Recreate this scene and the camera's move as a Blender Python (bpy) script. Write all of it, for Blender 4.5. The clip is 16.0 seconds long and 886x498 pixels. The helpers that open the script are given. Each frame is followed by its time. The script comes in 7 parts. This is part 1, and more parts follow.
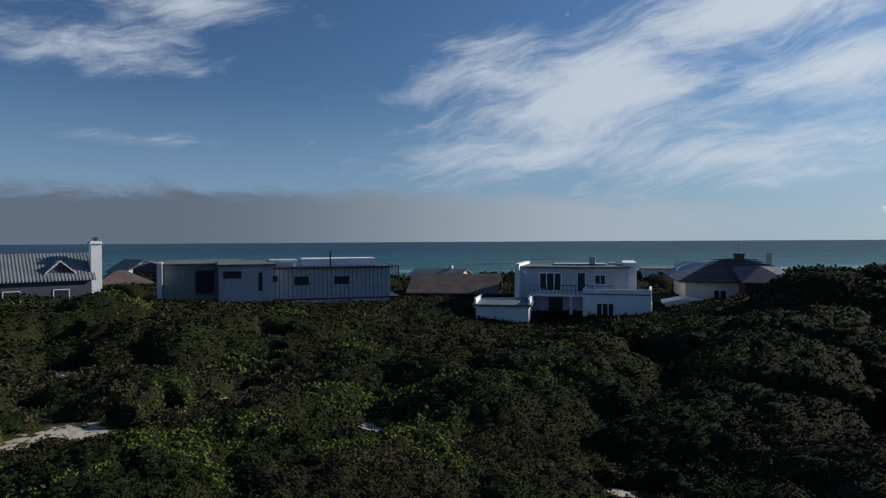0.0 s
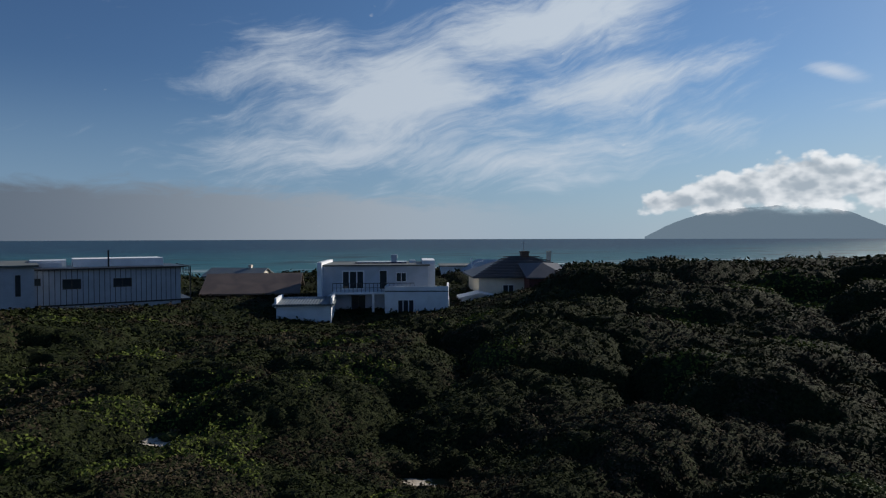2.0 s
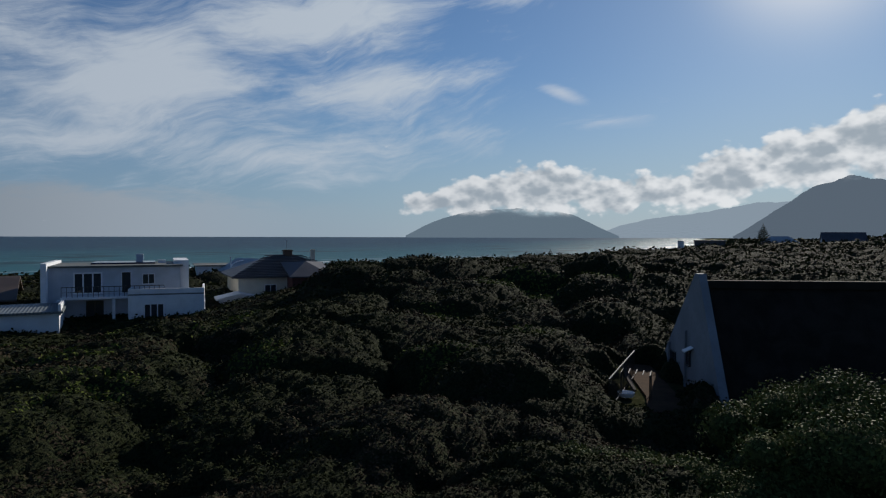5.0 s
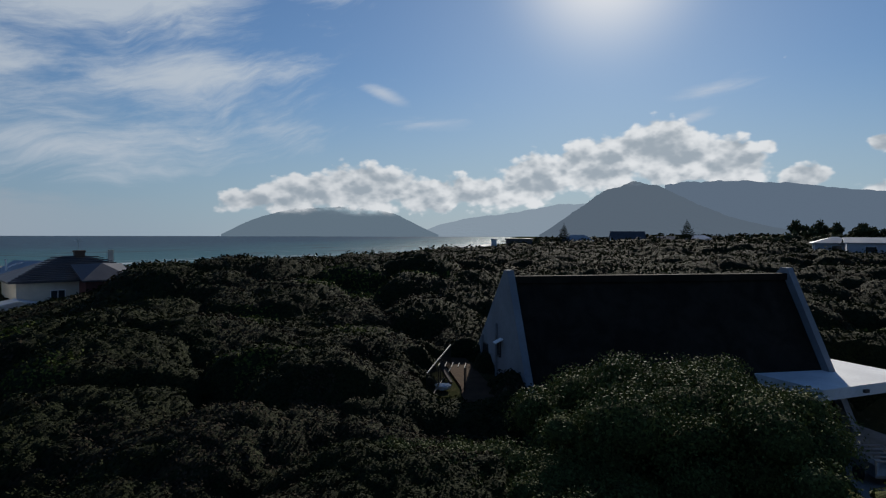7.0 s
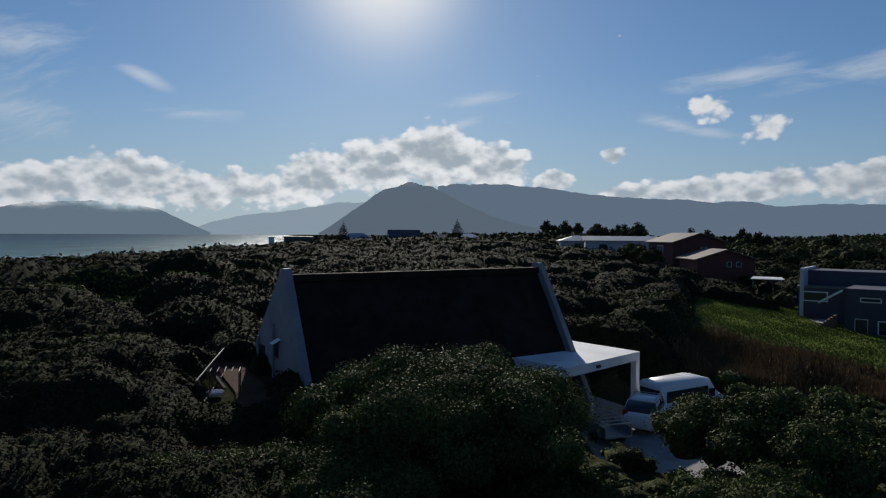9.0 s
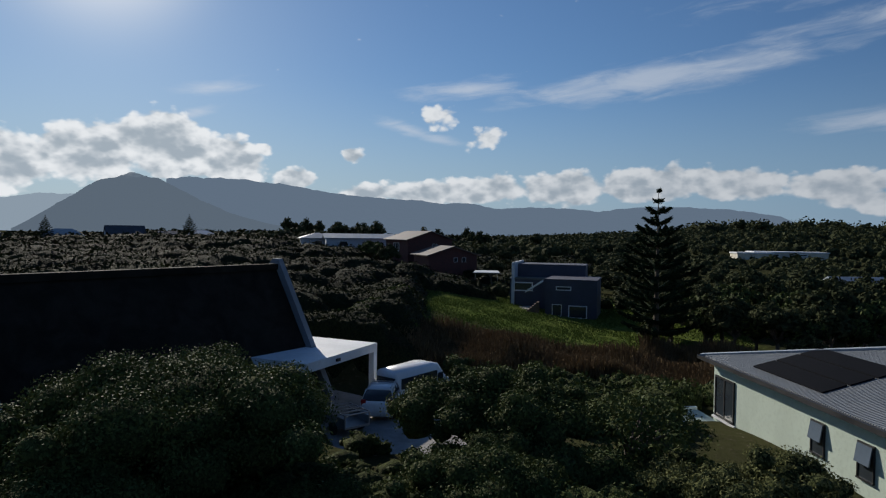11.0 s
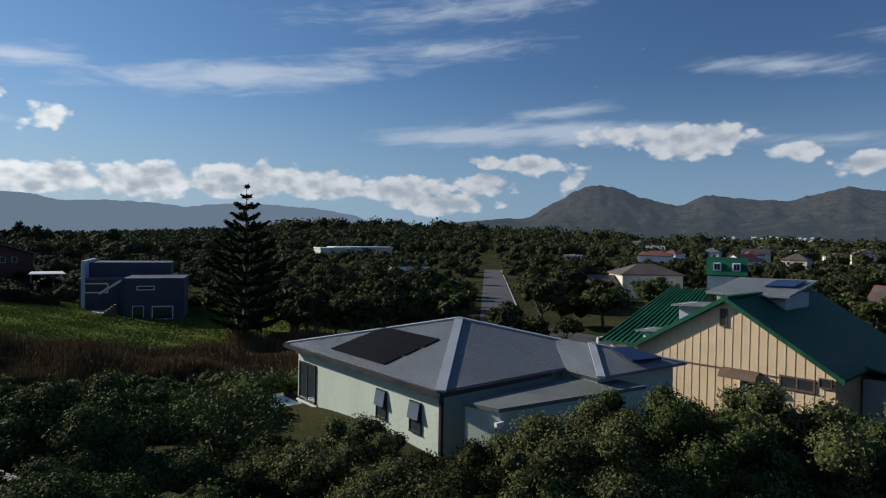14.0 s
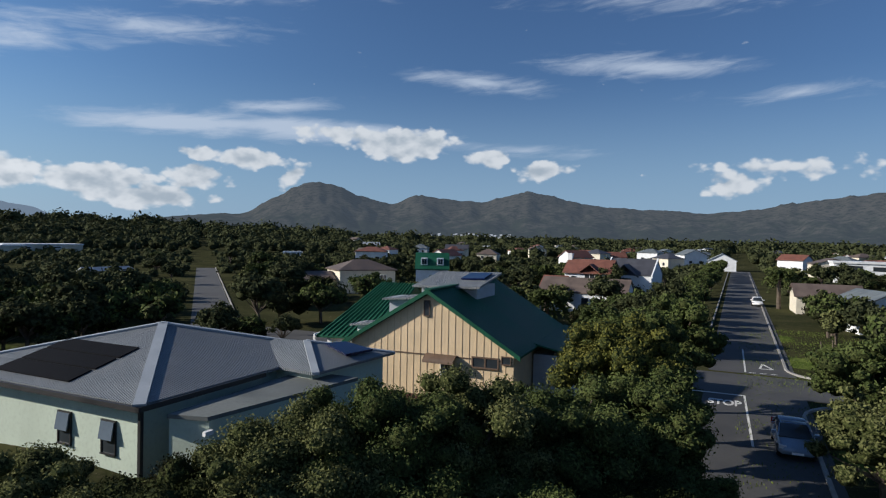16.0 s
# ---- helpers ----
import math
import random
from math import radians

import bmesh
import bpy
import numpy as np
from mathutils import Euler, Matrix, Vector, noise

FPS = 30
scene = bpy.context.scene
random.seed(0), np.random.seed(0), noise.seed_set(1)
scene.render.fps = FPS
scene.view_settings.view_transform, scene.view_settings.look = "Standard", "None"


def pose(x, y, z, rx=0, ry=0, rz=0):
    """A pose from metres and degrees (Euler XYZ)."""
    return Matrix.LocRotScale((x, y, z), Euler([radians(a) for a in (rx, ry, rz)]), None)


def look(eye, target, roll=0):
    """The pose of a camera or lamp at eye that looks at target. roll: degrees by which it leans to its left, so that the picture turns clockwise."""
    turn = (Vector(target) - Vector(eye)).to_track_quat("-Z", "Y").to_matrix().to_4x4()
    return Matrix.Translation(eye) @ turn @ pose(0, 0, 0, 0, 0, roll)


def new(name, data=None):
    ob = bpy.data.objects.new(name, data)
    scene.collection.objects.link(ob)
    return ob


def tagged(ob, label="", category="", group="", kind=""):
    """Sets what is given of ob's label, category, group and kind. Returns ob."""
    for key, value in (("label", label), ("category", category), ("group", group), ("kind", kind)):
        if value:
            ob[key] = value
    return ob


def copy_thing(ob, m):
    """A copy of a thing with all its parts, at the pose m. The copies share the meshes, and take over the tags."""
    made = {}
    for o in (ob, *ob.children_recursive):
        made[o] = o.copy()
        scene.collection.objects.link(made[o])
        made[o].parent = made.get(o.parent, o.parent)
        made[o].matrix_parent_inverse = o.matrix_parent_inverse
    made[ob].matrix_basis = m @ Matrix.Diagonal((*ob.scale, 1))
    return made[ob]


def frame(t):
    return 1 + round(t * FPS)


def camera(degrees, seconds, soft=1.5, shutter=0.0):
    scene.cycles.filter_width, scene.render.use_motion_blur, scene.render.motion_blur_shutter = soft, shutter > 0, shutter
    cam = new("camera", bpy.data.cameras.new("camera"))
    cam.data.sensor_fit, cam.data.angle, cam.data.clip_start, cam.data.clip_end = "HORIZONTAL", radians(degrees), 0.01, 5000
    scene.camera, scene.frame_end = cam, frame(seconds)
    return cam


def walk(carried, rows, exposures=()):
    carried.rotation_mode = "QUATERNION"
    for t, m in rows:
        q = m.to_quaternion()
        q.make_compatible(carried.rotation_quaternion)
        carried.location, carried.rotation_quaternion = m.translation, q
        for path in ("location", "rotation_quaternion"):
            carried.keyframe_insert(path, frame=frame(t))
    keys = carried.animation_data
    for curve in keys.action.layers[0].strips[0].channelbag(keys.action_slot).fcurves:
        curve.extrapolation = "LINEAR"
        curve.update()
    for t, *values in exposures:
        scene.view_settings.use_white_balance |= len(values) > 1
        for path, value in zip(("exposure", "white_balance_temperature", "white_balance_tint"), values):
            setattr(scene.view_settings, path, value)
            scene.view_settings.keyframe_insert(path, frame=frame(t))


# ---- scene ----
cam = camera(70.9, 16.0, 1.2)
PATH = [
    (0.0, (0.000, 0.000, 10.700), (-0.002, 99.990, 9.278), -0.33),
    (0.5, (0.041, -0.021, 10.711), (8.159, 99.637, 9.159), -0.34),
    (1.0, (0.099, -0.036, 10.713), (16.236, 98.639, 9.054), -0.31),
    (1.5, (0.162, -0.042, 10.720), (23.535, 97.173, 8.978), -0.24),
    (2.0, (0.221, -0.048, 10.722), (30.855, 95.127, 8.871), -0.18),
    (2.5, (0.273, -0.059, 10.722), (37.591, 92.697, 8.818), -0.16),
    (3.0, (0.290, -0.069, 10.734), (43.112, 90.277, 8.756), -0.08),
    (5.5, (0.385, -0.132, 10.783), (68.637, 72.923, 8.620), 0.09),
    (6.0, (0.402, -0.164, 10.788), (73.594, 67.940, 8.612), -0.01),
    (6.5, (0.421, -0.189, 10.792), (78.252, 62.561, 8.574), 0.07),
    (7.0, (0.441, -0.223, 10.798), (82.756, 56.514, 8.509), 0.15),
    (7.5, (0.445, -0.235, 10.794), (87.007, 49.782, 8.486), 0.18),
    (8.0, (0.442, -0.258, 10.794), (90.977, 42.142, 8.410), 0.25),
    (10.5, (0.360, -0.379, 10.699), (100.206, -5.359, 8.271), 0.57),
    (11.0, (0.328, -0.407, 10.669), (99.073, -16.009, 8.254), 0.73),
    (11.5, (0.270, -0.444, 10.652), (96.802, -26.444, 8.271), 0.72),
    (12.0, (0.217, -0.455, 10.631), (93.697, -35.896, 8.298), 0.73),
    (12.5, (0.185, -0.452, 10.599), (89.373, -45.619, 8.294), 0.77),
    (13.0, (0.154, -0.455, 10.587), (83.981, -54.937, 8.403), 0.72),
    (13.5, (0.141, -0.470, 10.581), (77.722, -63.533, 8.461), 0.90),
    (14.0, (0.129, -0.482, 10.571), (70.305, -71.695, 8.559), 0.98),
    (14.5, (0.085, -0.491, 10.582), (61.912, -79.064, 8.616), 0.93),
    (15.0, (-0.008, -0.491, 10.603), (52.820, -85.377, 8.706), 1.05),
    (15.5, (-0.090, -0.483, 10.636), (42.966, -90.720, 8.758), 1.11),
    (16.0, (-0.162, -0.466, 10.679), (32.725, -94.886, 8.876), 1.16),
]
walk(cam, [(t, look(eye, target, roll)) for t, eye, target, roll in PATH], [(0.0, 0.0), (3.0, -0.15), (6.0, -0.3), (8.0, -0.28), (10.5, -0.18), (12.0, -0.15), (14.0, 0.07), (16.0, 0.27)])

# ---- daylight ----
SUN_AZ, SUN_EL = 69.9, 23.5


def at(az, d, z=0.0):
    """A point by compass angle from the first view, distance and height."""
    return Vector((d * math.sin(radians(az)), d * math.cos(radians(az)), z))


sun = new("sun", bpy.data.lights.new("sun", "SUN"))
sun.data.energy, sun.data.angle, sun.data.color = 5.0, radians(0.53), (1.0, 0.93, 0.82)
sun.matrix_world = look((0, 0, 60), Vector((0, 0, 60)) - at(SUN_AZ, math.cos(radians(SUN_EL)), math.sin(radians(SUN_EL))))

world = bpy.data.worlds.new("sky")
scene.world = world
world.use_nodes = True
world.cycles.sampling_method, world.cycles.sample_map_resolution = "MANUAL", 256


class Net:
    """Short calls for building a node tree."""

    def __init__(self, tree):
        self.tree = tree

    def add(self, kind, ins=()):
        n = self.tree.nodes.new(kind)
        for k, v in (ins.items() if isinstance(ins, dict) else enumerate(ins)):
            if v is None:
                continue
            if isinstance(v, bpy.types.NodeSocket):
                self.tree.links.new(v, n.inputs[k])
            else:
                n.inputs[k].default_value = v
        return n

    def math(self, op, a, b=None, c=None):
        n = self.add("ShaderNodeMath", (a, b, c))
        n.operation = op
        return n.outputs[0]

    def ramp(self, v, lo, hi, a=0.0, b=1.0):
        n = self.add("ShaderNodeMapRange", (v, lo, hi, a, b))
        n.interpolation_type = "SMOOTHSTEP"
        return n.outputs[0]

    def noise(self, vec, scale, detail=4.0, rough=0.5, warp=0.0):
        return self.add("ShaderNodeTexNoise", {"Vector": vec, "Scale": scale, "Detail": detail, "Roughness": rough, "Distortion": warp}).outputs["Fac"]

    def place(self, vec, loc=(0, 0, 0), lean=0.0, size=(1, 1, 1)):
        n = self.add("ShaderNodeMapping")
        n.vector_type = "TEXTURE"
        self.tree.links.new(vec, n.inputs["Vector"])
        n.inputs["Location"].default_value, n.inputs["Rotation"].default_value, n.inputs["Scale"].default_value = loc, (0, 0, radians(lean)), size
        return n.outputs[0]

    def mix(self, f, a, b, blend="MIX"):
        n = self.tree.nodes.new("ShaderNodeMix")
        n.data_type, n.blend_type = "RGBA", blend
        for sock, v in ((n.inputs[0], f), (n.inputs[6], a), (n.inputs[7], b)):
            if isinstance(v, bpy.types.NodeSocket):
                self.tree.links.new(v, sock)
            else:
                sock.default_value = (*v, 1.0) if isinstance(v, tuple) and len(v) == 3 else v
        return n.outputs[2]


wn = Net(world.node_tree)
bg = world.node_tree.nodes["Background"]
sky = wn.add("ShaderNodeTexSky")
sky.sky_type, sky.sun_disc = "NISHITA", False
sky.sun_elevation, sky.sun_rotation = radians(SUN_EL), radians(SUN_AZ)
sky.air_density, sky.dust_density, sky.ozone_density = 1.0, 0.25, 4.0
unit = wn.add("ShaderNodeVectorMath", (wn.add("ShaderNodeTexCoord").outputs["Generated"],))
unit.operation = "NORMALIZE"
turned = wn.add("ShaderNodeVectorRotate", {"Vector": unit.outputs[0], "Angle": radians(80)})
turned.rotation_type = "Z_AXIS"
wx = wn.add("ShaderNodeSeparateXYZ", (turned.outputs[0],))
waz = wn.math("ADD", wn.math("MULTIPLY", wn.math("ARCTAN2", wx.outputs[0], wx.outputs[1]), 57.2958), 80.0)
wel = wn.math("MULTIPLY", wn.math("ARCSINE", wx.outputs[2]), 57.2958)
flat = wn.add("ShaderNodeCombineXYZ", (waz, wel, 0.0)).outputs[0]


def clouds(blobs):
    """The densest of a few soft ovals in the sky: centre (az, el), half sizes, lean in degrees, weight."""
    total = None
    for az, el, ra, re, lean, weight in blobs:
        g = wn.add("ShaderNodeTexGradient", (wn.place(flat, (az, el, 0), lean, (ra, re, 1)),))
        g.gradient_type = "SPHERICAL"
        g = wn.math("MULTIPLY", g.outputs[1], weight)
        total = g if total is None else wn.math("MAXIMUM", total, g)
    return total


def stretch(lean, sx, sy):
    return wn.place(flat, (0, 0, 0), lean, (sx, sy, 1))


# high thin cloud: a wide fan over the sea, streaks elsewhere
fan = clouds([(4, 15, 17, 6, 8, 1.1), (14, 13, 24, 9, 14, 1.5), (26, 18, 26, 7, 14, 1.4), (33, 13, 22, 6, 8, 1.2), (8, 7.5, 24, 5, 3, 1.2), (24, 7, 26, 4.5, 4, 1.2), (40, 9, 18, 4, 4, 0.8),
              (-28, 15.5, 20, 4, 2, 1.0), (-24, 19, 22, 3.5, 4, 1.0), (-30, 22, 24, 4, 6, 1.0), (-24, 8.5, 20, 1.8, 1, 0.7), (22, 24, 8, 6, 60, 1.1), (12, 23, 8, 5, 110, 0.9), (30, 25, 16, 4, 20, 1.0), (47, 21, 22, 2.6, 6, 0.8)])
swirl = wn.add("ShaderNodeTexNoise", {"Vector": flat, "Scale": 0.07, "Detail": 3.0, "Roughness": 0.5})
bent = wn.add("ShaderNodeVectorMath", (swirl.outputs["Color"], (0.5, 0.5, 0.5)))
bent.operation = "SUBTRACT"
bent2 = wn.add("ShaderNodeVectorMath", (bent.outputs[0], (8.0, 7.0, 0.0), flat))
bent2.operation = "MULTIPLY_ADD"
curl = bent2.outputs[0]
fan_noise = wn.noise(wn.place(curl, (0, 0, 0), 12, (5.2, 1.4, 1)), 0.5, 8, 0.62, 0.25)
fan_fine = wn.noise(wn.place(curl, (0, 0, 0), 16, (3.6, 0.5, 1)), 1.0, 6, 0.66, 0.2)
cirrus = wn.ramp(wn.math("ADD", wn.math("MULTIPLY", fan, 0.62), wn.math("MULTIPLY_ADD", fan_noise, 1.15, wn.math("MULTIPLY_ADD", fan_fine, 0.35, -0.78))), 0.20, 0.80, 0.0, 0.95)
wisps = clouds([(118, 13.5, 22, 2.2, 6, 1.0), (101, 13.0, 10, 1.4, 6, 0.8), (135, 16.5, 16, 1.6, 4, 0.8), (139, 9.2, 16, 1.4, 2, 1.2), (150, 9.3, 18, 1.6, -2, 1.25), (146, 11.2, 9, 1.2, 6, 0.8), (164, 14, 12, 1.4, -5, 0.8), (178, 15, 14, 1.6, -4, 0.9),
                (190, 12, 10, 1.2, 0, 0.6), (96, 9.3, 7, 0.9, -14, 0.9), (79, 12.2, 6, 0.9, 6, 0.9), (76, 9.4, 5, 0.8, 20, 0.9), (50, 12.6, 4, 1.0, -22, 1.0), (54, 10, 6, 1.0, 2, 0.7), (138, 20, 26, 2.4, 5, 0.7), (180, 20, 24, 2.0, -4, 0.5), (168, 8.0, 12, 1.0, -2, 0.6)])
wisp_noise = wn.noise(stretch(5, 4.0, 0.8), 0.8, 6, 0.6, 0.5)
wisp = wn.ramp(wn.math("ADD", wisps, wn.math("MULTIPLY_ADD", wisp_noise, 1.2, -0.66)), 0.12, 0.95, 0.0, 0.8)
# heaped cloud: caps on the mountains, a low row along the range, single puffs
heaps = clouds([(38.5, 3.0, 5, 1.7, 4, 1), (43, 3.7, 6.5, 2.8, 4, 1.2), (48.5, 4.1, 7, 3.3, 0, 1.3), (54, 3.6, 7, 2.6, -2, 1.1), (59, 3.9, 7, 2.5, 4, 1.1), (64, 5.0, 7, 3.2, 10, 1.2), (70, 6.4, 7.5, 3.7, 8, 1.3), (75, 7.0, 6.5, 3.9, 0, 1.4), (80, 6.2, 5.5, 3.2, -20, 1.2), (85.5, 4.7, 3.2, 1.5, 0, 1.1),
                (92, 3.6, 5, 1.4, 0, 1), (97, 3.7, 7, 1.8, 0, 1.1), (103, 4.0, 7, 2.1, 0, 1.1), (110, 4.2, 8, 2.3, 0, 1.2), (117, 4.5, 8, 2.5, 0, 1.2), (124, 4.5, 8, 2.4, 0, 1.1), (131, 4.2, 7, 2.2, 0, 1.1), (135.5, 2.9, 7, 1.5, 0, 1.1), (139, 4.9, 4, 1.7, 0, 1.0),
                (90.5, 6.9, 1.7, 1.2, 0, 1.0), (98.5, 10.8, 3.2, 2.2, -10, 0.72), (103.0, 8.9, 3.8, 1.7, 18, 0.66), (139, 6.8, 4.5, 1.2, 0, 0.75), (83, 7.2, 1.8, 1.2, 0, 0.8), (157, 8.5, 6.5, 2.3, 2, 1.15), (165, 7.4, 3.0, 1.5, 0, 1.0), (169.5, 6.2, 4.4, 1.5, 2, 1.0), (150.5, 9.2, 7, 1.6, -3, 0.8),
                (143.5, 6.6, 5.2, 1.4, 0, 0.8), (147, 5.3, 3.2, 1.4, 20, 0.7), (186, 5.0, 4.2, 2.2, 0, 0.75), (189, 6.2, 12, 2.0, 0, 0.6)])
def puffs(vec):
    """Rounded billows at three sizes, 0 to 1."""
    bend = wn.add("ShaderNodeTexNoise", {"Vector": vec, "Scale": 0.9, "Detail": 4.0, "Roughness": 0.6})
    warp = wn.add("ShaderNodeVectorMath", (bend.outputs["Color"], (0.65, 0.4, 0.0), vec))
    warp.operation = "MULTIPLY_ADD"
    total = None
    for scale, weight in ((0.55, 0.56), (1.25, 0.32), (3.0, 0.12)):
        v = wn.add("ShaderNodeTexVoronoi", {"Vector": warp.outputs[0], "Scale": scale})
        v.feature = "SMOOTH_F1"
        v.inputs["Smoothness"].default_value = 0.5
        g = wn.math("MULTIPLY", wn.math("SUBTRACT", 1.0, v.outputs["Distance"]), weight)
        total = g if total is None else wn.math("ADD", total, g)
    return total


heap_noise = puffs(stretch(0, 1.3, 0.85))
heap_d = wn.math("ADD", wn.math("MULTIPLY", heaps, 1.15), wn.math("MULTIPLY_ADD", heap_noise, 1.2, -0.88))
heap = wn.ramp(heap_d, 0.10, 0.38)
heap_up = puffs(wn.place(flat, (-0.3, -0.75, 0), 0, (1.3, 0.85, 1)))
shade = wn.ramp(wn.math("MULTIPLY_ADD", wn.math("SUBTRACT", heap_noise, heap_up), 1.7, wn.math("MULTIPLY", wn.math("SUBTRACT", 0.62, heap_d), 0.6)), -0.45, 0.45)
# a grey bank lying on the sea's horizon
bank_top = wn.math("MULTIPLY_ADD", wn.noise(stretch(0, 3.2, 1.0), 0.6, 7, 0.62, 0.5), 3.6, wn.ramp(waz, -10, 38, 2.6, 0.8))
bank = wn.math("MULTIPLY", wn.ramp(wn.math("SUBTRACT", bank_top, wel), -0.7, 0.9), wn.ramp(waz, 36, 8, 0.0, 0.95))
bank_tone = wn.ramp(waz, -25, 25)

base = wn.mix(1.0, sky.outputs[0], (0.070, 0.084, 0.096), "MULTIPLY")
# keep the glow round the sun from running away: bright sky is rolled off
glow = wn.add("ShaderNodeRGBToBW", (base,)).outputs[0]
roll = wn.math("DIVIDE", 1.0, wn.math("MULTIPLY_ADD", glow, 0.62, 1.0))
base = wn.mix(1.0, base, wn.add("ShaderNodeCombineColor", (roll, roll, roll)).outputs[0], "MULTIPLY")
away = wn.ramp(wn.math("ABSOLUTE", wn.math("SUBTRACT", waz, SUN_AZ)), 30, 100, 1.0, 0.74)
base = wn.mix(1.0, base, wn.add("ShaderNodeCombineColor", (away, away, wn.math("MULTIPLY_ADD", away, 0.8, 0.2))).outputs[0], "MULTIPLY")
toward = wn.ramp(wn.math("ABSOLUTE", wn.math("SUBTRACT", waz, SUN_AZ)), 75, 5)
base = wn.mix(wn.ramp(wel, 15.0, -1.0, 0.0, 0.80), base, wn.mix(toward, (0.22, 0.34, 0.50), (0.42, 0.54, 0.66)))
col = wn.mix(cirrus, base, wn.mix(toward, (0.50, 0.57, 0.66), (0.62, 0.70, 0.79)))
col = wn.mix(wisp, col, wn.mix(toward, (0.42, 0.49, 0.60), (0.60, 0.68, 0.80)))
col = wn.mix(bank, col, wn.mix(bank_tone, (0.115, 0.145, 0.19), (0.40, 0.46, 0.53)))
heap_col = wn.mix(shade, wn.mix(toward, (0.30, 0.36, 0.43), (0.40, 0.47, 0.54)), wn.mix(toward, (0.52, 0.56, 0.61), (0.90, 0.93, 0.96)))
col = wn.mix(heap, col, heap_col)
# bright aureole close round the sun, in thin haze
off_az = wn.math("MULTIPLY", wn.math("SUBTRACT", waz, SUN_AZ), 0.93)
off_el = wn.math("SUBTRACT", wel, SUN_EL)
off = wn.math("SQRT", wn.math("ADD", wn.math("MULTIPLY", off_az, off_az), wn.math("MULTIPLY", off_el, off_el)))
near_sun = wn.ramp(off, 13.0, 1.0)
col = wn.mix(wn.math("MULTIPLY", wn.math("MULTIPLY", near_sun, near_sun), 0.8), col, (1.10, 1.08, 1.05))
wn.tree.links.new(col, bg.inputs[0])
bg.inputs[1].default_value = 1.0


# ---- materials ----
def surf(name, color, rough=0.7, vary=0.25, scale=3.0, bump=0.15, metal=0.0, spec=0.5, dirt=None, rib=None):
    """A painted, plastered or mineral surface: base colour, fine grain, broad stains, relief. rib: (axis, metres) of corrugation."""
    m = bpy.data.materials.new(name)
    m.use_nodes = True
    n, b = Net(m.node_tree), m.node_tree.nodes["Principled BSDF"]
    co = n.add("ShaderNodeTexCoord").outputs["Object"]
    fine, broad = n.noise(co, scale * 6, 5, 0.6), n.noise(co, scale * 0.35, 5, 0.6, 0.5)
    dark = tuple(c * (1 - vary) for c in color)
    lite = tuple(min(1.0, c * (1 + vary * 0.6)) for c in color)
    c = n.mix(n.ramp(broad, 0.3, 0.7), dark, lite)
    c = n.mix(n.math("MULTIPLY", n.ramp(fine, 0.45, 0.8), 0.5), c, dirt or tuple(x * (1 - vary) * 0.8 for x in color))
    n.tree.links.new(c, b.inputs["Base Color"])
    n.tree.links.new(n.ramp(broad, 0.2, 0.8, max(0.05, rough - 0.1), min(1.0, rough + 0.1)), b.inputs["Roughness"])
    b.inputs["Metallic"].default_value, b.inputs["Specular IOR Level"].default_value = metal, spec
    height = fine
    if rib:
        sep = n.add("ShaderNodeSeparateXYZ", (co,))
        wave = n.math("SINE", n.math("MULTIPLY", sep.outputs[rib[0]], 2 * math.pi / rib[1]))
        height = n.math("MULTIPLY_ADD", wave, 2.0, fine)
    bp = n.add("ShaderNodeBump", {"Strength": bump if not rib else 0.6, "Distance": 0.02, "Height": height})
    n.tree.links.new(bp.outputs[0], b.inputs["Normal"])
    return m


def leafy(name, dark, lite, gloss=0.55, odd=None, through_leaf=0.06):
    """Leaves: colour differs from leaf to leaf and from bush to bush, some light passes through."""
    m = bpy.data.materials.new(name)
    m.use_nodes = True
    n, b = Net(m.node_tree), m.node_tree.nodes["Principled BSDF"]
    rnd = n.add("ShaderNodeNewGeometry").outputs["Random Per Island"]
    patch = n.noise(n.add("ShaderNodeTexCoord").outputs["Object"], 0.45, 4, 0.65)
    c = n.mix(n.math("MULTIPLY_ADD", rnd, 0.4, n.math("MULTIPLY_ADD", patch, 1.3, -0.42)), dark, lite)
    if odd:
        c = n.mix(n.ramp(n.noise(n.add("ShaderNodeTexCoord").outputs["Object"], 0.22, 3, 0.6), 0.50, 0.62), c, odd)
    n.tree.links.new(c, b.inputs["Base Color"])
    b.inputs["Roughness"].default_value, b.inputs["Specular IOR Level"].default_value = gloss, 0.025
    tr = n.add("ShaderNodeBsdfTranslucent", (c,))
    mix = n.add("ShaderNodeMixShader", (through_leaf, b.outputs[0], tr.outputs[0]))
    n.tree.links.new(mix.outputs[0], m.node_tree.nodes["Material Output"].inputs[0])
    return m


def glassy(name, color=(0.02, 0.025, 0.03)):
    m = bpy.data.materials.new(name)
    m.use_nodes = True
    n, b = Net(m.node_tree), m.node_tree.nodes["Principled BSDF"]
    c = n.mix(n.noise(n.add("ShaderNodeTexCoord").outputs["Object"], 1.5, 3), color, tuple(x * 2.2 for x in color))
    n.tree.links.new(c, b.inputs["Base Color"])
    b.inputs["Roughness"].default_value, b.inputs["IOR"].default_value = 0.04, 1.5
    return m


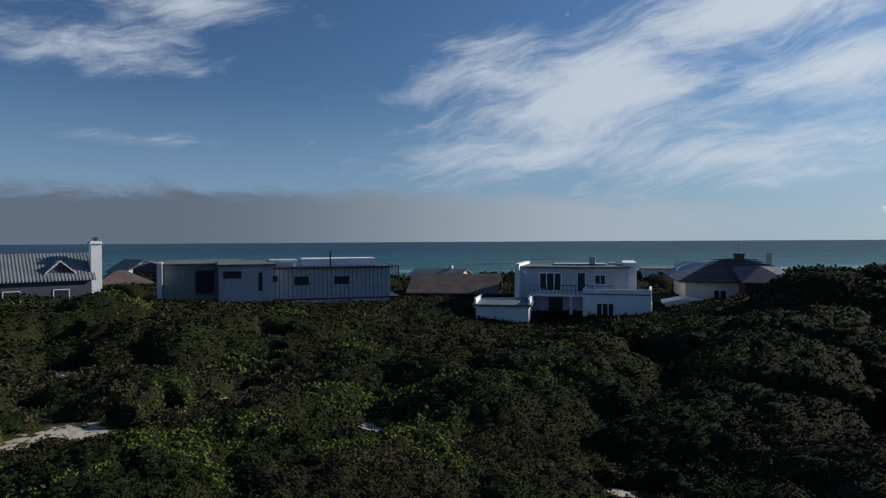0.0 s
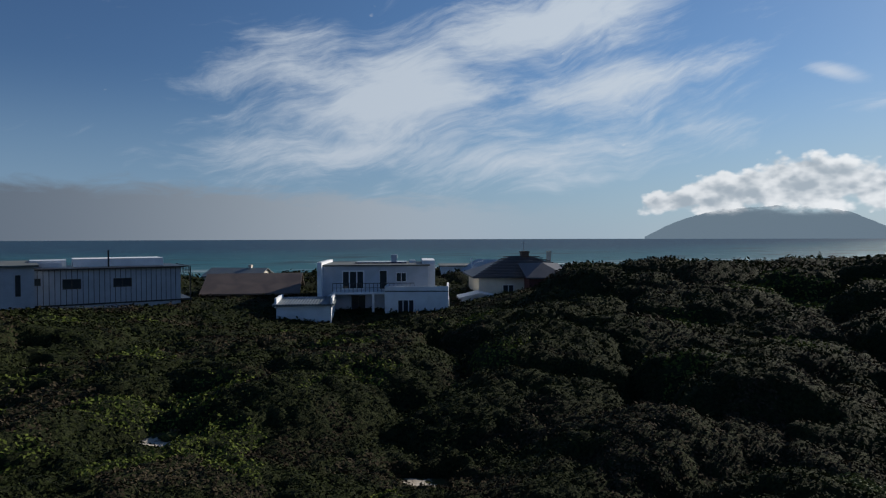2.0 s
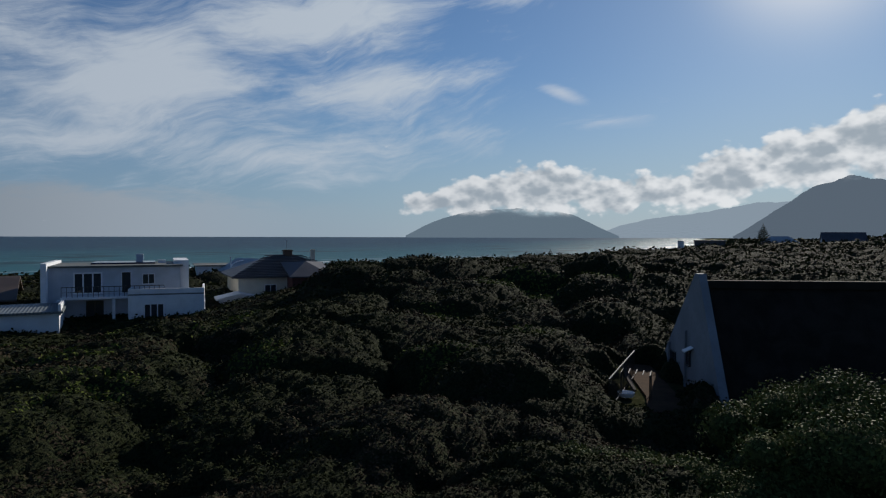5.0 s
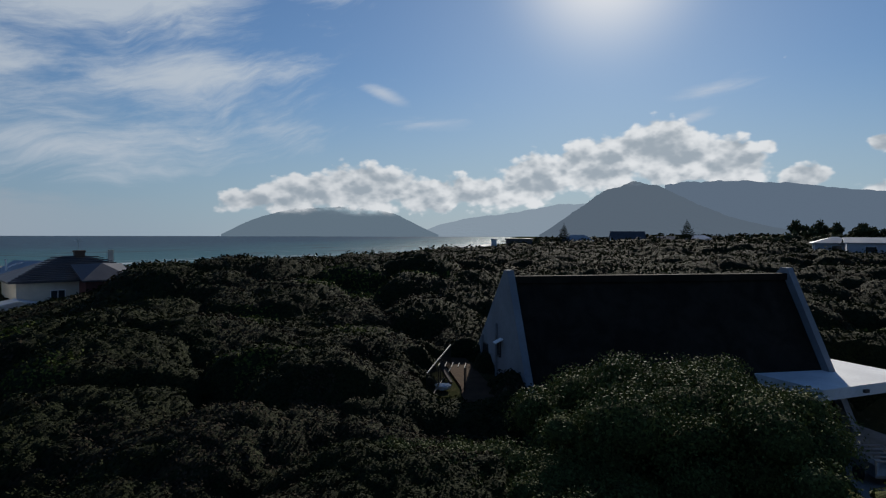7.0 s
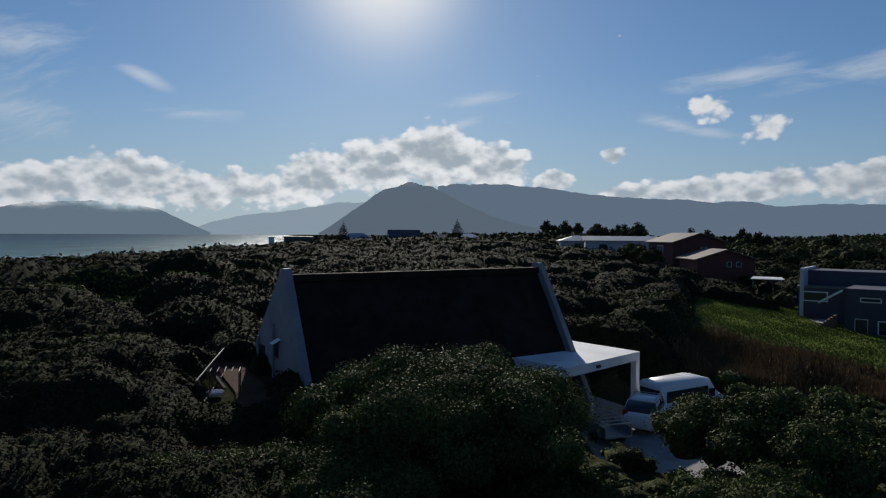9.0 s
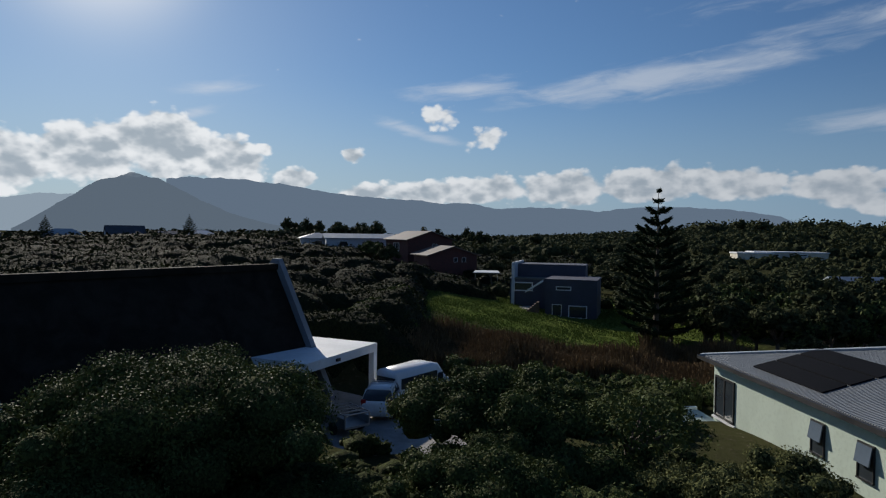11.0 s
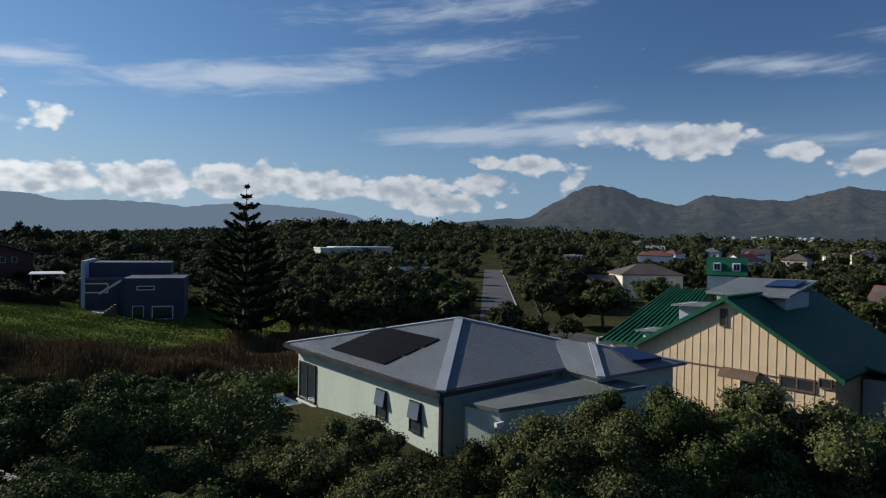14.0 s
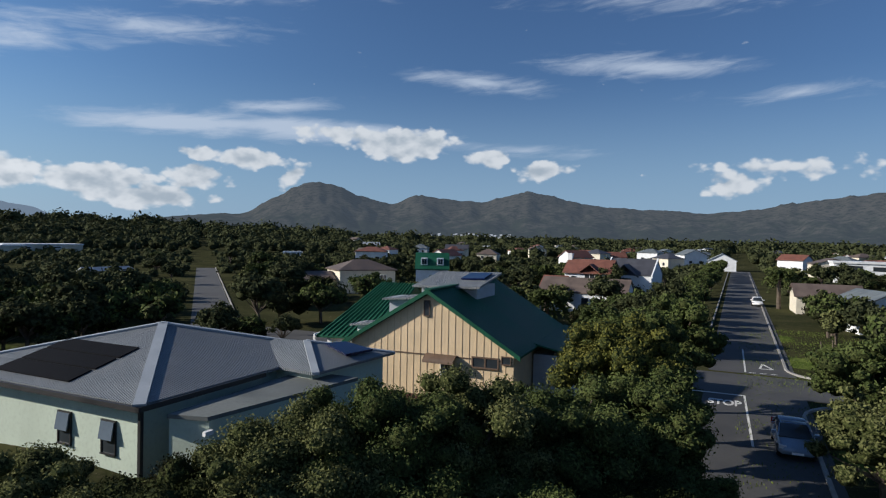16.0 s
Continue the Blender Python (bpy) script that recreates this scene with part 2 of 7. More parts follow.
M_WHITE = surf("white_plaster", (0.72, 0.74, 0.77), 0.75, 0.10, 2.0)
M_GREYWALL = surf("grey_plaster", (0.46, 0.50, 0.56), 0.75, 0.12, 2.0)
M_MINT = surf("pale_green_plaster", (0.47, 0.55, 0.47), 0.8, 0.10, 1.2)
M_CREAM = surf("cream_timber_cladding", (0.66, 0.51, 0.33), 0.65, 0.10, 2.5)
M_CREAMW = surf("cream_plaster", (0.62, 0.57, 0.47), 0.75, 0.12, 2.0)
M_SIDING = surf("grey_siding", (0.36, 0.39, 0.44), 0.6, 0.12, 2.0)
M_BATTEN = surf("dark_batten", (0.05, 0.05, 0.055), 0.6, 0.2, 4.0)
M_OLIVE = surf("olive_plaster", (0.20, 0.22, 0.21), 0.8, 0.15, 2.0)
M_SLATE = surf("slate_blue_wall", (0.050, 0.055, 0.085), 0.7, 0.2, 2.0)
M_BRICKRED = surf("dark_red_wall", (0.10, 0.035, 0.03), 0.8, 0.25, 4.0)
M_BROWN = surf("brown_timber", (0.12, 0.075, 0.05), 0.7, 0.3, 4.0)
M_ZINC = surf("blue_grey_steel_roof", (0.17, 0.185, 0.20), 0.5, 0.14, 0.8, rib=(0, 0.11), spec=0.25)
M_ZINC_Y = surf("blue_grey_steel_roof_across", (0.17, 0.185, 0.20), 0.5, 0.14, 0.8, rib=(1, 0.11), spec=0.25)
M_CAP = surf("pale_steel_ridge", (0.33, 0.36, 0.39), 0.5, 0.12, 2.0)
M_FLATROOF = surf("grey_waterproofed_roof", (0.115, 0.128, 0.125), 0.75, 0.3, 1.0)
M_WHITEROOF = surf("white_painted_roof", (0.70, 0.72, 0.74), 0.6, 0.15, 1.0)
M_GREENROOF = surf("green_steel_roof", (0.012, 0.085, 0.050), 0.5, 0.25, 0.8, rib=(1, 0.2), spec=0.12)
M_GREENPLAIN = surf("green_steel", (0.012, 0.085, 0.050), 0.55, 0.25, 1.5, spec=0.15)
# Pale blue base paints in the sky reflected by the open sash.
M_SASH = surf("sky_lit_sash_glass", (0.12, 0.155, 0.20), 0.15, 0.1, 1.0, 0.02)
M_DARKROOF = surf("dark_tiled_roof", (0.060, 0.062, 0.075), 0.55, 0.3, 2.0)
M_GREYROOF = surf("grey_sheet_roof", (0.13, 0.15, 0.16), 0.5, 0.2, 1.2, rib=(0, 0.3))
M_BROWNROOF = surf("brown_sheet_roof", (0.12, 0.09, 0.075), 0.6, 0.3, 1.5)
M_REDROOF = surf("red_tiled_roof", (0.17, 0.065, 0.045), 0.7, 0.35, 2.5)
# White gable walls and downpipe greyed: the shade on them is in the colour.
M_GABLE = surf("shade_toned_white_gable", (0.23, 0.25, 0.28), 0.85, 0.22, 1.0)
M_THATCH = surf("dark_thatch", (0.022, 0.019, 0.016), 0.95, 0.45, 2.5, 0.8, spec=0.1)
M_GLASS = glassy("window_glass")
M_FRAMEW = surf("white_frame", (0.74, 0.75, 0.76), 0.5, 0.06)
M_FRAMED = surf("dark_frame", (0.02, 0.02, 0.022), 0.45, 0.1)
M_MAT = surf("black_pool_heating_mat", (0.006, 0.007, 0.010), 0.8, 0.3, 2.0, 0.3, spec=0.05)
M_PV = surf("blue_solar_glass", (0.006, 0.012, 0.05), 0.12, 0.2, 2.0, 0.05)
M_ASPHALT = surf("asphalt", (0.056, 0.057, 0.060), 0.85, 0.22, 0.9, 0.4)
M_PAINT = surf("road_paint", (0.62, 0.62, 0.60), 0.7, 0.22, 3.0)
M_KERB = surf("concrete_kerb", (0.29, 0.28, 0.265), 0.85, 0.25, 2.0)
M_PAVING = surf("grey_brick_paving", (0.25, 0.24, 0.23), 0.85, 0.3, 3.0, 0.5)
M_VERGE = surf("worn_grass_verge", (0.085, 0.095, 0.035), 0.95, 0.5, 1.0, 0.8, dirt=(0.20, 0.17, 0.11))
M_CARWHITE = surf("white_car_paint", (0.78, 0.79, 0.80), 0.25, 0.04, 1.0, 0.02)
M_CARBLUE = surf("blue_grey_car_paint", (0.20, 0.27, 0.36), 0.22, 0.06, 1.0, 0.02, metal=0.2)
M_TYRE = surf("rubber", (0.015, 0.015, 0.016), 0.8, 0.2)
M_STEEL = surf("galvanised_steel", (0.40, 0.41, 0.42), 0.4, 0.15, 3.0, metal=0.7)
M_LAMP = surf("car_lamp", (0.6, 0.6, 0.62), 0.1, 0.05)
M_TAIL = surf("car_tail_lamp", (0.35, 0.02, 0.02), 0.15, 0.05)
M_BARK = surf("bark", (0.11, 0.085, 0.065), 0.9, 0.4, 5.0, 0.8)
# Dune scrub tones lowered: shade of the backlit side is partly in the colour.
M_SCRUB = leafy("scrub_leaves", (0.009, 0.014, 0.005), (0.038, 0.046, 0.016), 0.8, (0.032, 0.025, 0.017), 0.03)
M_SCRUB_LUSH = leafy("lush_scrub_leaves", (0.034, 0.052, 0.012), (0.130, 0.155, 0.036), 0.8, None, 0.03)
M_SCRUB_DRY = leafy("dry_scrub_leaves", (0.024, 0.020, 0.013), (0.080, 0.064, 0.042), 0.85, None, 0.02)
M_TREE = leafy("milkwood_leaves", (0.026, 0.042, 0.014), (0.122, 0.148, 0.050), 0.6)
M_DRY = leafy("dry_twigs", (0.035, 0.030, 0.020), (0.13, 0.105, 0.072), 0.85)
M_YELLOW = leafy("yellowing_leaves", (0.060, 0.072, 0.018), (0.180, 0.165, 0.042), 0.7)
# Grey-green tones, like the milkwood's, raised: inland sunlight is partly in the colour.
M_GREYLEAF = leafy("grey_green_leaves", (0.056, 0.066, 0.026), (0.195, 0.200, 0.082), 0.7)
M_WOOD = leafy("far_woodland_leaves", (0.028, 0.036, 0.018), (0.088, 0.098, 0.046), 0.8)
M_PALM = leafy("palm_fronds", (0.03, 0.045, 0.014), (0.11, 0.13, 0.05), 0.5)
M_PINE = leafy("araucaria_needles", (0.012, 0.022, 0.012), (0.035, 0.055, 0.025), 0.7)
M_REED = leafy("reeds", (0.075, 0.050, 0.028), (0.20, 0.14, 0.075), 0.8)
M_GRASS = leafy("meadow_grass", (0.060, 0.090, 0.020), (0.15, 0.19, 0.045), 0.8)


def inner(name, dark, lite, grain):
    """The mass of leaves behind the outermost ones, toned darker to hold the shade there: mottled at leaf size, rough
    in relief.
    """
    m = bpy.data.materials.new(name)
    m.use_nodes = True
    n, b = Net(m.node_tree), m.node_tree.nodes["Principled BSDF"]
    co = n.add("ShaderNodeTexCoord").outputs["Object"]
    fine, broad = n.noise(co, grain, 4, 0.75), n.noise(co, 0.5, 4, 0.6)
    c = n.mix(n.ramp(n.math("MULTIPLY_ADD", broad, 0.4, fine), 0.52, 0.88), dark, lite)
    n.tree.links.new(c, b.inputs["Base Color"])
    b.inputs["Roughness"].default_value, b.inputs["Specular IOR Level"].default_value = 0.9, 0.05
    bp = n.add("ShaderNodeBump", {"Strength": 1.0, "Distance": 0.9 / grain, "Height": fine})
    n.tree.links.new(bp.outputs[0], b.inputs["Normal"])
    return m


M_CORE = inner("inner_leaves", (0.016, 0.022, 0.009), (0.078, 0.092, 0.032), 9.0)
# Scrub cores darkened in colour along with the leaves of the backlit dunes.
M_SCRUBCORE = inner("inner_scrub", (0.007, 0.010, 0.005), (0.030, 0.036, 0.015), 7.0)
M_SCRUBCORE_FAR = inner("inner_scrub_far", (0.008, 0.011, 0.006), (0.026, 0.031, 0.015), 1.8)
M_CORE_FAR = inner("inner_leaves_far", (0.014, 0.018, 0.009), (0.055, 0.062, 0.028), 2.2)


def ground_material():
    """Dune sand, litter, meadow and scrub floor, told apart by the cover written on the sheet."""
    m = bpy.data.materials.new("dune_ground")
    m.use_nodes = True
    n, b = Net(m.node_tree), m.node_tree.nodes["Principled BSDF"]
    co = n.add("ShaderNodeTexCoord").outputs["Object"]
    at_sand, at_grass = n.add("ShaderNodeAttribute"), n.add("ShaderNodeAttribute")
    at_sand.attribute_name, at_grass.attribute_name = "sand", "grass"
    fine, broad = n.noise(co, 2.2, 6, 0.65), n.noise(co, 0.12, 5, 0.6)
    earth = n.mix(n.ramp(broad, 0.35, 0.65), (0.030, 0.034, 0.017), (0.055, 0.056, 0.026))
    earth = n.mix(n.ramp(fine, 0.5, 0.75), earth, (0.075, 0.065, 0.042))
    grass = n.mix(n.ramp(n.noise(co, 0.5, 5, 0.6), 0.35, 0.65), (0.060, 0.090, 0.020), (0.12, 0.15, 0.04))
    sand = n.mix(n.ramp(fine, 0.35, 0.7), (0.50, 0.45, 0.38), (0.36, 0.31, 0.25))
    c = n.mix(n.ramp(n.math("MULTIPLY_ADD", n.math("SUBTRACT", fine, 0.5), 0.9, at_grass.outputs["Fac"]), 0.35, 0.65), earth, grass)
    c = n.mix(n.ramp(n.math("MULTIPLY_ADD", n.math("SUBTRACT", fine, 0.5), 2.6, at_sand.outputs["Fac"]), 0.40, 0.62), c, sand)
    n.tree.links.new(c, b.inputs["Base Color"])
    b.inputs["Roughness"].default_value, b.inputs["Specular IOR Level"].default_value = 1.0, 0.0
    bp = n.add("ShaderNodeBump", {"Strength": 0.7, "Distance": 0.15, "Height": fine})
    n.tree.links.new(bp.outputs[0], b.inputs["Normal"])
    return m


def sea_material():
    """Green over the sand near the shore, deep blue further out, streaks of foam on the reef and the beach."""
    m = bpy.data.materials.new("sea_water")
    m.use_nodes = True
    n, b = Net(m.node_tree), m.node_tree.nodes["Principled BSDF"]
    co = n.add("ShaderNodeTexCoord").outputs["Object"]
    sep = n.add("ShaderNodeSeparateXYZ", (co,))
    off = n.add("ShaderNodeAttribute")
    off.attribute_name = "offshore"
    out = off.outputs["Fac"]
    drift = n.noise(n.place(co, (0, 0, 0), 4, (160, 40, 1)), 1.0, 5, 0.6)
    far = n.ramp(n.math("MULTIPLY_ADD", n.math("SUBTRACT", drift, 0.5), 260.0, out), 40, 620)
    c = n.mix(far, (0.014, 0.110, 0.130), (0.008, 0.036, 0.072))
    chop = n.noise(n.place(co, (0, 0, 0), 8, (16, 5, 1)), 1.0, 6, 0.65)
    c = n.mix(n.ramp(chop, 0.50, 0.66), c, (0.045, 0.14, 0.175))
    lines = n.noise(n.place(co, (0, 0, 0), 3, (70, 9, 1)), 1.0, 5, 0.62, 0.4)
    foam = n.math("MULTIPLY", n.ramp(lines, 0.54, 0.62), n.ramp(out, 120, 4))
    foam = n.math("MAXIMUM", foam, n.math("MULTIPLY", n.ramp(lines, 0.63, 0.68), n.ramp(out, 420, 60, 0.0, 0.45)))
    c = n.mix(foam, c, (0.72, 0.74, 0.75))
    rocks = n.noise(n.place(co, (-60, 0, 0), 2, (60, 22, 1)), 1.0, 6, 0.6)
    reef = n.math("MULTIPLY", n.ramp(rocks, 0.56, 0.62), n.math("MULTIPLY", n.ramp(out, 330, 260), n.ramp(out, 60, 140)))
    c = n.mix(n.math("MULTIPLY", reef, 0.8), c, (0.008, 0.016, 0.022))
    swell = n.noise(n.place(co, (0, 0, 0), 8, (30, 8, 1)), 1.0, 7, 0.7)
    bp = n.add("ShaderNodeBump", {"Strength": 1.0, "Distance": 2.2, "Height": swell})
    n.tree.links.new(c, b.inputs["Base Color"])
    n.tree.links.new(bp.outputs[0], b.inputs["Normal"])
    b.inputs["Roughness"].default_value, b.inputs["Specular IOR Level"].default_value = 0.9, 0.0
    gloss = n.add("ShaderNodeBsdfGlossy", {"Roughness": 0.34, "Normal": bp.outputs[0]})
    mix = n.add("ShaderNodeMixShader", (n.ramp(foam, 0, 1, 0.18, 0.02), b.outputs[0], gloss.outputs[0]))
    n.tree.links.new(mix.outputs[0], m.node_tree.nodes["Material Output"].inputs[0])
    return m


def hill_material(name, low, high, air, haze_glow, soft_top=None):
    """Far slopes with their haze put in as emission; above a height the summit may fade out to the cloud behind
    (soft_top: from, to in metres).
    """
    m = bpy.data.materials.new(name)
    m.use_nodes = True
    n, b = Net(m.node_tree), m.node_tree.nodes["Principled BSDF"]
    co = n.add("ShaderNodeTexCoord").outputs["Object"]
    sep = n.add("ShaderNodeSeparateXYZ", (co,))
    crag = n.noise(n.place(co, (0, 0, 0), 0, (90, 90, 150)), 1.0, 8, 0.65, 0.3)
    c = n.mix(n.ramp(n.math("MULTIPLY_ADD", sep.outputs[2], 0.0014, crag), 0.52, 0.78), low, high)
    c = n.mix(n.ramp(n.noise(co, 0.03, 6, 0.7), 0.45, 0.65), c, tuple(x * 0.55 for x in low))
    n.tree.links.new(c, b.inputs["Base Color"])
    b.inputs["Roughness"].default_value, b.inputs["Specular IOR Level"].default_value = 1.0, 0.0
    # The slope itself gives off the air colour, in place of real haze.
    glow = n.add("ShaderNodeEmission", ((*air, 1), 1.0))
    out = n.add("ShaderNodeMixShader", (haze_glow, b.outputs[0], glow.outputs[0])).outputs[0]
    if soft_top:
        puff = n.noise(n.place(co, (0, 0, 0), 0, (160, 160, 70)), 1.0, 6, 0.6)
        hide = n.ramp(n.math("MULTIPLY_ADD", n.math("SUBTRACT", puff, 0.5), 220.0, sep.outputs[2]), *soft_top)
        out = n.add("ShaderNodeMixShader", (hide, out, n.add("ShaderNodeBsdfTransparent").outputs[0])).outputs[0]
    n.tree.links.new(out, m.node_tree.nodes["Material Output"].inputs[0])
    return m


# ---- ground, sea, mountains ----
def ease(v):
    v = np.clip(v, 0.0, 1.0)
    return v * v * (3 - 2 * v)


def shore(x):
    """The y of the waterline at x."""
    x = np.asarray(x, float)
    return 232 + 0.03 * x + 14 * np.sin(x / 90.0) + np.maximum(0.0, x - 420) * 0.50


MOUNDS = ((37, 52, 15, 3.0), (52, 38, 14, 1.8), (-22, 50, 12, 1.8), (-44, 42, 16, 1.2), (20, 34, 9, 0.8), (62, 22, 16, 1.2), (170, 60, 75, 1.6), (235, 70, 80, 1.9), (225, 10, 70, 1.6),
          (37, -7, 10, -2.3), (22, -22, 10, 1.3), (520, -410, 190, 15.0), (330, -560, 170, 4.0), (14, 60, 15, -2.2), (0, -14, 9, 1.2), (-14, -22, 7, 0.8), (9, 22, 7, -0.8), (115, 20, 40, 2.0))


def height(x, y):
    """The height of the ground."""
    x, y = np.asarray(x, float), np.asarray(y, float)
    z = 3.0 * ease((y + 32) / 30.0)
    for mx, my, r, h in MOUNDS:
        z = z + h * np.exp(-((x - mx) ** 2 + (y - my) ** 2) / (r * r))
    z = z - 4.5 * ease((y - 85) / 70.0) * ease((y + 40 - 0.35 * np.maximum(0, x - 60)) / 60.0)
    # streets and gardens inland lie level
    near_street = ease((9 - np.abs(x - (0.107 * y - 1.08))) / 4.0) * ease((-20 - y) / 6.0)
    level = np.maximum(ease((-44 - y) / 8.0) * ease((260 - np.hypot(x, y)) / 60.0), near_street)
    z = z * (1 - level)
    # level pads: the driveway, the yard beside the gable
    for px, py, r, pz in ((30, -8, 3.5, 0.5), (27, -3.5, 3.5, 0.5), (33, -3.5, 4.5, 0.5), (37, -4, 5.0, 0.5), (38, 1, 4.5, 0.5), (21.5, 13.6, 2.4, 3.45), (24.5, 16.0, 2.8, 3.45), (28.5, 18.8, 3.0, 3.45)):
        z = z + (pz - z) * ease((r + 1.5 - np.hypot(x - px, y - py)) / 1.5)
    inland = shore(x) - y
    z = np.where(inland < 60, z + (-3.2 - z) * ease((60 - inland) / 60.0), z)
    return np.where(inland < 0, -3.2 + np.maximum(inland, -40) * 0.1, z)


def hz(x, y):
    return float(height(x, y))


SAND = ((-15.0, 24.4, 1.9), (-16.2, 22.4, 1.6), (-13.2, 24.5, 0.8), (-9.9, 31.2, 0.6), (-10.2, 34.0, 0.7), (-10.8, 37.0, 0.6), (-12.0, 43.5, 0.7), (-11.3, 40.3, 0.5), (-10.6, 29.4, 1.0), (-2.9, 25.2, 1.4), (-12.0, 27.3, 1.1), (-24.5, 39.3, 1.0), (-20.9, 33.9, 1.1), (5.8, 19.8, 0.9), (-18.5, 27.5, 0.6))
GRASS = ((50, -32, 8), (70, -26, 17), (60, -30, 11), (84, -35, 13), (94, -37, 9), (-12, -80, 3), (-13, -64, 3), (-12, -36, 3.2))


def grid_mesh(name, co, faces, material):
    me = bpy.data.meshes.new(name)
    co, faces = np.asarray(co, np.float32), np.asarray(faces, np.int32)
    me.vertices.add(len(co))
    me.vertices.foreach_set("co", co.ravel())
    k = faces.shape[1]
    me.loops.add(faces.size)
    me.loops.foreach_set("vertex_index", faces.ravel())
    me.polygons.add(len(faces))
    me.polygons.foreach_set("loop_start", np.arange(0, faces.size, k, dtype=np.int32))
    me.update(calc_edges=True)
    me.materials.append(material)
    return me


def write_cover(me, name, values):
    a = me.attributes.new(name, "FLOAT", "POINT")
    a.data.foreach_set("value", np.asarray(values, np.float32))


def build_ground():
    rad = np.concatenate(([0.0], np.linspace(2, 70, 125), np.geomspace(71, 4900, 115)))
    ang = np.radians(np.linspace(0, 360, 433)[:-1])
    r, a = np.meshgrid(rad, ang, indexing="ij")
    x, y = r * np.sin(a), r * np.cos(a)
    z = height(x, y)
    n, k = r.shape
    i, j = np.meshgrid(np.arange(n - 1), np.arange(k), indexing="ij")
    quads = np.stack([i * k + j, i * k + (j + 1) % k, (i + 1) * k + (j + 1) % k, (i + 1) * k + j], -1).reshape(-1, 4)[:, ::-1]
    me = grid_mesh("ground", np.stack([x, y, z], -1).reshape(-1, 3), quads, ground_material())
    sand = np.clip(1.2 - np.abs(shore(x) - y - 14) / 26, 0, 1) * (np.abs(shore(x) - y) < 60) * (x < 520)
    for sx, sy, sr in SAND:
        sand = np.maximum(sand, np.clip(1.25 - np.hypot(x - sx, y - sy) / sr, 0, 1))
    grass = np.zeros_like(x)
    for sx, sy, sr in GRASS:
        grass = np.maximum(grass, np.clip(1.5 - np.hypot(x - sx, y - sy) / sr, 0, 1))
    write_cover(me, "sand", sand.ravel())
    write_cover(me, "grass", grass.ravel())
    me.polygons.foreach_set("use_smooth", np.ones(len(me.polygons), bool))
    return tagged(new("ground", me), "sandy coastal dune ground with scrub floor and meadow", "ground", kind="structure")


build_ground()


def build_sea():
    rad = np.geomspace(150, 4950, 90)
    ang = np.radians(np.linspace(-88, 76, 190))
    r, a = np.meshgrid(rad, ang, indexing="ij")
    x, y = r * np.sin(a), r * np.cos(a)
    n, k = r.shape
    i, j = np.meshgrid(np.arange(n - 1), np.arange(k - 1), indexing="ij")
    quads = np.stack([i * k + j, i * k + j + 1, (i + 1) * k + j + 1, (i + 1) * k + j], -1).reshape(-1, 4)[:, ::-1]
    me = grid_mesh("sea", np.stack([x, y, np.full_like(x, -3.4)], -1).reshape(-1, 3), quads, sea_material())
    write_cover(me, "offshore", (y - shore(x)).ravel())
    return tagged(new("water", me), "dark blue and turquoise sea with low swell and foam lines", "sea", kind="structure")


build_sea()


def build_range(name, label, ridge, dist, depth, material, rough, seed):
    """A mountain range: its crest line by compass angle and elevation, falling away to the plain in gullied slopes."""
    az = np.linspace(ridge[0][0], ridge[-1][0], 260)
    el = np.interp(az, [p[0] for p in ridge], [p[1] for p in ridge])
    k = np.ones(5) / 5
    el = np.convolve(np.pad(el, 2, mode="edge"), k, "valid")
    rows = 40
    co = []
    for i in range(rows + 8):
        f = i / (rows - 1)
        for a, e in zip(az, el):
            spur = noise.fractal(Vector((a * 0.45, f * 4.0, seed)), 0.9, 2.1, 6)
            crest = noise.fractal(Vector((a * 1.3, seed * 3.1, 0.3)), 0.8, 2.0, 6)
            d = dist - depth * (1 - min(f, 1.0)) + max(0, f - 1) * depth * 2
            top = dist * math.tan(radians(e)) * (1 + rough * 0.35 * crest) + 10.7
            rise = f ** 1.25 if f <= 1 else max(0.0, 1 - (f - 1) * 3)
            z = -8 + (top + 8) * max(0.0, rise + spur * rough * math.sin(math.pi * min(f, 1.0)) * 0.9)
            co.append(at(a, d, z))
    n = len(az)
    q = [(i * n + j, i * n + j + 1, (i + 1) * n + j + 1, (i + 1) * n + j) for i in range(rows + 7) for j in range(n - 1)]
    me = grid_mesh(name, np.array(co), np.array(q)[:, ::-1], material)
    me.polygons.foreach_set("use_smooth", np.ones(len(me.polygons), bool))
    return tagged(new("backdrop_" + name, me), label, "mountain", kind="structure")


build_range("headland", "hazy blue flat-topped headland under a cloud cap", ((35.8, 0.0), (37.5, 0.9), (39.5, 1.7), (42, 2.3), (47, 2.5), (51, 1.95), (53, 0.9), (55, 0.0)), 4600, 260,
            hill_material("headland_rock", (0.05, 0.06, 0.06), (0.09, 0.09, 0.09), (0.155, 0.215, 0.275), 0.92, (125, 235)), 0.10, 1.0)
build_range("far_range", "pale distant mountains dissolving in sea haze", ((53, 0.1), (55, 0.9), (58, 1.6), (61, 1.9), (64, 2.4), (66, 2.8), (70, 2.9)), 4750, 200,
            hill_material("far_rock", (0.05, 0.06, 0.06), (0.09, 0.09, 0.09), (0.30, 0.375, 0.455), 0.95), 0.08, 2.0)
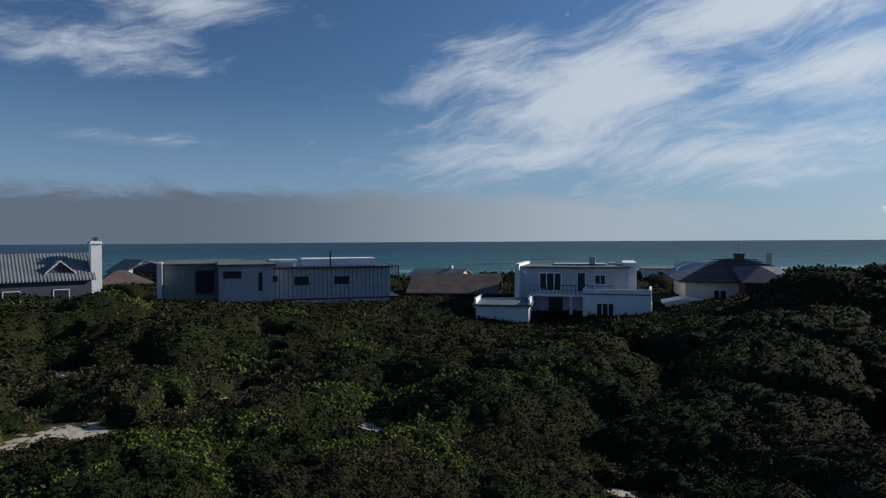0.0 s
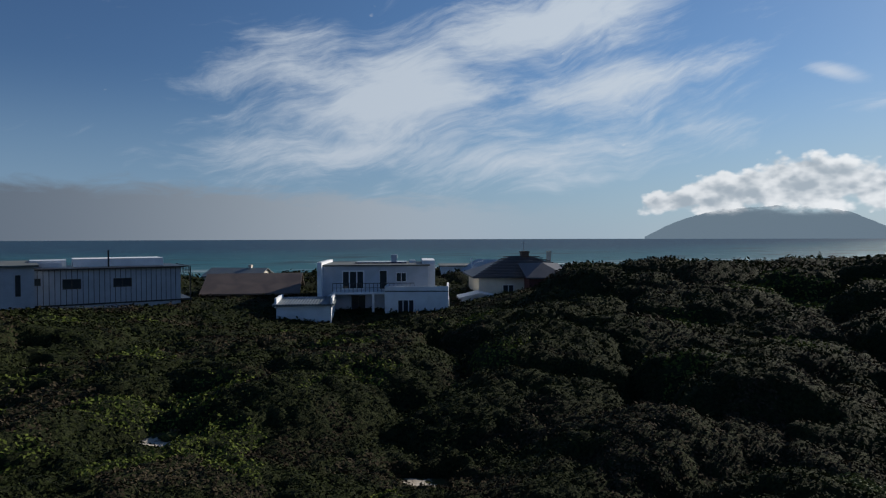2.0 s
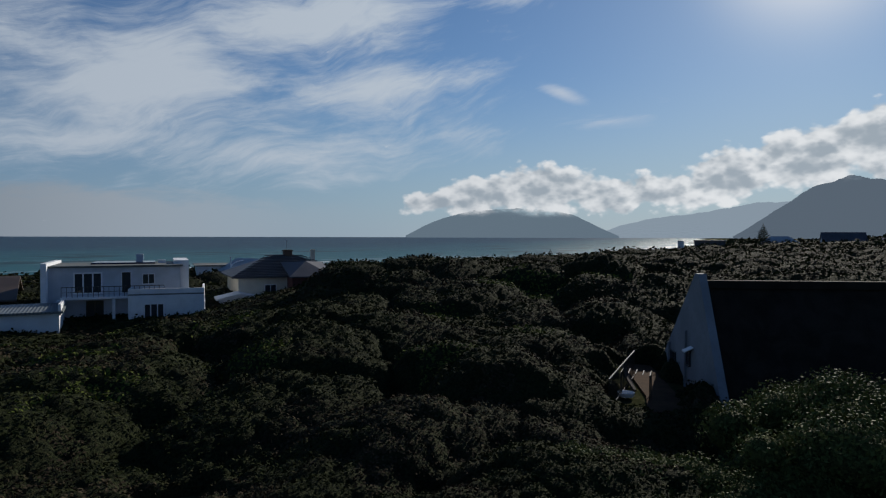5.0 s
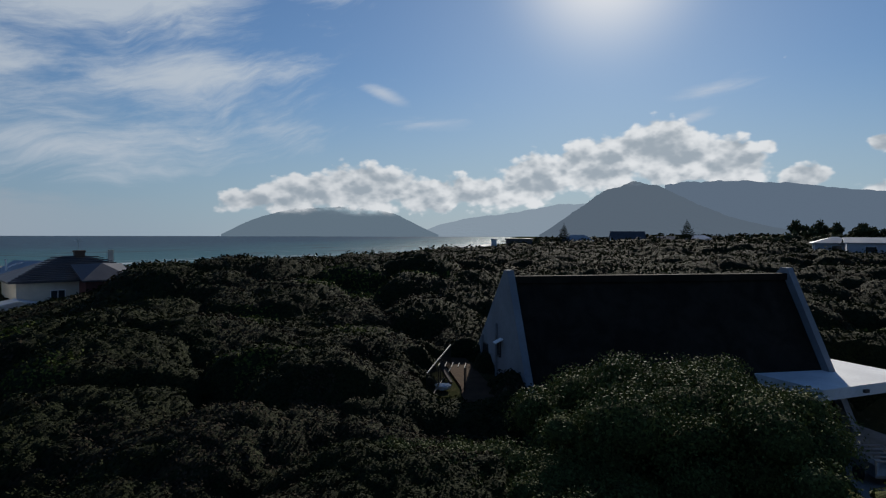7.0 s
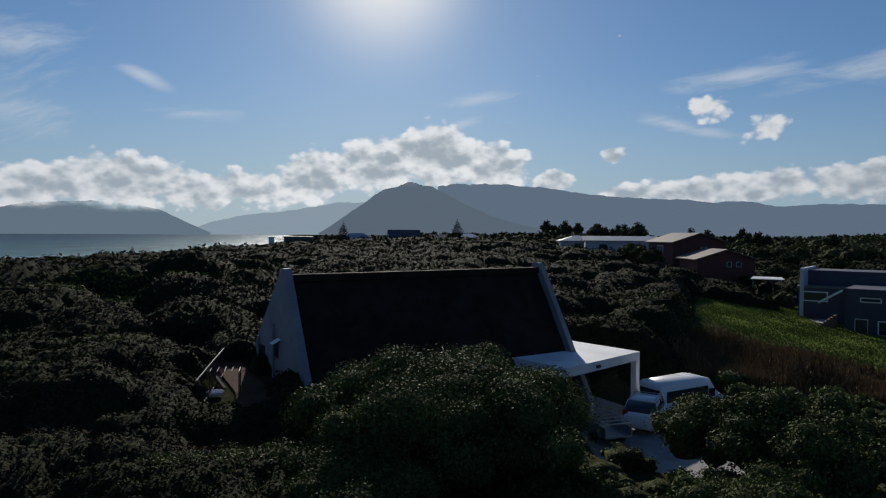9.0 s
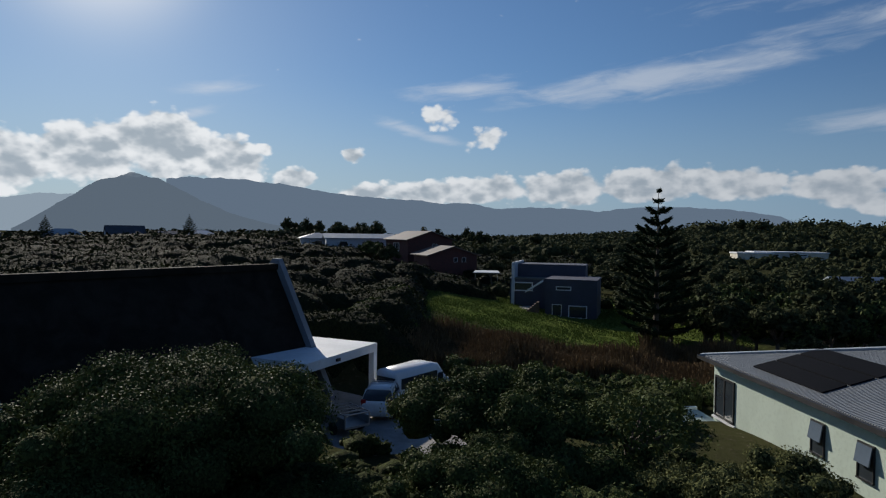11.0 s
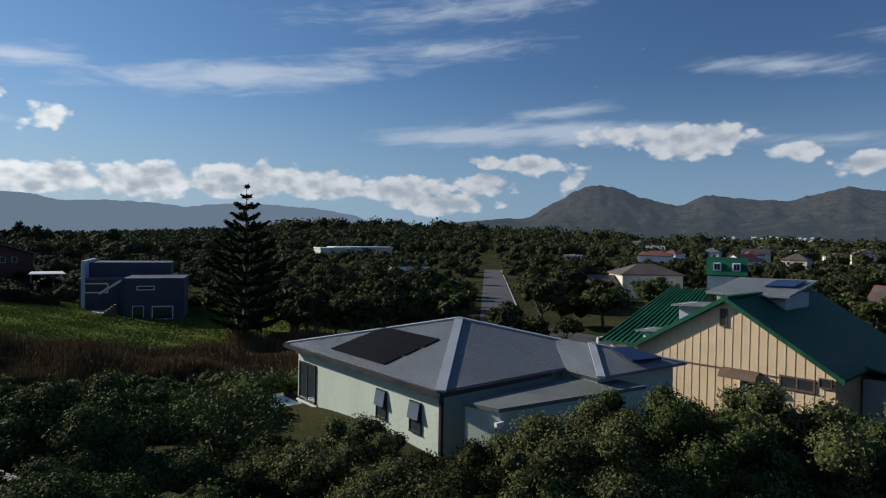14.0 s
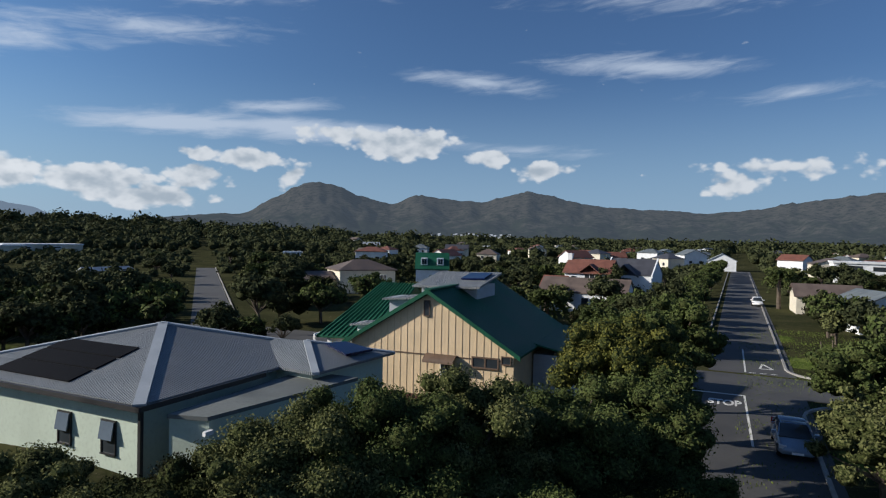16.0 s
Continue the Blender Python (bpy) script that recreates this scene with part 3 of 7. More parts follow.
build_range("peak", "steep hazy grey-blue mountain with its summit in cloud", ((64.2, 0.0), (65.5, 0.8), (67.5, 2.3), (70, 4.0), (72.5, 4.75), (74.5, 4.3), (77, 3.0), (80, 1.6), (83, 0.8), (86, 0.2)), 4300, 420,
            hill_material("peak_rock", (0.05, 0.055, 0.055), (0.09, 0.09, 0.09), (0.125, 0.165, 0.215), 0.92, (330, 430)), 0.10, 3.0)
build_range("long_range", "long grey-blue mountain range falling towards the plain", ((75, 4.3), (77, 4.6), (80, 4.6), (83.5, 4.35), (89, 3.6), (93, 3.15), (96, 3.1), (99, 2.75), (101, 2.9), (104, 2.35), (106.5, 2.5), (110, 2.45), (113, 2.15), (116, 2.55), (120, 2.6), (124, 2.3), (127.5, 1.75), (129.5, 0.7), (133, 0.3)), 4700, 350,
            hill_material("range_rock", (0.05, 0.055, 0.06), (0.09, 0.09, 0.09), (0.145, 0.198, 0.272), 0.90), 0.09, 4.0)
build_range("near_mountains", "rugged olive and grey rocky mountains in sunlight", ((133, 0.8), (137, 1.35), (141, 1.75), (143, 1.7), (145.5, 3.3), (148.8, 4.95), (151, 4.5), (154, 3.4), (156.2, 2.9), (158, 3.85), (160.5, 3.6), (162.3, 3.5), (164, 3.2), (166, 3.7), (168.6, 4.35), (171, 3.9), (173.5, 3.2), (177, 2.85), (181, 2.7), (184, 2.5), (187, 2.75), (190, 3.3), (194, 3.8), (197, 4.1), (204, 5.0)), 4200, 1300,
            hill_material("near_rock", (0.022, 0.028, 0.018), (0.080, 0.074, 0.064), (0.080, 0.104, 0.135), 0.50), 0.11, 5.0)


# ---- roads ----
def road_x(y):
    """The centre line of the street that runs inland."""
    return 0.107 * y - 1.08


def ribbon(bm, line, half_l, half_r, z0, z1):
    """A strip with thickness along a line of (x, y)."""
    top, low = [], []
    for i, (x, y) in enumerate(line):
        a, b = line[max(i - 1, 0)], line[min(i + 1, len(line) - 1)]
        d = Vector((b[0] - a[0], b[1] - a[1])).normalized()
        nrm = Vector((-d.y, d.x))
        top.append([bm.verts.new((x + nrm.x * s, y + nrm.y * s, z1)) for s in (half_l, -half_r)])
        low.append([bm.verts.new((v.co.x, v.co.y, z0)) for v in top[-1]])
    for i in range(len(line) - 1):
        bm.faces.new((top[i][0], top[i][1], top[i + 1][1], top[i + 1][0]))
        for s in (0, 1):
            bm.faces.new((top[i][s], top[i + 1][s], low[i + 1][s], low[i][s]))
    for i in (0, -1):
        bm.faces.new((top[i][0], top[i][1], low[i][1], low[i][0]))
    bmesh.ops.recalc_face_normals(bm, faces=bm.faces)


def part(name, bm, material, parent, label="", smooth=False):
    """Links a bmesh as one mesh object under a thing or a part."""
    me = bpy.data.meshes.new(name)
    bmesh.ops.recalc_face_normals(bm, faces=bm.faces)
    bm.to_mesh(me)
    bm.free()
    me.materials.append(material)
    if smooth:
        me.polygons.foreach_set("use_smooth", np.ones(len(me.polygons), bool))
    ob = new(name, me)
    if parent is not None:
        ob.parent = parent
    if label:
        ob["label"] = label
    return ob


def strip_thing(name, label, line, hl, hr, z0, z1, material, category):
    bm = bmesh.new()
    ribbon(bm, line, hl, hr, z0, z1)
    return tagged(part(name, bm, material, None), label, category, kind="structure")


STREET = [(road_x(y), y) for y in range(-22, -262, -6)]
# the inland street is kept out of the crossing so that the sheets do not overlap
strip_thing("road", "grey asphalt residential street with faded markings", [(road_x(y), y) for y in (-20, -26, -32, -38, -44, -49.9)], 2.9, 3.6, -0.3, 0.03, M_ASPHALT, "road")
strip_thing("road_far", "long straight grey asphalt street shaded by trees", [(road_x(y), y) for y in range(-57, -262, -6)], 2.9, 3.6, -0.3, 0.03, M_ASPHALT, "road")
strip_thing("road_cross", "grey asphalt cross street", [(-70, -46.4), (-30, -50.3), (0, -53.3), (30, -56.3), (47, -58)], 3.5, 3.7, -0.3, 0.028, M_ASPHALT, "road")
strip_thing("road_second", "narrow grey asphalt street with a pale kerb", [(46 + 0.65 * s, -57 - 0.76 * s) for s in range(0, 131, 10)], 2.6, 2.6, -0.3, 0.034, M_ASPHALT, "road")


def kerb(line, label="worn pale concrete kerb"):
    bm = bmesh.new()
    ribbon(bm, line, 0.10, 0.10, -0.2, 0.15)
    tagged(part("kerb", bm, M_KERB, None), label, "kerb", kind="structure")


def bend(x0, y0, x1, y1, cx, cy, n=8):
    return [((1 - t) ** 2 * x0 + 2 * t * (1 - t) * cx + t * t * x1, (1 - t) ** 2 * y0 + 2 * t * (1 - t) * cy + t * t * y1) for t in (i / n for i in range(n + 1))]


kerb([(road_x(y) - 3.05, y) for y in (-22, -28, -34, -40, -43)] + bend(road_x(-43) - 3.05, -43, -15, -48.2, -8.9, -47.6)[1:] + [(-30, -46.7), (-60, -43.8)])
kerb([(-60, -51.3), (-30, -54.2), (-15, -55.6)] + bend(-15, -55.6, road_x(-61) - 3.05, -61, -9.6, -56.1)[1:] + [(road_x(y) - 3.05, y) for y in range(-66, -256, -8)])
kerb([(road_x(y) + 3.75, y) for y in range(-60, -256, -8)])
kerb([(46 - 2.1 + 0.65 * s, -57 - 1.9 - 0.76 * s) for s in range(4, 131, 14)], "white painted concrete kerb")


def flat_marks():
    """White lines, letters and a triangle painted on the asphalt."""
    def bar(name, x0, y0, x1, y1, w, z=0.036):
        bm = bmesh.new()
        ribbon(bm, [(x0, y0), (x1, y1)], w / 2, w / 2, z - 0.02, z)
        return part(name, bm, M_PAINT, holder)

    holder = tagged(new("road_marking"), "white painted stop line, centre line and letters", "road marking")
    bar("stop_line", -2.0, -48.9, -6.1, -48.5, 0.22)
    bar("centre_line", -6.0, -48.3, -5.05, -36.6, 0.13)
    bar("far_centre_line", -7.15, -57.6, -8.3, -69.5, 0.13)
    for i in range(3):
        x = -7.4 - 0.8 * i
        bar("give_way_dash", x, -57.4 + 0.02 * i, x - 0.5, -57.35 + 0.02 * i, 0.16)
    cu = bpy.data.curves.new("stop_text", "FONT")
    cu.body, cu.size, cu.align_x, cu.extrude, cu.offset = "STOP", 1.0, "CENTER", 0.004, 0.03
    t = new("stop_letters", cu)
    t.data.materials.append(M_PAINT)
    t.parent = holder
    t.matrix_world = pose(-4.45, -45.3, 0.038, 0, 0, 174.5) @ Matrix.Diagonal((0.86, 2.1, 1, 1))
    bm = bmesh.new()
    x, y = -9.0, -60.5
    for a, b in (((x - 0.5, y + 1.0), (x + 0.5, y + 1.0)), ((x + 0.5, y + 1.0), (x, y - 1.3)), ((x, y - 1.3), (x - 0.5, y + 1.0))):
        ribbon(bm, [a, b], 0.09, 0.09, 0.01, 0.037)
    part("yield_triangle", bm, M_PAINT, holder)


flat_marks()


# ---- building helpers ----
def block(bm, x0, x1, y0, y1, z0, z1):
    v = [bm.verts.new((x, y, z)) for z in (z0, z1) for x, y in ((x0, y0), (x1, y0), (x1, y1), (x0, y1))]
    for f in ((3, 2, 1, 0), (4, 5, 6, 7), (0, 1, 5, 4), (1, 2, 6, 5), (2, 3, 7, 6), (3, 0, 4, 7)):
        bm.faces.new([v[i] for i in f])


def slab(bm, pts, drop):
    """A sheet with a vertical thickness under the polygon pts."""
    top = [bm.verts.new(p) for p in pts]
    low = [bm.verts.new((p[0], p[1], p[2] - drop)) for p in pts]
    bm.faces.new(top)
    bm.faces.new(low[::-1])
    for i in range(len(pts)):
        j = (i + 1) % len(pts)
        bm.faces.new((top[i], low[i], low[j], top[j]))


def beam(bm, a, b, w):
    """A square bar between two points."""
    a, b = Vector(a), Vector(b)
    d = (b - a).normalized()
    s = d.cross(Vector((0, 0, 1)) if abs(d.z) < 0.95 else Vector((1, 0, 0))).normalized() * (w / 2)
    u = d.cross(s).normalized() * (w / 2)
    q = [[bm.verts.new(p + s * i + u * j) for i, j in ((-1, -1), (1, -1), (1, 1), (-1, 1))] for p in (a, b)]
    bm.faces.new(q[0][::-1])
    bm.faces.new(q[1])
    for i in range(4):
        k = (i + 1) % 4
        bm.faces.new((q[0][i], q[0][k], q[1][k], q[1][i]))


def box_part(name, dims, material, parent, label="", turn=None):
    bm = bmesh.new()
    block(bm, *dims)
    ob = part(name, bm, material, parent, label)
    if turn is not None:
        ob.matrix_basis = turn
    return ob


def window(parent, m, w, h, material=None, bars=0, name="window", tilt=0.0):
    """A window in the wall plane m (x along the wall, -y outwards): recess, rim of four bars, pane, mullions."""
    rim = bmesh.new()
    t = max(0.05, 0.05 * w)
    block(rim, -w / 2, w / 2, -0.05, 0.05, h / 2 - t, h / 2)
    block(rim, -w / 2, w / 2, -0.08, 0.05, -h / 2, -h / 2 + t)
    block(rim, -w / 2, -w / 2 + t, -0.05, 0.05, -h / 2 + t, h / 2 - t)
    block(rim, w / 2 - t, w / 2, -0.05, 0.05, -h / 2 + t, h / 2 - t)
    for i in range(bars):
        x = -w / 2 + w * (i + 1) / (bars + 1)
        block(rim, x - t / 2, x + t / 2, -0.045, 0.04, -h / 2 + t, h / 2 - t)
    ob = part(name, rim, material or M_FRAMEW, parent)
    ob.matrix_basis = m
    pane = box_part("pane", (-w / 2 + t, w / 2 - t, -0.02, 0.03, -h / 2 + t, h / 2 - t), M_GLASS, ob)
    return ob


def house(name, label, az, d, z, w, dp, h, roof, rh, wall_m, roof_m, turn=0.0, wins=(), over=0.35, stack=None, group="", base=1.5):
    """A house facing the dune: walls, roof of a kind, windows with panes, perhaps a chimney."""
    c = at(az, d + dp / 2)
    e = tagged(new(name), label, "house", group)
    e.matrix_world = pose(c.x, c.y, z, 0, 0, -az + turn)
    bm = bmesh.new()
    block(bm, -w / 2, w / 2, -dp / 2, dp / 2, -base, h)
    W, D, o = w / 2, dp / 2, over
    if roof == "gable_x":
        for s in (-1, 1):
            slab_pts = [(s * W, -D, h), (s * W, 0, h + rh), (s * W, D, h)]
            vs = [bm.verts.new(p) for p in slab_pts] + [bm.verts.new((p[0] - s * 0.2, p[1], p[2])) for p in slab_pts]
            for f in ((0, 1, 2), (5, 4, 3), (0, 3, 4, 1), (1, 4, 5, 2), (2, 5, 3, 0)):
                bm.faces.new([vs[i] for i in f])
    if roof == "gable_y":
        for s in (-1, 1):
            slab_pts = [(-W, s * D, h), (0, s * D, h + rh), (W, s * D, h)]
            vs = [bm.verts.new(p) for p in slab_pts] + [bm.verts.new((p[0], p[1] - s * 0.2, p[2])) for p in slab_pts]
            for f in ((0, 1, 2), (5, 4, 3), (0, 3, 4, 1), (1, 4, 5, 2), (2, 5, 3, 0)):
                bm.faces.new([vs[i] for i in f])
    wall = part("wall", bm, wall_m, e)
    bm = bmesh.new()
    t = 0.18
    if roof == "gable_x":
        k = rh / D
        slab(bm, [(-W - o, -D - o, h - o * k + t), (W + o, -D - o, h - o * k + t), (W + o, 0, h + rh + t), (-W - o, 0, h + rh + t)], t)
        slab(bm, [(-W - o, 0, h + rh + t), (W + o, 0, h + rh + t), (W + o, D + o, h - o * k + t), (-W - o, D + o, h - o * k + t)], t)
    elif roof == "gable_y":
        k = rh / W
        slab(bm, [(-W - o, -D - o, h - o * k + t), (0, -D - o, h + rh + t), (0, D + o, h + rh + t), (-W - o, D + o, h - o * k + t)], t)
        slab(bm, [(0, -D - o, h + rh + t), (W + o, -D - o, h - o * k + t), (W + o, D + o, h - o * k + t), (0, D + o, h + rh + t)], t)
    elif roof == "hip":
        r = max(0.0, W - D)
        a, b = (-r, 0, h + rh + t), (r, 0, h + rh + t)
        c1, c2, c3, c4 = (-W - o, -D - o, h + t), (W + o, -D - o, h + t), (W + o, D + o, h + t), (-W - o, D + o, h + t)
        if r == 0:
            a = b = (0, 0, h + rh + t)
            polys = ((c1, c2, a), (c2, c3, a), (c3, c4, a), (c4, c1, a))
        else:
            polys = ((c1, c2, b, a), (c2, c3, b), (c3, c4, a, b), (c4, c1, a))
        for p in polys:
            slab(bm, p, t)
    elif roof == "flat":
        block(bm, -W - o, W + o, -D - o, D + o, h, h + max(rh, 0.15))
    elif roof == "shed":
        slab(bm, [(-W - o, -D - o, h + t), (W + o, -D - o, h + t), (W + o, D + o, h + rh + t), (-W - o, D + o, h + rh + t)], t + 0.02)
        bw = bmesh.new()
        block(bw, -W, W, D - 0.2, D, h, h + rh)
        part("upper_wall", bw, wall_m, e)
    part("roof", bm, roof_m, e)
    for face, u, zc, ww, hh, *rest in wins:
        m = {"f": pose(u, -D - 0.02, zc), "l": pose(-W - 0.02, u, zc, 0, 0, -90), "r": pose(W + 0.02, u, zc, 0, 0, 90)}[face]
        window(e, m, ww, hh, *(rest[:1] or (M_FRAMEW,)), bars=rest[1] if len(rest) > 1 else 0)
    if stack:
        x, y, sw, z0, z1 = stack
        bm = bmesh.new()
        block(bm, x - sw / 2, x + sw / 2, y - sw / 2, y + sw / 2, z0, z1)
        block(bm, x - sw / 2 - 0.06, x + sw / 2 + 0.06, y - sw / 2 - 0.06, y + sw / 2 + 0.06, z1 - 0.25, z1 - 0.1)
        part("chimney", bm, wall_m, e)
    return e


def battens(parent, w, dp_front, z0, z1, step, material, top=None, width=0.06):
    """Upright cover strips on a front wall, one mesh each; top(x) gives the upper end under a sloping edge."""
    bm0 = bmesh.new()
    block(bm0, -width / 2, width / 2, -0.022, 0.0, 0.0, 1.0)
    first = part("batten", bm0, material, parent)
    x, obs = -w / 2 + step / 2, [first]
    first.matrix_basis = Matrix.Translation((x, dp_front, z0)) @ Matrix.Diagonal((1, 1, (top(x) if top else z1) - z0, 1))
    while x + step < w / 2:
        x += step
        ob = new("batten", first.data)
        ob.parent = parent
        ob.matrix_basis = Matrix.Translation((x, dp_front, z0)) @ Matrix.Diagonal((1, 1, (top(x) if top else z1) - z0, 1))
        obs.append(ob)
    return obs


def rail(parent, pts, h, step=0.6, material=None, name="railing"):
    bm = bmesh.new()
    for a, b in zip(pts, pts[1:]):
        a, b = Vector(a), Vector(b)
        beam(bm, a + Vector((0, 0, h)), b + Vector((0, 0, h)), 0.07)
        beam(bm, a + Vector((0, 0, h * 0.5)), b + Vector((0, 0, h * 0.5)), 0.04)
        n = max(1, int((b - a).length / step))
        for i in range(n + 1):
            p = a + (b - a) * i / n
            beam(bm, p, p + Vector((0, 0, h)), 0.05)
    return part(name, bm, material or M_FRAMED, parent)


# ---- the row of houses towards the sea ----
def sea_row():
    # cottage with a dormer and a tall white chimney
    e = house("cottage", "slate grey cottage with sheet roof, dormer and tall white chimney", -34.6, 72, 3.6, 12.5, 7, 3.5, "gable_x", 2.3, M_SLATE, M_GREYROOF, 4,
              (("f", -0.5, 1.9, 1.4, 1.1), ("f", 3.6, 1.9, 1.4, 1.1), ("r", -0.8, 2.0, 0.8, 2.0), ("r", 1.2, 2.0, 0.8, 2.0)))
    bm = bmesh.new()
    block(bm, -1.0, 1.0, -0.3, 1.6, 3.3, 4.2)
    v = [bm.verts.new(p) for p in ((-1.0, -0.3, 4.2), (1.0, -0.3, 4.2), (0, -0.3, 5.1), (-1.0, 1.6, 4.2), (1.0, 1.6, 4.2), (0, 1.6, 5.1))]
    for f in ((0, 1, 2), (5, 4, 3)):
        bm.faces.new([v[i] for i in f])
    ob = part("dormer", bm, M_SLATE, e)
    ob.matrix_basis = pose(3.6, -2.6, 0)
    bm = bmesh.new()
    slab(bm, [(-1.3, -0.6, 4.1), (0, -0.6, 5.3), (0, 2.0, 5.3), (-1.3, 2.0, 4.1)], 0.12)
    slab(bm, [(0, -0.6, 5.3), (1.3, -0.6, 4.1), (1.3, 2.0, 4.1), (0, 2.0, 5.3)], 0.12)
    part("dormer_roof", bm, M_FRAMEW, ob)
    bm = bmesh.new()
    block(bm, 6.3, 7.3, -3.0, -1.6, -2, 7.2)
    block(bm, 6.2, 7.4, -3.1, -1.5, 6.9, 7.05)
    part("chimney", bm, M_WHITE, e, "tall white plastered chimney")
    bm = bmesh.new()
    for i in range(10):
        beam(bm, (6.8, -2.3, 7.2), (6.8 + 0.35 * math.cos(i), -2.3 + 0.3 * math.sin(i * 2), 7.5 + 0.06 * (i % 3)), 0.06)
    part("chimney_cowl", bm, M_FRAMED, e)
    house("bungalow", "small beach house with a dull red hipped roof", -27.4, 100, 1.0, 7, 6, 3.6, "hip", 1.8, M_GREYWALL, M_BROWNROOF, 10, (("f", 0, 2.2, 1.6, 1.1),))
    house("beach_house", "cream gabled beach house with a sheet roof", -26.4, 118, 1.0, 6, 7, 4.6, "gable_y", 1.9, M_CREAMW, M_GREYROOF, 24, (("f", 0, 3.0, 1.2, 1.4),))
    house("beach_house", "dark glazed beach house with a low gable roof", -25.2, 108, 1.5, 5, 7, 5.0, "gable_y", 0.9, M_SLATE, M_GREYROOF, 0, (("f", 0, 3.4, 3.0, 2.2, M_FRAMED, 2),))
    # flat modern house, olive wing and sided wing
    e = house("modern_house", "olive plastered flat-roofed house with sliding door", -21.0, 74, 3.2, 8.4, 7, 4.9, "shed", 0.25, M_OLIVE, M_FLATROOF, 0, (("f", 0.2, 3.0, 2.3, 2.6, M_FRAMED, 1), ("f", 3.2, 3.6, 1.2, 0.7, M_FRAMED)))
    bm = bmesh.new()
    block(bm, -4.75, -4.25, -4.6, 3.5, -1.5, 5.2)
    part("fin_wall", bm, M_GREYWALL, e)
    e = house("modern_house", "grey weatherboarded flat-roofed house wing", -17.6, 70.5, 3.2, 5.6, 8, 4.85, "shed", 0.2, M_SIDING, M_FLATROOF, 0, (("f", -1.4, 3.9, 1.9, 0.8, M_FRAMED), ("f", 1.5, 3.1, 0.42, 2.0, M_FRAMED)))
    for i in range(14):
        box_part("weatherboard", (-2.8, 2.8, -4.03, -3.985, 0.6 + i * 0.30, 0.6 + i * 0.30 + 0.26), M_SIDING, e)
    bm = bmesh.new()
    block(bm, -3.25, -2.85, -4.2, 4, -1.5, 5.2)
    part("fin_wall", bm, M_SLATE, e)
    # striped house on a plinth
    e = house("striped_house", "pale board-and-batten house with flat roof on a plinth", -10.55, 72, 2.6, 13.8, 9, 5.0, "flat", 0.16, M_SIDING, M_FRAMED, 4,
              (("f", -3.2, 3.6, 1.6, 1.0, M_FRAMED, 1), ("f", 1.3, 3.6, 1.7, 0.9, M_FRAMED, 1), ("f", -6.2, 3.9, 0.8, 0.7, M_FRAMED), ("r", -2.2, 3.3, 1.5, 1.8, M_FRAMED), ("r", 1.6, 3.5, 2.0, 1.3, M_FRAMEW, 1)), base=3.0)
    battens(e, 13.6, -4.5, 1.6, 4.98, 0.48, M_BATTEN)
    box_part("plinth_band", (-6.95, 6.95, -4.56, -4.5, 1.45, 1.6), M_FRAMED, e)
    for i in range(15):
        x = -4.2 + i * 0.6
        box_part("side_batten", (6.9, 6.935, x - 0.03, x + 0.03, 1.6, 4.98), M_BATTEN, e)
    bm = bmesh.new()
    block(bm, -3.0, 5.6, -1.6, 3.2, 5.16, 6.0)
    part("roof_room", bm, M_WHITE, e, "low white roof room")
    bm = bmesh.new()
    block(bm, -6.8, -3.6, -2.0, 2.5, 5.16, 5.9)
    block(bm, -5.8, -4.0, -2.4, -2.0, 5.16, 5.7)
    part("roof_terrace_wall", bm, M_GREYWALL, e)
    bm = bmesh.new()
    beam(bm, (0.2, -2.2, 5.1), (0.2, -2.2, 6.9), 0.16)
    part("flue_pipe", bm, M_FRAMED, e)
    rail(e, [(7.2, -4.6, 4.2), (7.9, -4.4, 4.2), (7.9, 4.2, 4.2)], 0.9, 0.9)
    for x, y in ((7.9, -4.4), (7.9, 4.2)):
        box_part("deck_post", (x - 0.06, x + 0.06, y - 0.06, y + 0.06, -2.5, 5.1), M_FRAMED, e)
    box_part("deck", (6.9, 8.0, -4.6, 4.4, 1.45, 1.65), M_FRAMED, e)
    rail(tagged(new("garden_fence"), "low pale rail fence beside the scrub", "fence"), [(-17, 66, hz(-17, 66)), (-10, 66.5, hz(-10, 66.5))], 1.1, 2.2, M_KERB)
    # small cream gable, dark long roof, low white outbuilding
    house("beach_house", "small cream beach house with a pale sheet roof", -0.2, 128, -0.8, 11.5, 7, 4.0, "gable_x", 1.4, M_CREAMW, M_GREYROOF, -28, (("f", -3.5, 2.6, 1.0, 0.9), ("f", -1.0, 2.6, 1.0, 0.9), ("r", 0, 2.4, 0.9, 1.6, M_FRAMED)), stack=(2.4, 0, 0.6, 4.5, 6.2))
    house("ranch_house", "long low dark timber house with a brown roof", 1.2, 80, 1.2, 10.5, 8, 2.9, "gable_x", 1.9, M_BROWN, M_BROWNROOF, -8, (("f", -2, 1.8, 1.0, 0.9), ("f", 2.6, 1.8, 1.6, 0.9), ("r", 0, 1.8, 1.2, 0.9)), 0.7)
    e = house("outbuilding", "low white garage with a pale corrugated roof", 5.6, 66, 1.6, 5.6, 4.5, 2.1, "shed", 0.3, M_WHITE, M_GREYROOF, -6, ())
    for s in (-2.95, 2.75):
        box_part("parapet", (s, s + 0.2, -2.4, 2.4, 1.9, 2.9), M_WHITE, e)
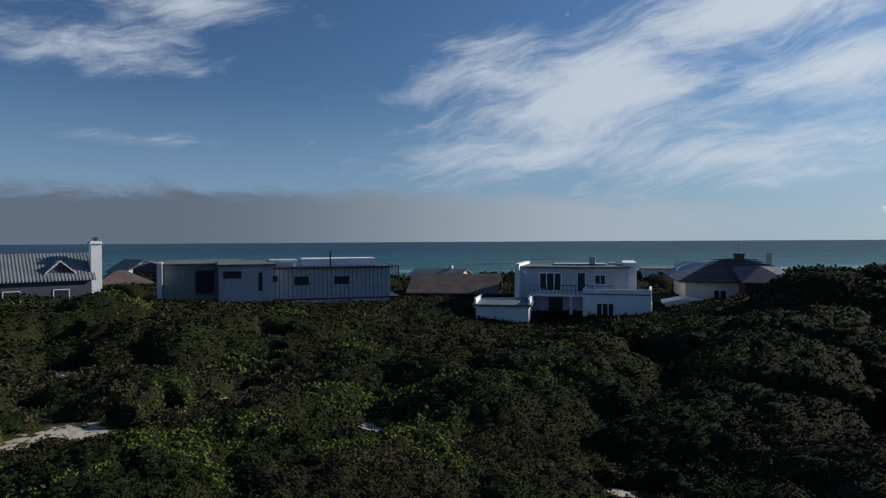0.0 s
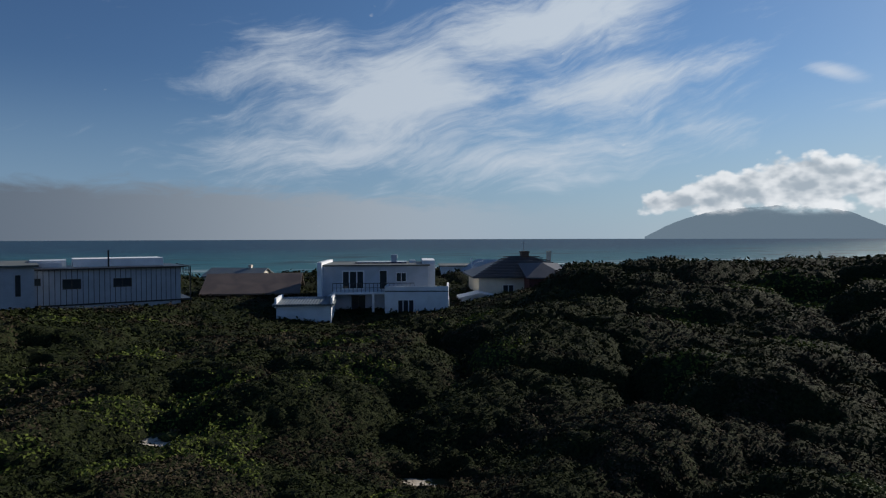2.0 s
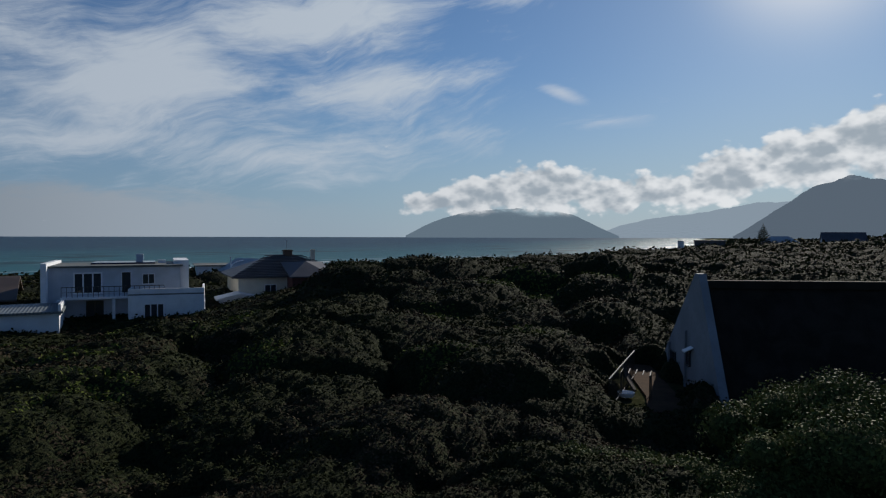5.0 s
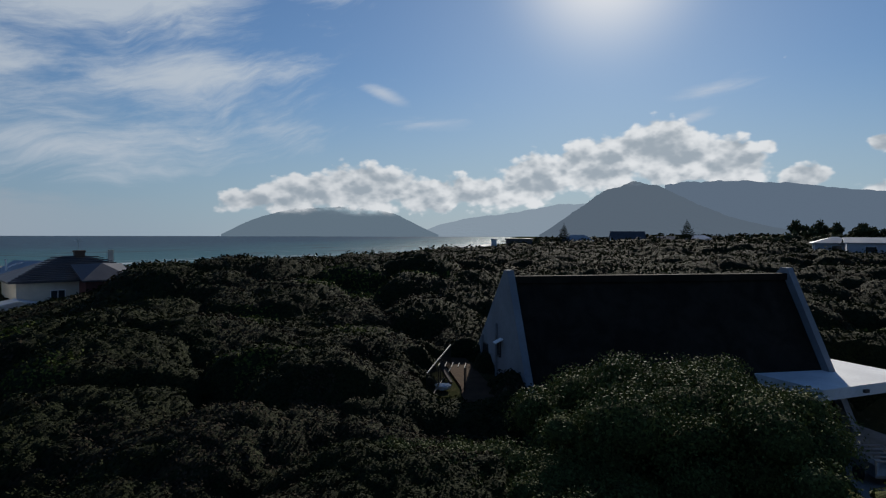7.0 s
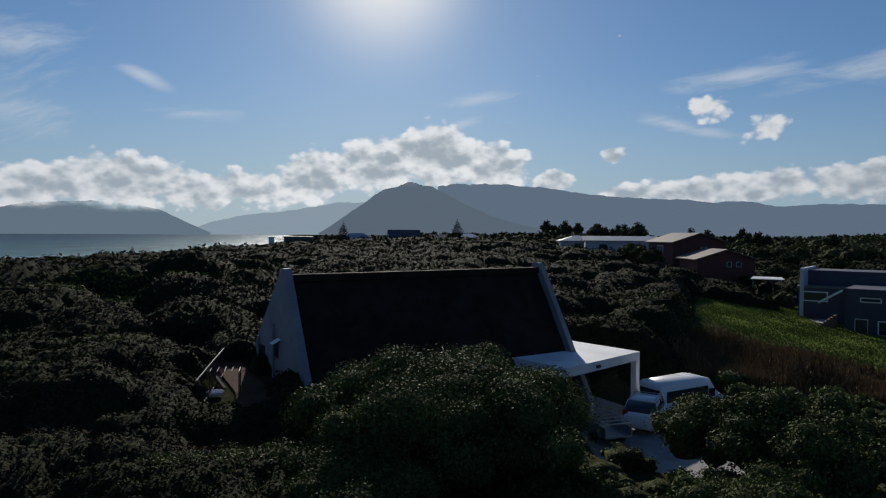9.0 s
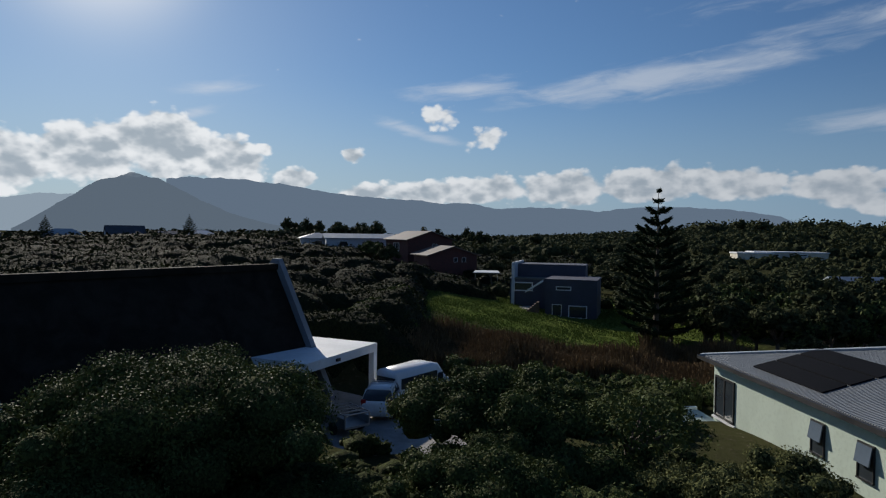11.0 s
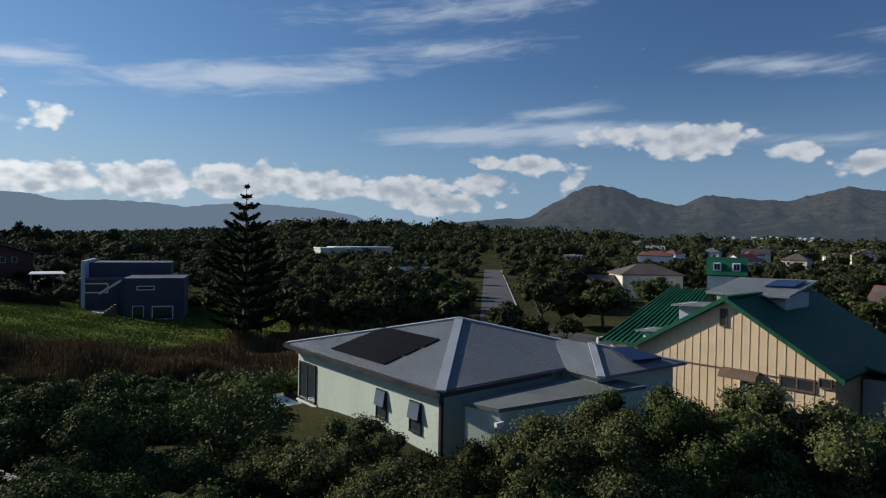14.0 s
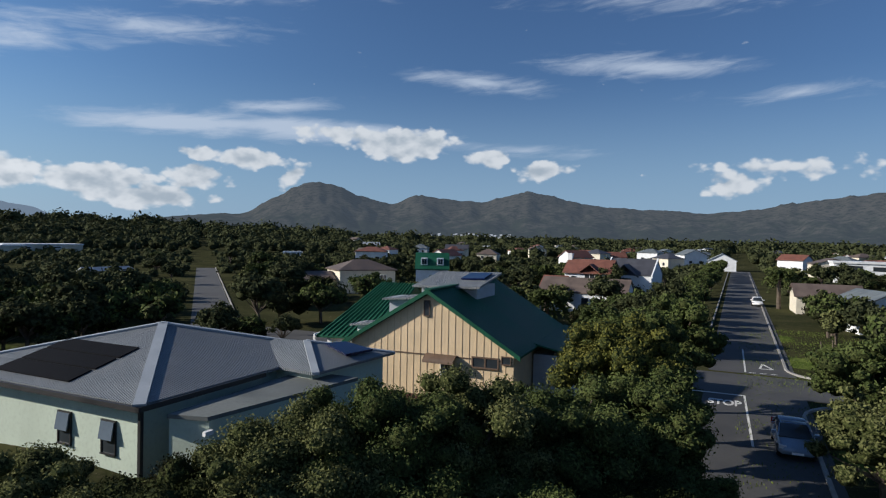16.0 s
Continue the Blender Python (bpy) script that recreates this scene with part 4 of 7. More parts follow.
    # white double-storey house with a balcony
    # Main walls take grey plaster: the white house's shade is in that colour.
    e = house("white_house", "white double-storey house with flat roof and balcony", 12.0, 73, 1.8, 12.2, 9, 5.6, "flat", 0.18, M_GREYWALL, M_FLATROOF, -3,
              (("f", -2.6, 4.0, 2.6, 2.2, M_FRAMEW, 2), ("f", 0.9, 4.0, 0.9, 2.2, M_FRAMEW), ("f", 3.0, 4.3, 1.2, 1.1, M_FRAMEW, 1), ("f", -2.0, 1.2, 1.6, 2.0, M_FRAMED, 1), ("f", 4.4, 1.3, 0.5, 1.1)), 0.25, (2.0, 1.5, 0.7, 5.7, 6.8))
    box_part("balcony", (-4.9, 4.6, -6.0, -4.5, 2.45, 2.7), M_WHITE, e)
    rail(e, [(-4.8, -5.9, 2.7), (4.5, -5.9, 2.7)], 1.0, 0.45)
    for x in (-4.7, -0.2, 4.4):
        box_part("balcony_post", (x - 0.13, x + 0.13, -5.9, -5.65, -1.4, 2.45), M_WHITE, e)
    box_part("wing_wall", (-6.6, -6.1, -5.5, 4.6, -1.4, 6.1), M_WHITE, e)
    box_part("wing_wall", (5.5, 7.0, -3.4, 4.6, -1.4, 6.2), M_WHITE, e)
    bm = bmesh.new()
    for i in range(12):
        block(bm, -7.4 + i * 0.2, -7.2 + i * 0.2 + 0.2, -6.2, -5.2, -0.2 + i * 0.22, 0.02 + i * 0.22)
    part("outside_stair", bm, M_WHITE, e)
    bm = bmesh.new()
    block(bm, -2.6, 3.6, -1.5, 3.2, 5.78, 5.95)
    part("roof_panel", bm, M_PV, e, "dark solar panels lying on the roof")
    box_part("roof_hatch", (3.9, 4.7, 0.5, 1.3, 5.78, 6.1), M_WHITE, e)
    e = house("annexe", "white flat-roofed annexe with a roof terrace", 15.7, 70, 1.7, 7.2, 6, 2.9, "flat", 0.12, M_WHITE, M_FLATROOF, -3, (("f", -1.2, 1.2, 1.9, 1.7, M_FRAMEW, 2), ("r", -1.0, 1.5, 1.2, 0.9), ("r", 1.4, 1.4, 0.6, 1.2)), 0.0)
    for s in ((-3.6, 3.6, -3.0, -2.8), (-3.6, -3.4, -2.8, 3.0), (3.4, 3.6, -2.8, 3.0)):
        box_part("parapet", (*s, 3.02, 3.55), M_WHITE, e)
    # white house under repair, dark tiled house
    e = house("white_villa", "white flat-roofed villa behind the dune", 19.6, 104, -0.4, 7, 8, 6.3, "flat", 0.15, M_WHITE, M_FLATROOF, 4, (("f", -1.2, 4.6, 2.2, 1.4, M_FRAMED, 1), ("f", 2.0, 4.6, 1.0, 1.2, M_FRAMED)))
    e = house("gabled_villa", "white villa with a pale gable roof under scaffold wrap", 22.6, 98, -0.4, 7, 8, 5.6, "gable_y", 1.7, M_WHITE, M_CAP, 40, (("f", 0, 4.6, 1.8, 2.2, M_BROWN, 1),))
    bm = bmesh.new()
    for i in range(9):
        a0, a1 = math.pi * i / 9, math.pi * (i + 1) / 9
        beam(bm, (3.0 * math.cos(a0), 2.0, 6.2 + 1.0 * math.sin(a0)), (3.0 * math.cos(a1), 2.0, 6.2 + 1.0 * math.sin(a1)), 0.16)
    beam(bm, (-3, 2, 6.2), (-3, 2, 7.8), 0.14)
    part("roof_rope", bm, M_FRAMEW, e)
    e = house("tiled_house", "cream house under a broad dark tiled hipped roof", 25.1, 78, 2.0, 12.6, 10, 3.7, "hip", 2.4, M_CREAMW, M_DARKROOF, 12, (("f", -2.6, 2.2, 1.4, 1.3, M_FRAMEW, 1), ("f", 0.4, 2.0, 0.9, 1.9, M_BROWN)), 0.8, (4.0, 0.8, 0.5, 5.2, 6.9))
    for i in range(14):
        f = i / 14
        box_part("tile_course", (-7.1 + 5.0 * f, 7.1 - 5.0 * f, -5.86 + 5.8 * f, -5.75 + 5.8 * f, 3.86 + 2.42 * f, 3.97 + 2.42 * f), M_DARKROOF, e)
    bm = bmesh.new()
    block(bm, 0.0, 1.0, -0.5, 0.5, 5.9, 6.9)
    block(bm, -0.1, 1.1, -0.6, 0.6, 6.7, 6.85)
    part("chimney_stack", bm, M_BROWN, e)
    bm = bmesh.new()
    beam(bm, (0.4, 0, 6.8), (0.4, 0, 8.2), 0.05)
    beam(bm, (0.0, 0, 8.0), (0.8, 0, 8.0), 0.04)
    part("aerial", bm, M_STEEL, e)
    bm = bmesh.new()
    slab(bm, [(-2.6, -8.2, 3.9), (2.6, -8.2, 3.9), (0, -5.2, 5.6)], 0.15)
    slab(bm, [(-2.6, -8.2, 3.9), (0, -5.2, 5.6), (-2.6, -3.0, 5.4)], 0.15)
    slab(bm, [(2.6, -8.2, 3.9), (2.6, -3.0, 5.4), (0, -5.2, 5.6)], 0.15)
    ob = part("porch_roof", bm, M_DARKROOF, e)
    ob.matrix_basis = pose(1.6, 0, 0)
    box_part("porch_wall", (-0.6, 3.8, -7.8, -5.0, -1.5, 3.8), M_BRICKRED, e)
    rail(e, [(-4.6, -7.6, 0.3), (-0.8, -7.6, 0.3)], 1.0, 0.4, M_FRAMEW)
    house("garden_shed", "small white garden roof beside the annexe", 21.3, 74, 2.0, 4.4, 3, 1.5, "gable_y", 0.5, M_WHITE, M_WHITEROOF, 6, ())


sea_row()


# ---- thatched steep-roofed house beside the dune ----
def thatched_house():
    a, b = Vector((27.9, 14.5, 9.0)), Vector((39.05, 3.72, 9.0))
    L = (b - a).length
    ang = math.degrees(math.atan2(b.y - a.y, b.x - a.x))
    e = tagged(new("thatched_house"), "steep thatched house with white plastered gable walls", "house")
    e.matrix_world = pose(*((a + b) / 2).xy, 0, 0, 0, ang)
    h, z0 = 8.7, 1.1
    # steep slope towards the garden, a longer and flatter one behind
    near, back = 4.45, 8.4
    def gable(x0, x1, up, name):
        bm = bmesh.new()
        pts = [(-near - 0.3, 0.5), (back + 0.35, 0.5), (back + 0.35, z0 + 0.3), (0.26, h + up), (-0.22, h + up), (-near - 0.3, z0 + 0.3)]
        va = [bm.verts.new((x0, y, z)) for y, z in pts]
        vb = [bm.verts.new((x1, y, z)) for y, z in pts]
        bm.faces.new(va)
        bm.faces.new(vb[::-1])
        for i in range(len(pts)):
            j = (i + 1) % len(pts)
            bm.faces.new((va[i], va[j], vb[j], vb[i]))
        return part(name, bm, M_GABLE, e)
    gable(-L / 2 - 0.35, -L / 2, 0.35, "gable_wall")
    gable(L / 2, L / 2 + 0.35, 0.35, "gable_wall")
    bm = bmesh.new()
    n = 26
    for s in (-1, 1):
        rows = []
        for i in range(13):
            f = i / 12
            row = []
            for j in range(n + 1):
                x = -L / 2 + L * j / n
                wob = 0.05 * noise.noise(Vector((x * 0.8, f * 6, s)))
                row.append(bm.verts.new((x, (back if s > 0 else -near) * f, h - 0.15 - (h - 0.15 - z0) * f + wob)))
            rows.append(row)
        for r0, r1 in zip(rows, rows[1:]):
            for j in range(n):
                q = (r0[j], r0[j + 1], r1[j + 1], r1[j])
                bm.faces.new(q if s < 0 else q[::-1])
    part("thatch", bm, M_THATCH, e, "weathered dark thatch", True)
    bm = bmesh.new()
    block(bm, -L / 2, L / 2, -near + 0.6, back - 0.6, 0.5, z0 + 0.6)
    part("wall", bm, M_OLIVE, e)
    bm = bmesh.new()
    block(bm, -L / 2, L / 2, -0.25, 0.25, h - 0.3, h + 0.05)
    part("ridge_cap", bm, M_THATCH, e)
    m = pose(-3.6, -2.75, 4.5, -28, 0, 0)
    w = window(e, m, 0.9, 1.1, M_FRAMED, name="roof_window")
    box_part("dormer_shelf", (-4.3, -2.9, -3.4, -2.6, 3.65, 3.8), M_FRAMED, e)
    # fittings on the open gable
    for y, z, w, hh in ((1.0, 5.0, 0.5, 0.9), (3.6, 3.9, 0.9, 1.8), (-1.6, 3.6, 0.45, 0.6)):
        window(e, pose(-L / 2 - 0.37, y, z, 0, 0, -90), w, hh, M_FRAMED)
    bm = bmesh.new()
    beam(bm, (-L / 2 - 0.42, 1.4, 2.2), (-L / 2 - 0.42, 1.4, 6.2), 0.09)
    beam(bm, (-L / 2 - 0.42, 4.2, 2.0), (-L / 2 - 0.42, 4.2, 5.2), 0.12)
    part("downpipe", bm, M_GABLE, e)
    bm = bmesh.new()
    slab(bm, [(-L / 2 - 0.75, 0.35, 5.35), (-L / 2 - 0.35, 0.35, 5.55), (-L / 2 - 0.35, 0.85, 5.55), (-L / 2 - 0.75, 0.85, 5.35)], 0.05)
    part("vent_hood", bm, M_FRAMEW, e)
    return e, L


tagged(thatched_house()[0], group="")


YARD_Z = 3.55


def yard():
    """The paved yard beside the gable with a steel fence, a washing frame, basins and planks."""
    e = tagged(new("yard_paving"), "brown brick paved yard strip beside the gable", "paving", kind="structure")
    bm = bmesh.new()
    ribbon(bm, [(23.2, 14.1), (25.4, 15.6), (30.8, 20.6)], 0.25, 1.2, 2.2, YARD_Z)
    part("paving", bm, surf("brown_paving", (0.075, 0.048, 0.032), 0.95, 0.3, 4.0, 0.5, spec=0.03), e)
    f = tagged(new("yard_fence"), "thin grey steel yard fence with leaning top rail", "fence")
    q = [at(54.9, 26.5, YARD_Z), at(56.0, 30.0, YARD_Z), at(56.9, 33.5, YARD_Z)]
    for s, t in zip(q, q[1:]):
        for hh in (0.1, 1.35):
            bm = bmesh.new()
            beam(bm, s + Vector((0, 0, hh)), t + Vector((0, 0, hh)), 0.05)
            part("rail", bm, M_FRAMED, f)
        bm = bmesh.new()
        beam(bm, (0, 0, -0.8), (0, 0, 1.35), 0.02)
        first = part("bar", bm, M_FRAMED, f)
        for i in range(14):
            ob = first if i == 0 else new("bar", first.data)
            ob.parent = f
            ob.matrix_basis = Matrix.Translation(s + (t - s) * i / 13)
    r = tagged(new("drying_frame"), "dark steel drying frame standing in the yard", "clothes rack")
    bm = bmesh.new()
    o = Vector((24.2, 16.4, YARD_Z))
    for i in range(5):
        beam(bm, o + Vector((0.1 * i, -0.3 * i, 1.1)), o + Vector((0.9 + 0.1 * i, 0.5 - 0.3 * i, 1.1)), 0.03)
    for d in ((0, 0), (0.4, -1.2), (0.9, 0.5), (1.3, -0.7)):
        beam(bm, o + Vector((*d, 0)), o + Vector((*d, 1.1)), 0.04)
    part("rack", bm, M_FRAMED, r)
    for az, d, s in ((54.9, 26.6, 0.45), (56.3, 29.4, 0.4)):
        b = tagged(new("basin"), "shiny round metal basin lying in the yard", "basin", "basins in the yard")
        b.matrix_world = Matrix.Translation(at(az, d, YARD_Z))
        bm = bmesh.new()
        bmesh.ops.create_cone(bm, cap_ends=True, segments=20, radius1=s * 0.8, radius2=s, depth=0.18)
        bmesh.ops.inset_region(bm, faces=[fc for fc in bm.faces if fc.normal.z > 0.9], thickness=0.04, depth=-0.13)
        bmesh.ops.translate(bm, vec=(0, 0, 0.09), verts=bm.verts)
        part("bowl", bm, M_CARWHITE, b)
    pl = tagged(new("plank_pile"), "few weathered planks leaning on the fence", "planks")
    for i in range(4):
        bm = bmesh.new()
        o = Vector((25.6 + 0.3 * i, 16.6 + 0.25 * i, YARD_Z))
        beam(bm, o, o + Vector((0.5, 0.9, 0.5 + 0.1 * i)), 0.13)
        part("plank", bm, M_BROWN, pl)


yard()


def carport():
    e = tagged(new("carport"), "white flat-roofed open carport beside the thatched house", "carport")
    A, B = Vector((33.2, 0.9)), Vector((38.2, -2.4))
    u = (B - A).normalized()
    v = Vector((-u.y, u.x))
    e.matrix_world = pose(A.x, A.y, 0.5, 0, 0, math.degrees(math.atan2(u.y, u.x)))
    w, d = (B - A).length, 6.0
    bm = bmesh.new()
    block(bm, -1.0, w, 0, d, 3.0, 3.5)
    bmesh.ops.inset_region(bm, faces=[f for f in bm.faces if f.calc_center_median().z > 3.49], thickness=0.18, depth=-0.1)
    part("roof", bm, M_WHITEROOF, e)
    for x, y in ((w - 0.2, 0.0), (w - 0.2, d - 0.35)):
        box_part("post", (x - 0.15, x + 0.2, y, y + 0.35, -0.6, 3.0), M_WHITE, e)
    box_part("back_wall", (-1.0, w, d - 0.2, d - 0.02, -0.6, 3.0), M_OLIVE, e)
    box_part("side_wall", (-1.0, -0.8, 0, d - 0.2, -0.6, 3.0), M_OLIVE, e)
    box_part("flood_light", (1.6, 1.9, -0.12, 0.0, 3.15, 3.3), M_FRAMED, e)
    bm = bmesh.new()
    ribbon(bm, [(28.3, -11.5), (29.6, -7.5), (32.5, -3.6), (36, 0.5), (38.5, 3)], 5.2, 3.4, -0.5, 0.62)
    tagged(part("driveway", bm, M_PAVING, None), "grey brick driveway in front of the carport", "driveway", kind="structure")


carport()


# ---- vehicles ----
def loft(bm, rings):
    vs = [[bm.verts.new(p) for p in r] for r in rings]
    n = len(rings[0])
    for a, b in zip(vs, vs[1:]):
        for i in range(n):
            j = (i + 1) % n
            bm.faces.new((a[i], a[j], b[j], b[i]))
    bm.faces.new(vs[0][::-1])
    bm.faces.new(vs[-1])


def ring(x, w, z0, z1, r, tuck=0.0):
    """A rounded cross-section of a car body at x along its length."""
    h = w / 2
    return [(x, -h + r, z0), (x, h - r, z0), (x, h, z0 + r), (x, h - tuck * 0.3, (z0 + z1) / 2), (x, h - tuck, z1 - r), (x, h - tuck - r, z1), (x, -h + tuck + r, z1), (x, -h + tuck, z1 - r), (x, -h + tuck * 0.3, (z0 + z1) / 2), (x, -h, z0 + r)]


def vehicle(name, label, m, paint, kind):
    e = tagged(new(name), label, "van" if kind == "van" else "car")
    e.matrix_world = m
    bm = bmesh.new()
    if kind == "van":
        W, Lg = 1.9, 5.2
        loft(bm, [ring(-2.6, W * 0.94, 0.35, 2.05, 0.12, 0.1), ring(-2.5, W, 0.3, 2.25, 0.15, 0.12), ring(0.8, W, 0.3, 2.28, 0.15, 0.12), ring(1.35, W, 0.3, 2.2, 0.15, 0.14), ring(1.95, W, 0.3, 1.45, 0.12, 0.12), ring(2.5, W * 0.95, 0.35, 1.1, 0.12, 0.08), ring(2.6, W * 0.86, 0.4, 0.95, 0.1, 0.06)])
    elif kind == "suv":
        W = 1.85
        loft(bm, [ring(-2.3, W * 0.9, 0.4, 1.0, 0.1, 0.04), ring(-2.2, W, 0.3, 1.12, 0.12, 0.04), ring(0.9, W, 0.3, 1.1, 0.12, 0.04), ring(2.1, W * 0.96, 0.3, 0.98, 0.12, 0.04), ring(2.3, W * 0.88, 0.4, 0.8, 0.1, 0.04)])
    else:
        W = 1.74
        loft(bm, [ring(-2.22, W * 0.88, 0.38, 0.9, 0.1, 0.04), ring(-2.1, W, 0.26, 1.0, 0.12, 0.05), ring(-0.9, W, 0.24, 0.98, 0.12, 0.05), ring(0.95, W, 0.24, 0.96, 0.12, 0.05), ring(1.9, W * 0.96, 0.26, 0.8, 0.12, 0.05), ring(2.22, W * 0.82, 0.34, 0.66, 0.1, 0.05)])
    body = part("body", bm, paint, e, "", True)
    if kind != "van":
        bm = bmesh.new()
        if kind == "suv":
            loft(bm, [ring(-2.15, W * 0.9, 1.05, 1.2, 0.04, 0.03), ring(-1.75, W * 0.92, 1.05, 1.6, 0.06, 0.16), ring(0.0, W * 0.92, 1.05, 1.66, 0.06, 0.16), ring(0.45, W * 0.92, 1.05, 1.6, 0.06, 0.16), ring(1.15, W * 0.92, 1.03, 1.1, 0.02, 0.02)])
        else:
            loft(bm, [ring(-1.75, W * 0.88, 0.93, 1.0, 0.02, 0.02), ring(-1.0, W * 0.9, 0.93, 1.42, 0.05, 0.16), ring(0.1, W * 0.9, 0.93, 1.46, 0.05, 0.16), ring(0.45, W * 0.9, 0.93, 1.4, 0.05, 0.16), ring(1.25, W * 0.9, 0.92, 0.98, 0.02, 0.02)])
        cab = part("glasshouse", bm, M_GLASS, e, "tinted windows", True)
        top = 1.66 if kind == "suv" else 1.46
        bm = bmesh.new()
        loft(bm, [ring(-1.7 if kind == "suv" else -0.98, W * 0.74, top - 0.07, top + 0.0, 0.02, 0.01), ring(-0.8, W * 0.76, top - 0.06, top + 0.035, 0.03, 0.02), ring(0.35, W * 0.74, top - 0.1, top - 0.03, 0.02, 0.01)])
        part("roof_panel", bm, paint, e, "", True)
        for s in (-1, 1):
            for x0, x1 in ((0.35, 1.2), (-0.35, -0.35), (-1.6 if kind == "suv" else -0.95, -2.1 if kind == "suv" else -1.7)):
                bm = bmesh.new()
                beam(bm, (x0, s * W * 0.375, top - 0.06), (x1, s * W * 0.445, 1.02), 0.07)
                part("pillar", bm, paint, e)
        if kind == "suv":
            for s in (-1, 1):
                bm = bmesh.new()
                beam(bm, (-1.6, s * 0.62, 1.72), (0.2, s * 0.62, 1.74), 0.05)
                part("roof_bar", bm, M_STEEL, e)
    else:
        for s in (-1, 1):
            box_part("side_window", (-2.3, 1.0, s * 0.925 - 0.02, s * 0.925 + 0.02, 1.25, 1.85), M_GLASS, e)
            box_part("cab_window", (1.1, 1.6, s * 0.93 - 0.02, s * 0.93 + 0.02, 1.2, 1.65), M_GLASS, e)
        bm = bmesh.new()
        slab(bm, [(1.42, -0.75, 2.12), (1.98, -0.8, 1.42), (1.98, 0.8, 1.42), (1.42, 0.75, 2.12)], 0.03)
        part("windscreen", bm, M_GLASS, e)
        box_part("rear_window", (-2.62, -2.56, -0.7, 0.7, 1.3, 1.9), M_GLASS, e)
    front = 2.2 if kind == "sedan" else 2.28 if kind == "suv" else 2.55
    zl = 0.66 if kind == "sedan" else 0.8
    for s in (-1, 1):
        box_part("headlight", (front - 0.3, front - 0.02, s * 0.66 - 0.16, s * 0.66 + 0.16, zl - 0.07, zl + 0.08), M_LAMP, body)
        box_part("tail_lamp", (-front - 0.0, -front + 0.14, s * 0.72 - 0.13, s * 0.72 + 0.13, zl + 0.05, zl + 0.4), M_TAIL, body)
        bm = bmesh.new()
        block(bm, 0.75, 0.95, s * W * 0.56 - 0.1, s * W * 0.56 + 0.1, 0.98, 1.12)
        part("mirror", bm, paint, e)
    box_part("grille", (front - 0.06, front + 0.01, -0.45, 0.45, 0.45, 0.62), M_FRAMED, body)
    box_part("number_plate", (front - 0.02, front + 0.03, -0.26, 0.26, 0.36, 0.47), M_FRAMEW, body)
    bm = bmesh.new()
    bmesh.ops.create_cone(bm, cap_ends=True, segments=24, radius1=0.32, radius2=0.32, depth=0.22)
    bmesh.ops.bevel(bm, geom=[ed for ed in bm.edges if ed.is_boundary or len(ed.link_faces) == 2 and ed.calc_face_angle(0) > 1.0], offset=0.04, segments=2, affect="EDGES")
    bmesh.ops.rotate(bm, cent=(0, 0, 0), matrix=Matrix.Rotation(radians(90), 3, "X"), verts=bm.verts)
    first = None
    for x in (-1.35, 1.38):
        for s in (-1, 1):
            if first is None:
                first = part("wheel", bm, M_TYRE, e)
                wh = first
                rb = bmesh.new()
                bmesh.ops.create_cone(rb, cap_ends=True, segments=20, radius1=0.2, radius2=0.2, depth=0.235)
                bmesh.ops.rotate(rb, cent=(0, 0, 0), matrix=Matrix.Rotation(radians(90), 3, "X"), verts=rb.verts)
                rim = part("rim", rb, M_STEEL, wh)
            else:
                wh = new("wheel", first.data)
                wh.parent = e
                rm = new("rim", rim.data)
                rm.parent = wh
            wh.matrix_basis = pose(x, s * (W / 2 - 0.1), 0.32)
    return e


vehicle("parked_car", "blue-grey sedan parked beside the grass verge", pose(-6.95, -37.0, 0.035, 0, 0, 86), M_CARBLUE, "sedan")
vehicle("white_suv", "white hatchback parked on the brick driveway", pose(35.4, -2.7, 0.62, 0, 0, -14), M_CARWHITE, "suv")
vehicle("white_van", "white high-roofed van parked beside the carport", pose(37.8, -4.7, 0.5, 0, 0, -46), M_CARWHITE, "van")
vehicle("parked_car", "white car parked far along the street", pose(road_x(-120) - 2.4, -120, 0.035, 0, 0, 84), M_CARWHITE, "sedan")


def trailer():
    e = tagged(new("trailer"), "small galvanised steel trailer on the driveway", "trailer")
    e.matrix_world = pose(31.9, -0.6, 0.62, 0, 0, 30)
    bm = bmesh.new()
    block(bm, -1.0, 1.0, -0.7, 0.7, 0.45, 0.55)
    for s in (-0.7, 0.66):
        block(bm, -1.0, 1.0, s, s + 0.04, 0.55, 0.95)
    part("bed", bm, M_STEEL, e)
    bm = bmesh.new()
    for i in range(5):
        beam(bm, (-1.0 + 0.5 * i, -0.7, 1.15), (-1.0 + 0.5 * i, 0.7, 1.15), 0.05)
    for s in (-0.7, 0.7):
        beam(bm, (-1.0, s, 1.15), (1.0, s, 1.15), 0.05)
        for x in (-0.98, 0.98):
            beam(bm, (x, s, 0.5), (x, s, 1.15), 0.05)
    part("rack", bm, M_STEEL, e)
    for s in (-0.8, 0.8):
        bm = bmesh.new()
        bmesh.ops.create_cone(bm, cap_ends=True, segments=18, radius1=0.3, radius2=0.3, depth=0.18)
        bmesh.ops.rotate(bm, cent=(0, 0, 0), matrix=Matrix.Rotation(radians(90), 3, "X"), verts=bm.verts)
        ob = part("wheel", bm, M_TYRE, e)
        ob.matrix_basis = pose(0, s, 0.3)
    bm = bmesh.new()
    beam(bm, (1.0, 0, 0.5), (2.0, 0, 0.45), 0.08)
    beam(bm, (1.9, 0, 0.45), (1.9, 0, 0.0), 0.06)
    part("drawbar", bm, M_STEEL, e)


trailer()


